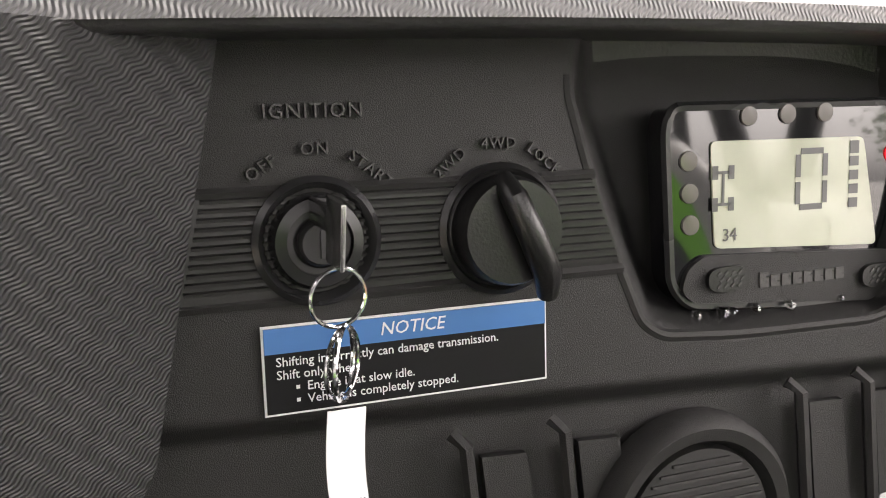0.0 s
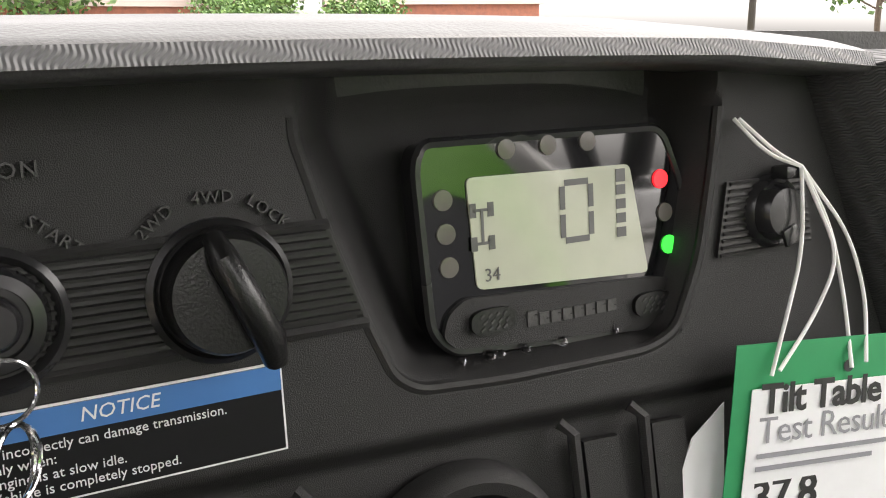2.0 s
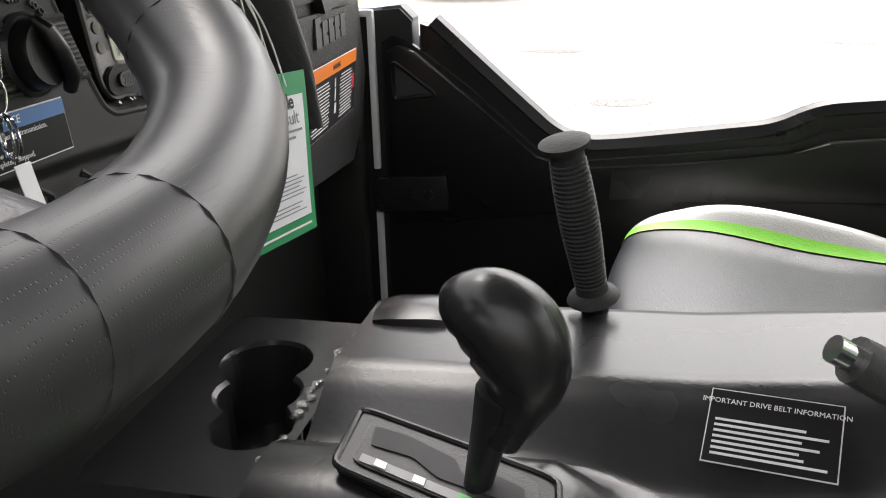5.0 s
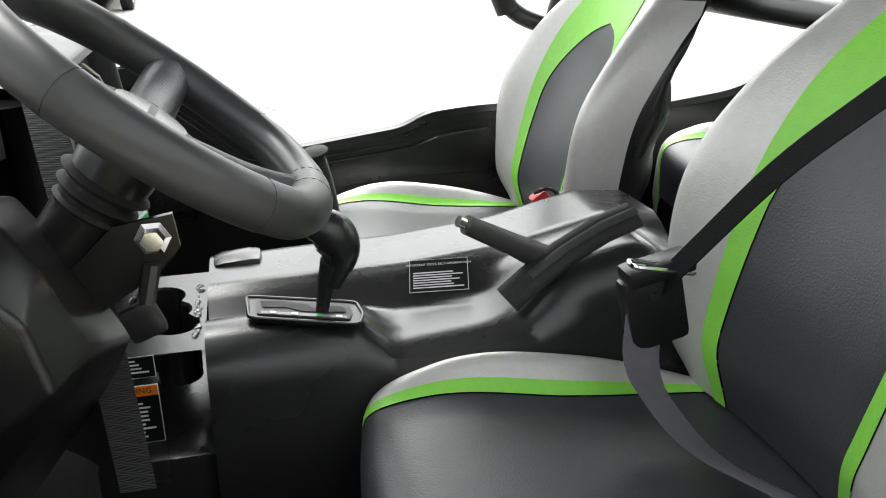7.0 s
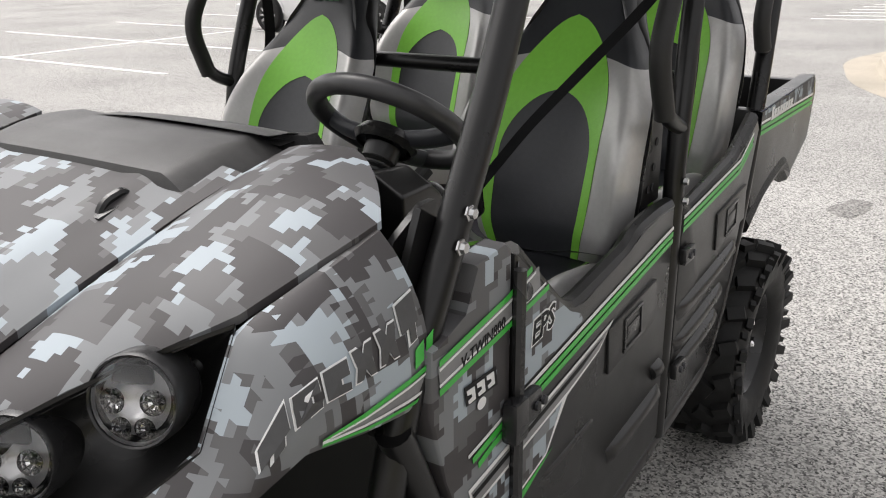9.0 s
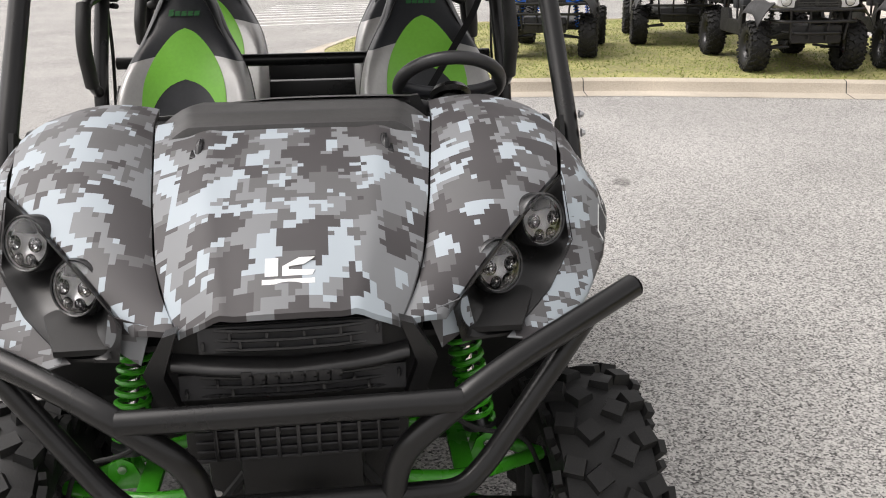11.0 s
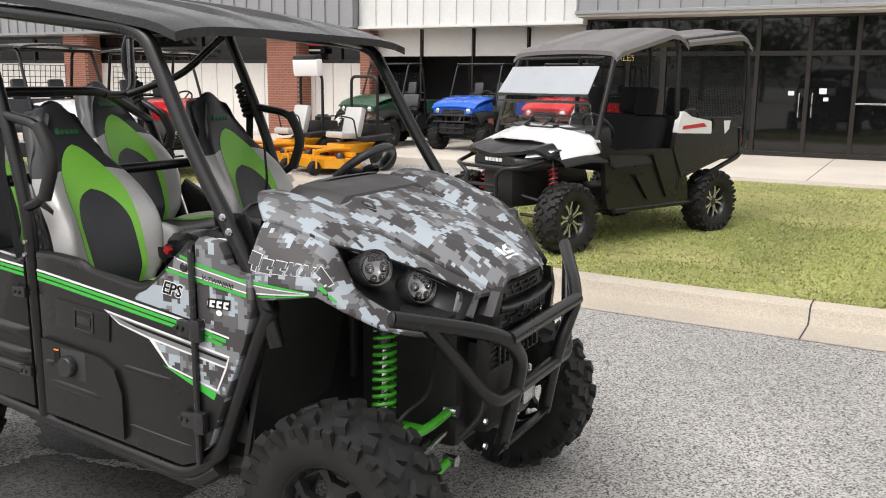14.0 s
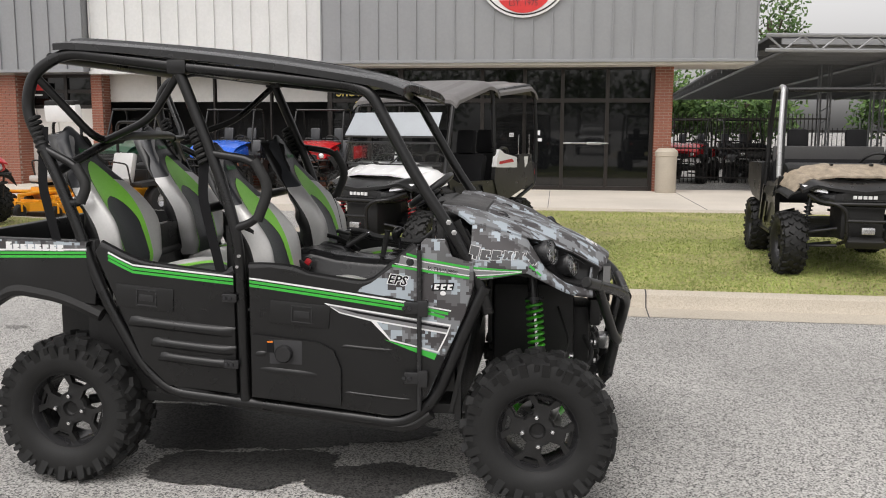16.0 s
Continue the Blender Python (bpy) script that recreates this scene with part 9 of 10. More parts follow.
        for x0, z0, lean in ((f - 0.84, 0.70, 0.26), (f - 1.10, 0.88, 0.30)):
            b = B()
            plate(b, rounded2([(x0, z0), (x0 - 0.05, z0 + 0.01), (x0 - 0.05 - lean, 0.46), (x0 - lean * 0.9, 0.44)], 0.012), lambda a, z, c: (a, s * (0.7385 + c - 0.08 * abs(z - 0.75)), z), 0.020)
            part("door_crease", b, "plastic_fine", dr)
        b = B()
        plate(b, rounded2([(f - 0.46, 0.90), (f - 1.02, 0.88), (f - 1.12, 0.80), (f - 0.52, 0.78)], 0.03), lambda a, z, c: (a, s * (0.7385 + c - 0.08 * abs(z - 0.75)), z), 0.012)
        part("door_panel", b, "plastic", dr)
        for z in (0.82, 0.56):
            b = B()
            box(b, (f - 0.50, s * 0.742, z), (0.06, 0.02, 0.045), bevel=0.006)
            part("door_hinge", b, "cage", dr)
        b = B()
        rod(b, (f - 0.62, s * 0.69, 0.36), (x1 - 0.15, s * 0.69, 0.36), 0.028, 10)
        part("nerf_bar", b, "cage", v)
        # bed side
        b = B()
        plate(b, rounded2([(rear + 0.33, 1.08), (rear - 0.26, 1.06), (rear - 0.30, 1.22), (back + 0.12, 1.22), (back + 0.05, 0.84), (back + 0.30, 0.80), (rear - 0.10, 0.70), (rear + 0.20, 0.62), (rear + 0.36, 0.92)], 0.025) if four else [(rear - 0.02, 1.13), (back - 0.05, 1.10), (back - 0.02, 0.84), (back + 0.35, 0.70), (rear - 0.04, 0.66), (rear - 0.0, 0.9)], lambda a, z, c: (a, s * (0.735 - c), z), 0.05)
        bed = part("bed_side", b, "plastic_fine", v, "black bed side panel")
        if flash:
            b = B()
            plate(b, rounded2([(rear + 0.30, 1.20), (rear + 0.24, 1.30), (rear + 0.10, 1.24), (rear - 0.24, 1.19), (rear - 0.25, 1.06), (rear + 0.33, 1.08)], 0.02), lambda a, z, c: (a, s * (0.741 - c), z), 0.06)
            pf = part("bed_flash", b, "white_paint", v, "white panel with a red flash")
            b = B()
            plate(b, [(rear + 0.25, 1.115), (rear + 0.24, 1.15), (rear - 0.10, 1.175), (rear - 0.16, 1.135)], lambda a, z, c: (a, s * (0.742 + c), z), 0.002)
            part("flash_stripe", b, "red_paint", pf, smooth=False)
            b = B()
            plate(b, [(back + 0.24, 1.19), (back + 0.36, 1.19), (back + 0.33, 1.05), (back + 0.26, 1.10)], lambda a, z, c: (a, s * (0.736 + c), z), 0.003)
            part("flash_stripe", b, "white_decal", bed, smooth=False)
        b = B()
        box(b, (back - 0.06, s * 0.64, 0.98), (0.03, 0.10, 0.08), bevel=0.008)
        part("tail_lamp", b, "red_plastic", v)
    b = B()
    box(b, ((rear + back) / 2, 0, 0.80), (rear - back, 1.36, 0.05), bevel=0.01)
    part("bed_floor", b, "plastic", v)
    b = B()
    box(b, (back - 0.03, 0, 0.96), (0.05, 1.40, 0.30), bevel=0.02)
    part("tailgate", b, "plastic_fine", v)
    b = B()
    loft(b, [section(f - 0.10, 0.46, 0.74, 0.97, 0.5), section(f + 0.10, 0.44, 0.73, 0.95, 0.5), section(f + 0.24, 0.36, 0.74, 0.91, 0.5), section(f + 0.31, 0.29, 0.76, 0.895, 0.5)])
    gr = part("grille", b, "plastic_gloss", v, "black slatted grille")
    for k in range(4):
        b = B()
        box(b, (f + 0.315, 0, 0.745 + 0.022 * k), (0.014, 0.44, 0.008), bevel=0.003)
        part("grille_bar", b, "plastic", gr)
    for k in range(5):
        b = B()
        box(b, (f + 0.318, -0.096 + 0.048 * k, 0.848), (0.012, 0.036, 0.034), bevel=0.002)
        part("maker_mark", b, "white_decal", gr, "white nameplate block")
    for s in (-1, 1):
        b = B()
        tube(b, rounded([(f + 0.16, s * 0.50, 0.86), (f + 0.40, s * 0.43, 0.80), (f + 0.47, s * 0.30, 0.79), (f + 0.47, s * 0.2, 0.72), (f + 0.43, s * 0.18, 0.42), (f + 0.2, s * 0.2, 0.36)], 0.06), 0.020, 10)
        part("guard_tube", b, "cage", v, "black tube of the brush guard")
    for z, w_ in ((0.79, 0.30), (0.62, 0.2)):
        b = B()
        rod(b, (f + 0.46, -w_, z), (f + 0.46, w_, z), 0.019, 10)
        part("guard_bar", b, "cage", v)
    b = B()
    box(b, (f + 0.40, 0, 0.40), (0.10, 0.36, 0.09), (0, 30, 0), 0.02)
    part("skid_plate", b, "plastic", v)
    b = B()
    box(b, (f + 0.40, 0.02, 0.52), (0.07, 0.13, 0.07), bevel=0.015)
    part("winch_fairlead", b, "steel", v, "bright steel winch fairlead")
    # cab
    b = B()
    box(b, (f - 0.50, 0, 1.04), (0.26, 1.28, 0.22), (0, 14, 0), 0.06)
    part("dashboard", b, "plastic", v)
    hand_wheel(v, f - 0.72, 0.36, 1.14)
    bench(v, f - 1.32, 1.24, 0.74, "webbing", 0.50)
    if four:
        bench(v, rear - 0.05, 1.2, 0.78, "webbing", 0.46, 2)
    top = 2.02 if roofed else 1.98
    apex = f - 0.98
    for s in (-1, 1):
        if roofed:
            b = B()
            tube(b, rounded([(f - 0.34, s * 0.69, 1.05), (f - 0.40, s * 0.68, 1.28), (f - 0.60, s * 0.64, 1.82), (f - 0.72, s * 0.64, 1.87), (rear + 0.34, s * 0.64, 2.06), (rear + 0.26, s * 0.65, 1.93), (rear + 0.28, s * 0.68, 1.4), (rear + 0.22, s * 0.70, 0.5)], 0.12), 0.026, 12)
            part("cage_tube", b, "cage", v, "black steel cab tube")
            b = B()
            tube(b, rounded([(rear + 0.24, s * 0.64, 1.98), (rear - 0.80, s * 0.64, 2.10), (rear - 0.93, s * 0.65, 1.96), (rear - 0.96, s * 0.67, 1.5), (rear - 0.93, s * 0.68, 0.82), (rear - 0.1, s * 0.66, 0.56)], 0.14), 0.026, 12)
            part("cage_tube", b, "cage", v)
            b = B()
            tube(b, rounded([(rear + 0.3, s * 0.70, 0.9), (rear + 0.2, s * 0.72, 1.32), (rear - 0.02, s * 0.72, 1.30), (rear - 0.06, s * 0.72, 0.95)], 0.08), 0.016, 8)
            part("grab_loop", b, "cage", v)
            # side nets of thin webbing
            for x0, x1, za, zb in ((rear - 0.90, rear + 0.20, 1.24, 1.96),):
                b = B()
                n = 40
                for k in range(n + 1):
                    t = k / n
                    rod(b, (lerp(x0, x1, t), s * 0.665, za), (lerp(x0, x1, t), s * 0.635, zb), 0.0028, 3)
                    rod(b, (x0, s * lerp(0.665, 0.635, t), lerp(za, zb, t)), (x1, s * lerp(0.665, 0.635, t), lerp(za, zb, t)), 0.0022, 3)
                part("side_net", b, "webbing", v, "black webbing net")
        else:
            b = B()
            tube(b, rounded([(f - 0.44, s * 0.68, 1.0), (f - 0.52, s * 0.67, 1.5), (f - 0.66, s * 0.64, top), (rear + 0.12, s * 0.64, top + 0.01), (rear + 0.0, s * 0.66, 1.5), (rear + 0.02, s * 0.69, 0.6)], 0.10), 0.027, 12)
            part("cage_tube", b, "cage", v)
            b = B()
            tube(b, rounded([(f - 0.43, s * 0.705, 1.0), (f - 0.51, s * 0.70, 1.5), (f - 0.65, s * 0.665, top + 0.012), (f - 0.80, s * 0.66, top + 0.02)], 0.10), 0.028, 12)
            part("front_post", b, "silver_paint", v, "bare silver front post")
    for x, z in ((f - 0.62, 1.83), (rear + 0.28, 2.0)) if roofed else ((f - 0.62, top - 0.02), (rear + 0.12, top + 0.01)):
        b = B()
        rod(b, (x, -0.62, z), (x, 0.62, z), 0.024, 10)
        part("cross_tube", b, "cage", v)
    if roofed:
        def canopy(line, w_):
            def g(u, q):
                e = abs(2 * q - 1)
                x, z = along(line, u)
                rib = 0.020 if 0.25 < e < 0.6 and 0.08 < u < 0.8 else 0.0
                return (x, (2 * q - 1) * w_, z + 0.035 * (1 - e ** 3) + rib - 0.05 * max(0, e - 0.92) * 12)
            return g
        b = B()
        patch(b, canopy([(0, f - 0.56, 1.845), (0.10, f - 0.64, 1.90), (0.85, rear + 0.42, 2.085), (0.93, rear + 0.26, 2.075), (1.0, rear + 0.16, 1.98)], 0.70), 20, 40, 0.04)
        part("front_roof", b, "roof_shell", v, "grey-brown moulded roof panel")
        b = B()
        patch(b, canopy([(0, rear + 0.14, 2.02), (0.85, rear - 0.74, 2.11), (0.93, rear - 0.86, 2.10), (1.0, rear - 0.97, 2.00)], 0.69), 20, 40, 0.04)
        part("rear_roof", b, "roof_shell", v, "grey-brown moulded rear roof panel")
        # windscreen in two panes
        def screen(u0, u1):
            line = [(0.0, f - 0.34, 1.13), (0.35, f - 0.30, 1.40), (0.42, f - 0.27, 1.46), (0.90, f - 0.45, 1.72), (1.0, f - 0.54, 1.82)]
            def g(u, q):
                px, pz = along(line, lerp(u0, u1, u))
                y = (2 * q - 1) * lerp(0.64, 0.58, lerp(u0, u1, u))
                return (px + 0.05 * (1 - (2 * q - 1) ** 2), y, pz)
            return g
        # the upper pane is opaque: its pale colour stands for glare on glass
        for u0, u1 in ((0.02, 0.32), (0.42, 0.90)):
            b = B()
            patch(b, screen(u0, u1), 4, 12, 0.006, (-0.8, 0, -0.5))
            part("windscreen", b, "screen_pane" if u0 < 0.1 else "screen_glare", v, "clear plastic windscreen pane" if u0 < 0.1 else "windscreen pane with sun glare as a pale opaque colour").visible_shadow = False
        b = B()
        for u in (0.01, 0.33, 0.41, 0.98):
            g = screen(u, u)
            tube(b, [g(0, k / 8) for k in range(9)], 0.013, 6)
        part("windscreen_frame", b, "cage", v)
        b = B()
        tube(b, rounded([(f - 0.36, -0.05, 1.14), (f - 0.46, 0.05, 1.25), (f - 0.50, 0.30, 1.24)], 0.05), 0.012, 6)
        tube(b, rounded([(f - 0.36, -0.3, 1.14), (f - 0.46, -0.25, 1.25), (f - 0.50, 0.0, 1.24)], 0.05), 0.012, 6)
        part("wiper", b, "plastic", v)
    else:
        b = B()
        box(b, (rear + 0.02, 0, 1.18), (0.05, 1.24, 0.30), bevel=0.02)
        part("cab_back", b, "plastic_grey", v)
    return v


M["roof_shell"] = mat("roof_shell", (0.15, 0.142, 0.14), 0.36, var=0.15, vscale=3)
M["screen_pane"] = glass("screen_pane", (0.96, 0.97, 0.98), 0.04, 1.3)
# glare on the upper windscreen, painted as a pale base colour
M["screen_glare"] = mat("screen_glare", (0.36, 0.385, 0.41), 0.12, var=0.05, coat=0.5)
M["body_grey"] = mat("body_grey", (0.13, 0.13, 0.135), 0.4)


def standing(x, y, z, heading):
    return pose(x, y, z, 0, 0, heading)


sport_utility(standing(-0.391, 6.048, 0.115, -113), "white side-by-side with black fenders and a hard roof on the grass", "display vehicles", "white_paint", True, True)
sport_utility(standing(4.32, 6.1, 0.135, -93.5), "tan leaf camouflage side-by-side without a roof on the grass", "display vehicles", "camo_leaf", False, False, flash=False, alloy="black", shock="dark_steel")


def work_utility(m, label, paint, roof=False, four=False, cargo=True, shock="dark_steel", style="black"):
    """A boxy work side-by-side with a tube cab and a cargo bed."""
    v = thing("side_by_side", label, "utility vehicle", "display vehicles", m=m)
    wb = 2.0 if not four else 2.3
    f = wb / 2
    running_gear(v, wb, 0.60, 0.32, 0.24, 0.16, style, shock)
    b = B()
    box(b, (-0.05, 0, 0.44), (wb - 0.4, 1.14, 0.12), bevel=0.02)
    part("floor_pan", b, "plastic", v)

    def lid(u, w_):
        e = 2 * w_ - 1
        return (lerp(f - 0.42, f + 0.42, u) + 0.04 * (1 - e * e) * u, e * lerp(0.62, 0.54, u), lerp(1.17, 1.0, u ** 1.8) + 0.05 * (1 - abs(e) ** 3) - 0.05 * max(0, u - 0.85) / 0.15)

    b = B()
    patch(b, lid, 12, 16, 0.02)
    part("hood", b, paint, v, "glossy painted hood")
    b = B()
    loft(b, [section(f - 0.40, 0.58, 0.80, 1.14, 0.35), section(f + 0.26, 0.56, 0.80, 1.0, 0.35), section(f + 0.41, 0.50, 0.82, 0.97, 0.4)])
    part("nose", b, paint, v)
    for s in (-1, 1):
        b = B()
        patch(b, lambda u, w_: (lerp(f - 0.45, f + 0.40, u), s * lerp(0.52, 0.71, w_), 0.88 + 0.03 * math.sin(3.14 * u) - 0.16 * w_ * w_ - 0.12 * max(0, abs(u - 0.5) - 0.25) * w_ * 4), 10, 5, 0.02)
        part("fender", b, "plastic", v)
        round_lamp(v, (f + 0.41, s * 0.39, 0.90), (1, s * 0.12, 0), 0.058)
        b = B()
        plate(b, [(f - 0.40, 0.80), (f - 0.42, 0.42), (-0.42, 0.42), (-0.42, 0.72), (-0.1, 0.74), (0.0, 0.60), (f - 0.60, 0.60), (f - 0.52, 0.8)], lambda a, z, c: (a, s * (0.66 - c), z), 0.05)
        part("side_panel", b, "plastic", v)
        b = B()
        z = 1.93
        tube(b, rounded([(f - 0.46, s * 0.61, 0.95), (f - 0.60, s * 0.60, 1.35), (f - 0.82, s * 0.58, z), (-0.35, s * 0.58, z + 0.01), (-0.46, s * 0.59, 1.3), (-0.46, s * 0.60, 0.6)], 0.10), 0.024, 10)
        part("cab_tube", b, "cage", v, "black steel cab tube")
        b = B()
        tube(b, rounded([(0.3, s * 0.64, 0.62), (0.25, s * 0.64, 0.94), (-0.12, s * 0.64, 0.94), (-0.18, s * 0.64, 0.62)], 0.08), 0.016, 8)
        part("hip_bar", b, "cage", v)
    b = B()
    loft(b, [section(f + 0.38, 0.30, 0.76, 0.93, 0.3), section(f + 0.435, 0.28, 0.77, 0.92, 0.3)])
    gr = part("grille", b, "plastic_gloss", v)
    for k in range(4):
        b = B()
        box(b, (f + 0.438, 0, 0.79 + 0.03 * k), (0.012, 0.5, 0.010), bevel=0.003)
        part("grille_bar", b, "plastic_grey", gr)
    for z, w_ in ((0.80, 0.58), (0.66, 0.5), (0.52, 0.34)):
        b = B()
        tube(b, rounded([(f + 0.30, -w_ - 0.02, z), (f + 0.52, -w_ + 0.06, z), (f + 0.54, 0, z), (f + 0.52, w_ - 0.06, z), (f + 0.30, w_ + 0.02, z)], 0.08), 0.019, 8)
        part("guard_tube", b, "cage", v, "black tube of the brush guard")
    for y in (-0.36, -0.12, 0.12, 0.36):
        b = B()
        rod(b, (f + 0.53, y, 0.80), (f + 0.50, y * 0.9, 0.44), 0.015, 8)
        part("guard_upright", b, "cage", v)
    b = B()
    box(b, (f + 0.44, 0, 0.50), (0.08, 0.62, 0.22), bevel=0.03)
    part("bumper", b, "plastic", v)
    b = B()
    for x, z in ((f - 0.80, 1.93), (-0.36, 1.94), (-0.46, 1.25)):
        rod(b, (x, -0.58, z), (x, 0.58, z), 0.022, 8)
    part("cross_tube", b, "cage", v)
    # screen of wires behind the cab
    b = B()
    for k in range(13):
        y = lerp(-0.5, 0.5, k / 12)
        rod(b, (-0.46, y, 1.28), (-0.43, y, 1.72), 0.005, 4)
    for k in range(6):
        rod(b, (-0.445, -0.5, 1.28 + 0.088 * k), (-0.445, 0.5, 1.28 + 0.088 * k), 0.006, 4)
    part("cab_screen", b, "cage", v, "black wire screen behind the seat")
    b = B()
    box(b, (f - 0.48, 0, 1.10), (0.22, 1.16, 0.22), (0, 12, 0), 0.05)
    part("dashboard", b, "plastic", v)
    hand_wheel(v, f - 0.68, 0.32, 1.20)
    bench(v, -0.22, 1.12, 0.80, "black_vinyl", 0.42, 2)
    if cargo:
        for s in (-1, 1):
            b = B()
            box(b, (-1.06, s * 0.63, 0.92), (1.10, 0.04, 0.30), bevel=0.012)
            part("bed_side", b, paint if paint != "white_paint" else "plastic_fine", v)
        for x in (-0.53, -1.60):
            b = B()
            box(b, (x, 0, 0.92), (0.04, 1.24, 0.30), bevel=0.012)
            part("bed_end", b, "plastic_fine", v)
        b = B()
        box(b, (-1.06, 0, 0.78), (1.08, 1.22, 0.04), bevel=0.01)
        part("bed_floor", b, "plastic", v)
    if roof:
        b = B()
        patch(b, lambda u, w_: (lerp(f - 0.62, -0.55, u), lerp(-0.64, 0.64, w_), 1.965 + 0.05 * math.sin(3.14 * w_) ** 0.5 + 0.02 * math.sin(3.14 * u)), 8, 14, 0.03)
        part("roof", b, "plastic_gloss", v, "black moulded roof")
    return v


for x, y, z, h, label, paint, kw in (
    (-8.75, 15.6, 0.14, -96, "dark green work side-by-side parked on the walk", "forest_paint", {}),
    (-6.55, 16.0, 0.14, -92, "blue work side-by-side parked on the walk", "blue_paint", {}),
    (-4.4, 16.1, 0.14, -92, "dark red work side-by-side parked in the shade", "red_paint", {}),
    (-8.85, 8.1, 0.14, -14, "red side-by-side with a black roof on the grass island", "red_paint", {"roof": True, "style": "alloy"}),
    (-9.0, 6.2, 0.14, -8, "white side-by-side with a black roof on the grass island", "white_paint", {"roof": True}),
    (-11.2, 3.6, 0.14, -20, "blue sport side-by-side with blue springs on the grass island", "blue_paint", {"shock": "blue_paint", "style": "alloy", "cargo": False}),
    (-12.6, 6.0, 0.14, -14, "black side-by-side at the back of the grass island", "plastic_fine", {"roof": True}),
    (5.3, 24.3, 0.0, -110, "dark side-by-side with red details behind the iron fence", "red_paint", {}),
    (6.9, 24.8, 0.0, -80, "black side-by-side behind the iron fence", "plastic_fine", {}),
):
    work_utility(standing(x, y, z, h), label, paint, **kw)


def mower(m, label, tall):
    """A ride-on mower with a wide cutting deck, roll hoop and lap levers."""
    v = thing("zero_turn_mower", label, "mower", "yellow mowers", m=m)
    for s in (-1, 1):
        b = B()
        turned(b, [(0.12, -0.11), (0.20, -0.12), (0.262, -0.10), (0.28, -0.05), (0.28, 0.05), (0.262, 0.10), (0.20, 0.12), (0.12, 0.11)], pose(-0.55, s * 0.50, 0.28, 90, 0, 0), 28)
        w = part("rear_wheel", b, "rubber", v, "black turf tyre")
        b = B()
        turned(b, [(0.125, -0.08), (0.06, -0.03), (0, -0.03), (0, 0.03), (0.06, 0.03), (0.125, 0.08)], pose(-0.55, s * 0.50, 0.28, 90, 0, 0), 20)
        part("wheel_disc", b, "alloy", w)
        b = B()
        turned(b, [(0, -0.05), (0.10, -0.055), (0.13, -0.03), (0.13, 0.03), (0.10, 0.055), (0, 0.05)], pose(1.02, s * 0.42, 0.13, 90, 0, 0), 20)
        part("caster_wheel", b, "rubber", v)
        b = B()
        tube(b, rounded([(1.02, s * 0.49, 0.13), (1.02, s * 0.49, 0.31), (1.02, s * 0.35, 0.31), (1.02, s * 0.35, 0.13)], 0.03), 0.018, 6)
        rod(b, (1.02, s * 0.42, 0.31), (1.02, s * 0.42, 0.44), 0.025, 8)
        tube(b, rounded([(1.02, s * 0.42, 0.42), (0.55, s * 0.33, 0.44), (0.1, s * 0.30, 0.42)], 0.1), 0.035, 8)
        part("caster_arm", b, "yellow_paint", v, "yellow front arm and fork")
        b = B()
        box(b, (-0.42, s * 0.46, 0.62), (0.72, 0.26, 0.10), (0, 4, 0), 0.04)
        part("wheel_guard", b, "plastic", v)
        b = B()
        tube(b, rounded([(-0.05, s * 0.36, 0.55), (0.05, s * 0.36, 0.98), (0.15, s * 0.18, 1.02), (0.15, s * 0.04, 1.02)], 0.06), 0.015, 8)
        part("drive_lever", b, "grip", v)
    b = B()
    plate(b, [(0.86, -0.50), (0.90, -0.2), (0.90, 0.2), (0.86, 0.50), (0.60, 0.74), (0.18, 0.72), (0.02, 0.50), (0.02, -0.50), (0.18, -0.72), (0.60, -0.74)], lambda x, y, c: (x, y, 0.12 + c), 0.16)
    part("cutting_deck", b, "yellow_paint", v, "yellow cutting deck")
    b = B()
    box(b, (0.70, 0.0, 0.30), (0.10, 1.2, 0.05), bevel=0.01)
    box(b, (0.20, 0.0, 0.33), (0.10, 1.1, 0.08), bevel=0.01)
    part("deck_rib", b, "yellow_paint", v)
    for y in (-0.46, 0, 0.46):
        b = B()
        turned(b, [(0, 0.10), (0.05, 0.10), (0.09, 0.05), (0.09, 0)], pose(0.46, y, 0.28), 14)
        part("spindle", b, "dark_steel", v)
    b = B()
    box(b, (0.48, 0, 0.45), (0.50, 0.62, 0.04), (0, -6, 0), 0.01)
    part("foot_plate", b, "yellow_paint", v)
    b = B()
    box(b, (-0.35, 0, 0.42), (1.10, 0.52, 0.18), bevel=0.02)
    part("frame", b, "yellow_paint", v)
    b = B()
    box(b, (-0.80, 0, 0.68), (0.42, 0.50, 0.36), bevel=0.05)
    turned(b, [(0.17, 0), (0.17, 0.08), (0.10, 0.13), (0, 0.13)], pose(-0.80, 0, 0.85), 18)
    part("engine", b, "plastic", v)
    b = B()
    box(b, (0.0, 0, 0.66), (0.48, 0.50, 0.12), (0, -4, 0), 0.04)
    part("seat_cushion", b, "silver_vinyl", v, "grey and black mower seat")
    b = B()
    box(b, (-0.26, 0, 0.92), (0.13, 0.48, 0.52), (0, -14, 0), 0.05)
    part("seat_back", b, "silver_vinyl", v)
    b = B()
    box(b, (-0.34, 0, 1.1), (0.06, 0.30, 0.16), (0, -14, 0), 0.03)
    part("seat_pad", b, "black_vinyl", v)
    b = B()
    tube(b, rounded([(-0.52, -0.38, 0.5), (-0.52, -0.38, tall), (-0.52, 0.38, tall), (-0.52, 0.38, 0.5)], 0.14), 0.030, 10)
    part("roll_hoop", b, "cage", v, "black roll hoop")
    return v


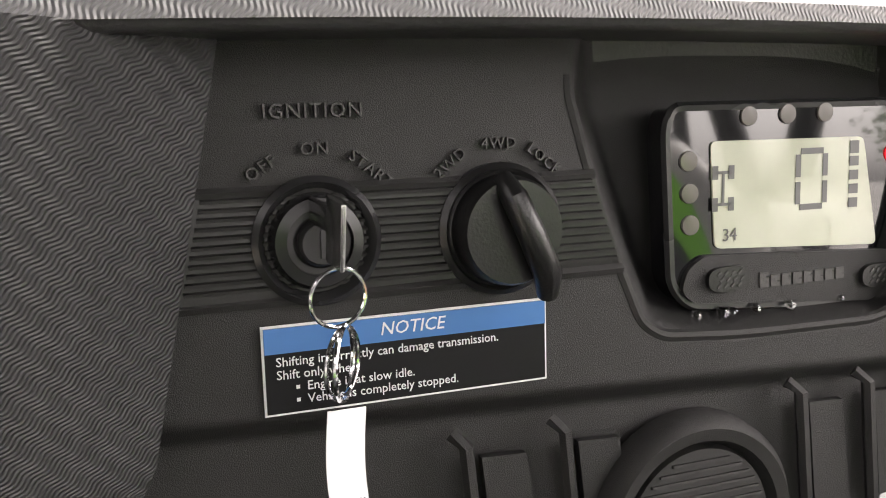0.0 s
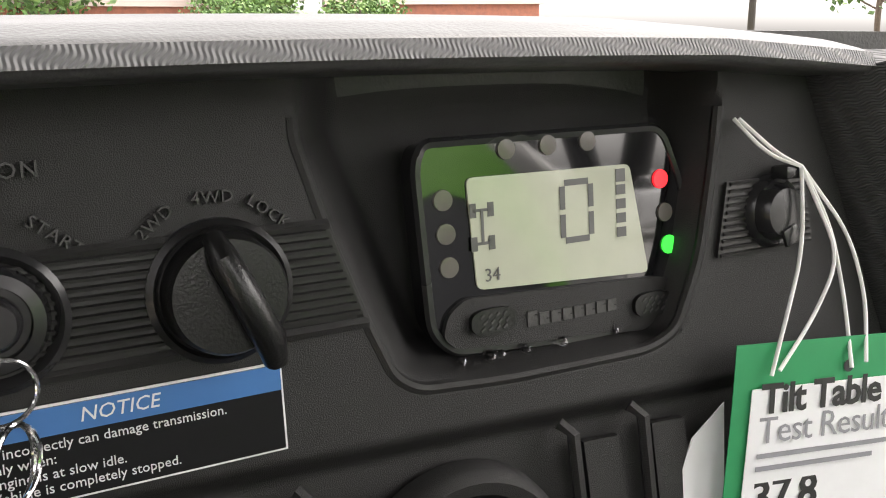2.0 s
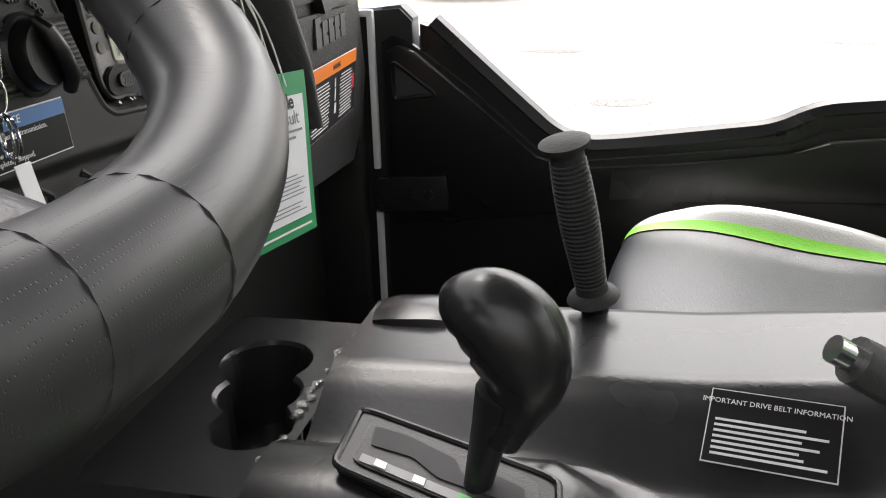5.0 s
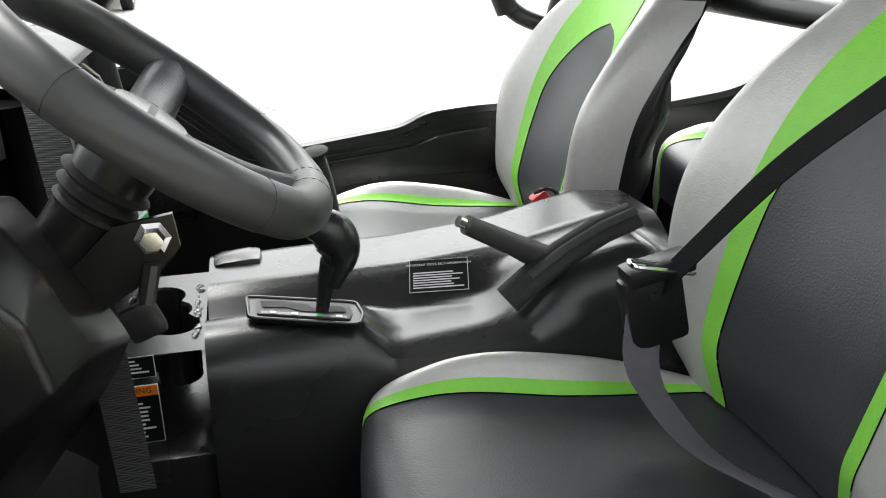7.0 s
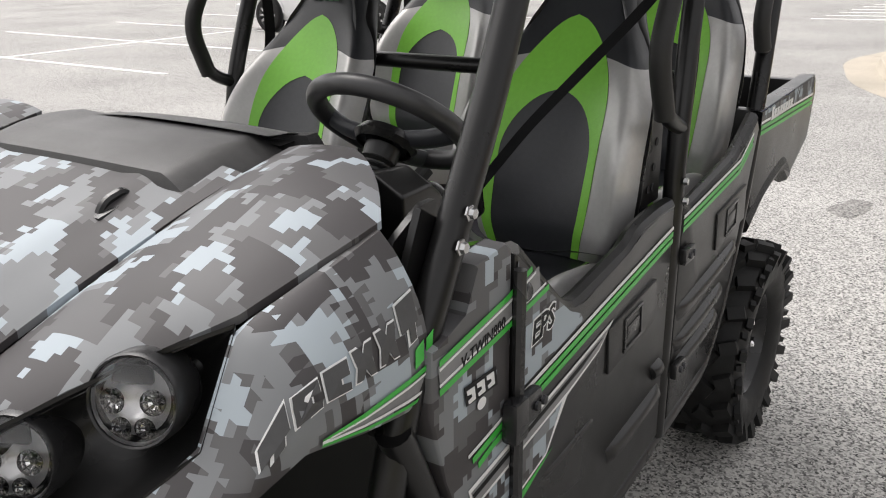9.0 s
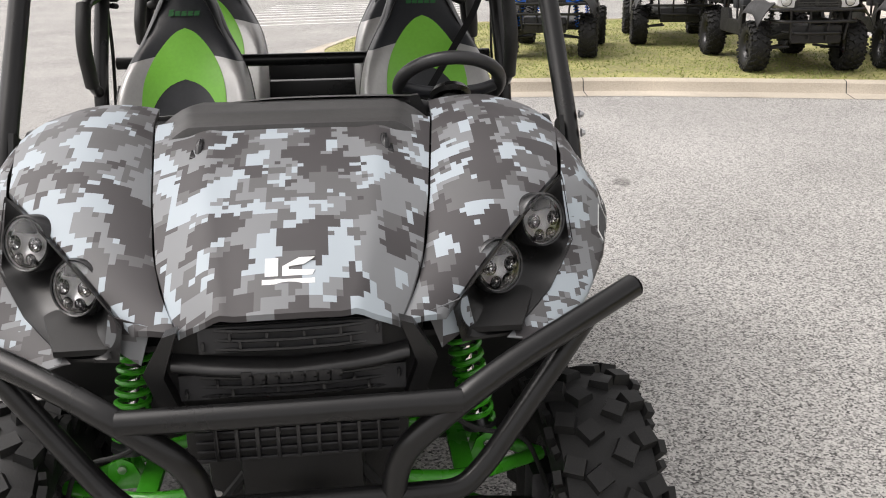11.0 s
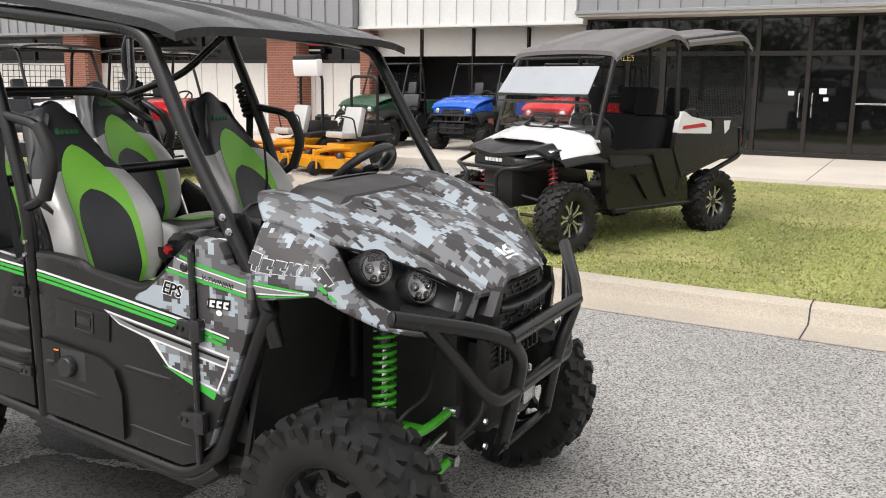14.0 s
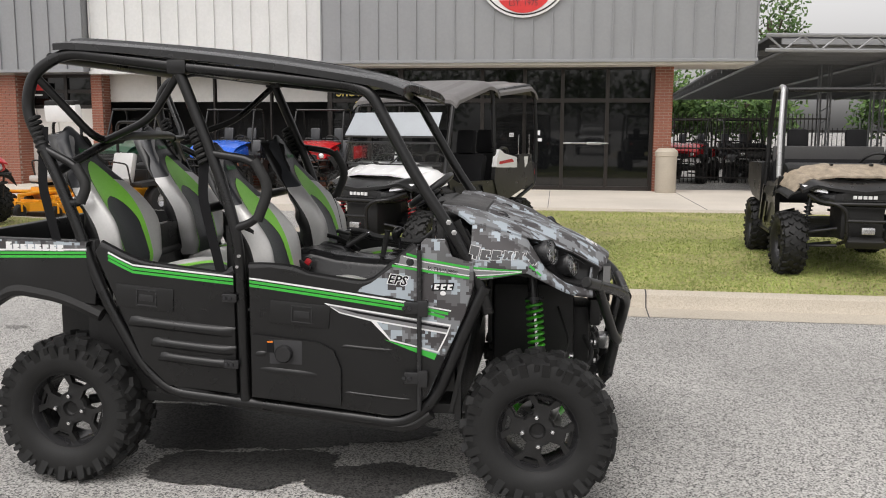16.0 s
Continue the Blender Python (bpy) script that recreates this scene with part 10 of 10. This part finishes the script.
mower(standing(-7.0, 10.95, 0.0, -106), "yellow ride-on mower with a black roll hoop on the asphalt", 1.75)
second = mower(standing(-8.6, 11.4, 0.0, -108), "yellow ride-on mower with a white sun canopy on the asphalt", 1.78)
cb = B()
box(cb, (-0.44, 0, 1.92), (0.16, 0.86, 0.34), (0, 6, 0), 0.05)
can = part("sun_canopy", cb, "white_decal", second, "white folded sun canopy with a black band")
cb = B()
box(cb, (-0.43, 0, 2.12), (0.17, 0.80, 0.10), (0, 6, 0), 0.03)
part("canopy_band", cb, "plastic", can)


# ---- road vehicles ----
def road_wheel(v, x, y, R, spokes=10):
    b = B()
    h = 0.11
    turned(b, [(R * 0.68, -h), (R * 0.80, -h * 1.06), (R * 0.95, -h * 0.98), (R, -h * 0.7), (R, h * 0.7), (R * 0.95, h * 0.98), (R * 0.80, h * 1.06), (R * 0.68, h)], pose(x, y, R, 90, 0, 0), 40)
    w = part("wheel", b, "rubber", v, "black road tyre on a bright alloy wheel")
    s = 1 if y > 0 else -1
    b = B()
    turned(b, [(R * 0.70, -h * 0.9), (R * 0.66, -h * 0.5), (R * 0.66, h * 0.5), (R * 0.70, h * 0.9)], pose(x, y, R, 90, 0, 0), 32)
    part("rim", b, "alloy", w)
    b = B()
    turned(b, [(R * 0.64, 0), (0, 0)], facing((x, y + s * 0.03, R), (-s, 0, 0), (0, 0, 1)), 24)
    part("wheel_well", b, "dark_wall", w)
    b = B()
    m = facing((x, y + s * h * 0.85, R), (-s, 0, 0), (0, 0, 1))
    for k in range(spokes):
        a = 6.28319 * k / spokes
        d = Vector((math.cos(a), math.sin(a), 0))
        n = Vector((-d.y, d.x, 0))
        q = [d * R * 0.1 + n * 0.016, d * R * 0.1 - n * 0.016, d * R * 0.68 - n * 0.022, d * R * 0.68 + n * 0.022]
        lo, hi = [b.verts.new(m @ (p + Vector((0, 0, -0.02)))) for p in q], [b.verts.new(m @ p) for p in q]
        b.faces.new(hi)
        for i in range(4):
            b.faces.new((lo[i], lo[(i + 1) % 4], hi[(i + 1) % 4], hi[i]))
    turned(b, [(0.07, -0.02), (0.07, 0.005), (0.04, 0.012), (0, 0.012)], m, 16)
    part("spokes", b, "alloy", w)
    return w


def road_car(m, name, label, paint, L, W, wb, H, R, deck, glass_rows, group, pickup=False):
    """A car lofted from sections; deck rows: x, half width, sill, shoulder height."""
    v = thing(name, label, "car", group, m=m)
    b = B()
    loft(b, [section(x, w, z0, z1, 0.28, 24) for x, w, z0, z1 in deck])
    body = part("body", b, paint, v, "glossy painted body")
    b = B()
    loft(b, [section(x, w, z0, z1, 0.45, 24) for x, w, z0, z1 in glass_rows])
    cab = part("cab_glass", b, "dark_glass", v, "dark tinted windows")
    xs = [r[0] for r in glass_rows]
    mid = glass_rows[len(glass_rows) // 2]
    b = B()
    patch(b, lambda u, q: (lerp(xs[2], xs[-3], u), (2 * q - 1) * mid[1] * 0.80, mid[3] + 0.012 - 0.03 * abs(2 * q - 1) ** 3 - 0.03 * abs(2 * u - 1) ** 3), 8, 8, 0.03)
    part("roof", b, paint, v)
    for s in (-1, 1):
        for i in (0, len(glass_rows) // 2, -1):
            x = (xs[1] + 0.05, (xs[2] + xs[-3]) / 2, xs[-2] - 0.05)[(0 if i == 0 else 1 if i > 0 else 2)]
            top = (xs[2], x, xs[-3])[(0 if i == 0 else 1 if i > 0 else 2)]
            b = B()
            tube(b, [(x if i > 0 else (xs[0] if i == 0 else xs[-1]), s * mid[1] * 1.0, mid[2] + 0.25), (top, s * mid[1] * 0.86, mid[3])], 0.035, 6)
            part("pillar", b, paint if i <= 0 else "plastic_gloss", v)
        for x in (wb / 2, -wb / 2):
            b = B()
            tube(b, [(x + (R + 0.06) * math.cos(a), s * (W / 2 - 0.0), R + (R + 0.06) * math.sin(a)) for a in [0.1 + 2.94 * k / 12 for k in range(13)]], 0.02, 6)
            part("arch_lip", b, paint, v)
            b = B()
            turned(b, [(R + 0.05, 0), (0, 0)], facing((x, s * (W / 2 + 0.004), R), (-s, 0, 0), (0, 0, 1)), 28)
            part("arch_shadow", b, "dark_wall", v)
            road_wheel(v, x, s * (W / 2 - 0.02), R)
        for x in (0.35, -0.62):
            b = B()
            box(b, (x * wb / 2.7, s * W / 2, 0.72), (0.008, 0.012, 0.62))
            part("door_gap", b, "dark_wall", v)
            b = B()
            box(b, (x * wb / 2.7 - 0.18, s * (W / 2 + 0.004), 0.86), (0.16, 0.03, 0.025), bevel=0.008)
            part("door_handle", b, paint, v)
        b = B()
        box(b, (xs[0] - 0.25 if not pickup else xs[-1] - 0.3, s * (W / 2 + 0.06), 1.02 if not pickup else 1.22), (0.10, 0.18, 0.13 if not pickup else 0.22), bevel=0.04)
        part("door_mirror", b, paint if not pickup else "plastic", v)
        b = B()
        box(b, (-L / 2 + 0.10, s * (W / 2 - 0.20), 0.80), (0.16, 0.36, 0.14), (0, 0, s * 22), 0.04)
        part("tail_lamp", b, "red_plastic", v, "red tail lamp")
        b = B()
        box(b, (L / 2 - 0.12, s * (W / 2 - 0.20), 0.74 if not pickup else 0.98), (0.16, 0.34, 0.13 if not pickup else 0.24), (0, 0, -s * 22), 0.04)
        part("headlamp", b, "reflector", v, "clear headlamp")
    b = B()
    box(b, (L / 2 - 0.03, 0, 0.62 if not pickup else 0.92), (0.08, W * 0.52, 0.20 if not pickup else 0.36), bevel=0.03)
    gr = part("grille", b, "plastic_gloss", v)
    for k in range(3):
        b = B()
        box(b, (L / 2 + 0.012, 0, (0.56 if not pickup else 0.80) + 0.06 * k * (2 if pickup else 1)), (0.02, W * 0.5, 0.025), bevel=0.008)
        part("grille_bar", b, "chrome", gr)
    b = B()
    box(b, (L / 2 - 0.02, 0, 0.42 if not pickup else 0.56), (0.14, W * 0.94, 0.18), bevel=0.05)
    part("front_bumper", b, paint if not pickup else "chrome", v)
    b = B()
    box(b, (-L / 2 + 0.04, 0, 0.46), (0.14, W * 0.94, 0.18), bevel=0.05)
    part("rear_bumper", b, paint if not pickup else "chrome", v)
    return v


SEDAN = [(-2.38, 0.55, 0.38, 0.86), (-2.28, 0.80, 0.26, 1.02), (-1.9, 0.89, 0.20, 1.06), (-1.0, 0.915, 0.18, 1.02), (0.0, 0.92, 0.18, 0.98), (0.9, 0.915, 0.18, 0.96), (1.6, 0.90, 0.20, 0.90), (2.15, 0.82, 0.24, 0.80), (2.38, 0.58, 0.34, 0.66)]
SEDAN_GLASS = [(-1.75, 0.72, 0.92, 1.02), (-1.45, 0.74, 0.92, 1.16), (-0.85, 0.73, 0.92, 1.42), (-0.2, 0.74, 0.92, 1.46), (0.35, 0.73, 0.92, 1.42), (0.85, 0.74, 0.90, 1.16), (1.15, 0.72, 0.88, 0.98)]
road_car(standing(-12.45, -10.0, 0, -92), "sedan", "white sedan with bright alloy wheels parked in a stall", "white_paint", 4.76, 1.84, 2.72, 1.46, 0.325, SEDAN, SEDAN_GLASS, "parked cars")
SUV = [(-2.3, 0.70, 0.45, 1.0), (-2.2, 0.86, 0.32, 1.08), (-1.6, 0.92, 0.26, 1.10), (0.0, 0.94, 0.25, 1.08), (1.0, 0.93, 0.25, 1.06), (1.7, 0.91, 0.28, 1.0), (2.2, 0.80, 0.34, 0.90), (2.34, 0.60, 0.42, 0.78)]
SUV_GLASS = [(-2.1, 0.74, 1.0, 1.2), (-1.95, 0.78, 1.0, 1.5), (-1.6, 0.77, 1.0, 1.68), (-0.4, 0.78, 1.0, 1.73), (0.35, 0.77, 1.0, 1.68), (0.95, 0.78, 1.0, 1.3), (1.25, 0.76, 1.0, 1.1)]
road_car(standing(-17.4, -11.6, 0, -94), "estate_car", "white tall estate car parked beyond the sedan", "white_paint", 4.66, 1.88, 2.75, 1.72, 0.35, SUV, SUV_GLASS, "parked cars")
TRUCK = [(-2.75, 0.80, 0.62, 1.20), (-2.65, 0.95, 0.52, 1.24), (-1.2, 0.98, 0.48, 1.24), (0.0, 0.98, 0.46, 1.24), (1.2, 0.98, 0.46, 1.22), (2.3, 0.96, 0.50, 1.18), (2.65, 0.88, 0.56, 1.10), (2.75, 0.74, 0.62, 1.02)]
TRUCK_GLASS = [(-0.95, 0.80, 1.1, 1.3), (-0.85, 0.82, 1.1, 1.6), (-0.65, 0.80, 1.1, 1.84), (-0.1, 0.82, 1.1, 1.88), (0.6, 0.80, 1.1, 1.84), (1.1, 0.82, 1.1, 1.4), (1.3, 0.80, 1.1, 1.26)]
road_car(standing(3.45, -18.6, 0, 92), "pickup_truck", "silver pickup truck parked nose out in the lot", "silver_paint", 5.5, 1.96, 3.5, 1.9, 0.40, TRUCK, TRUCK_GLASS, "parked cars", True)
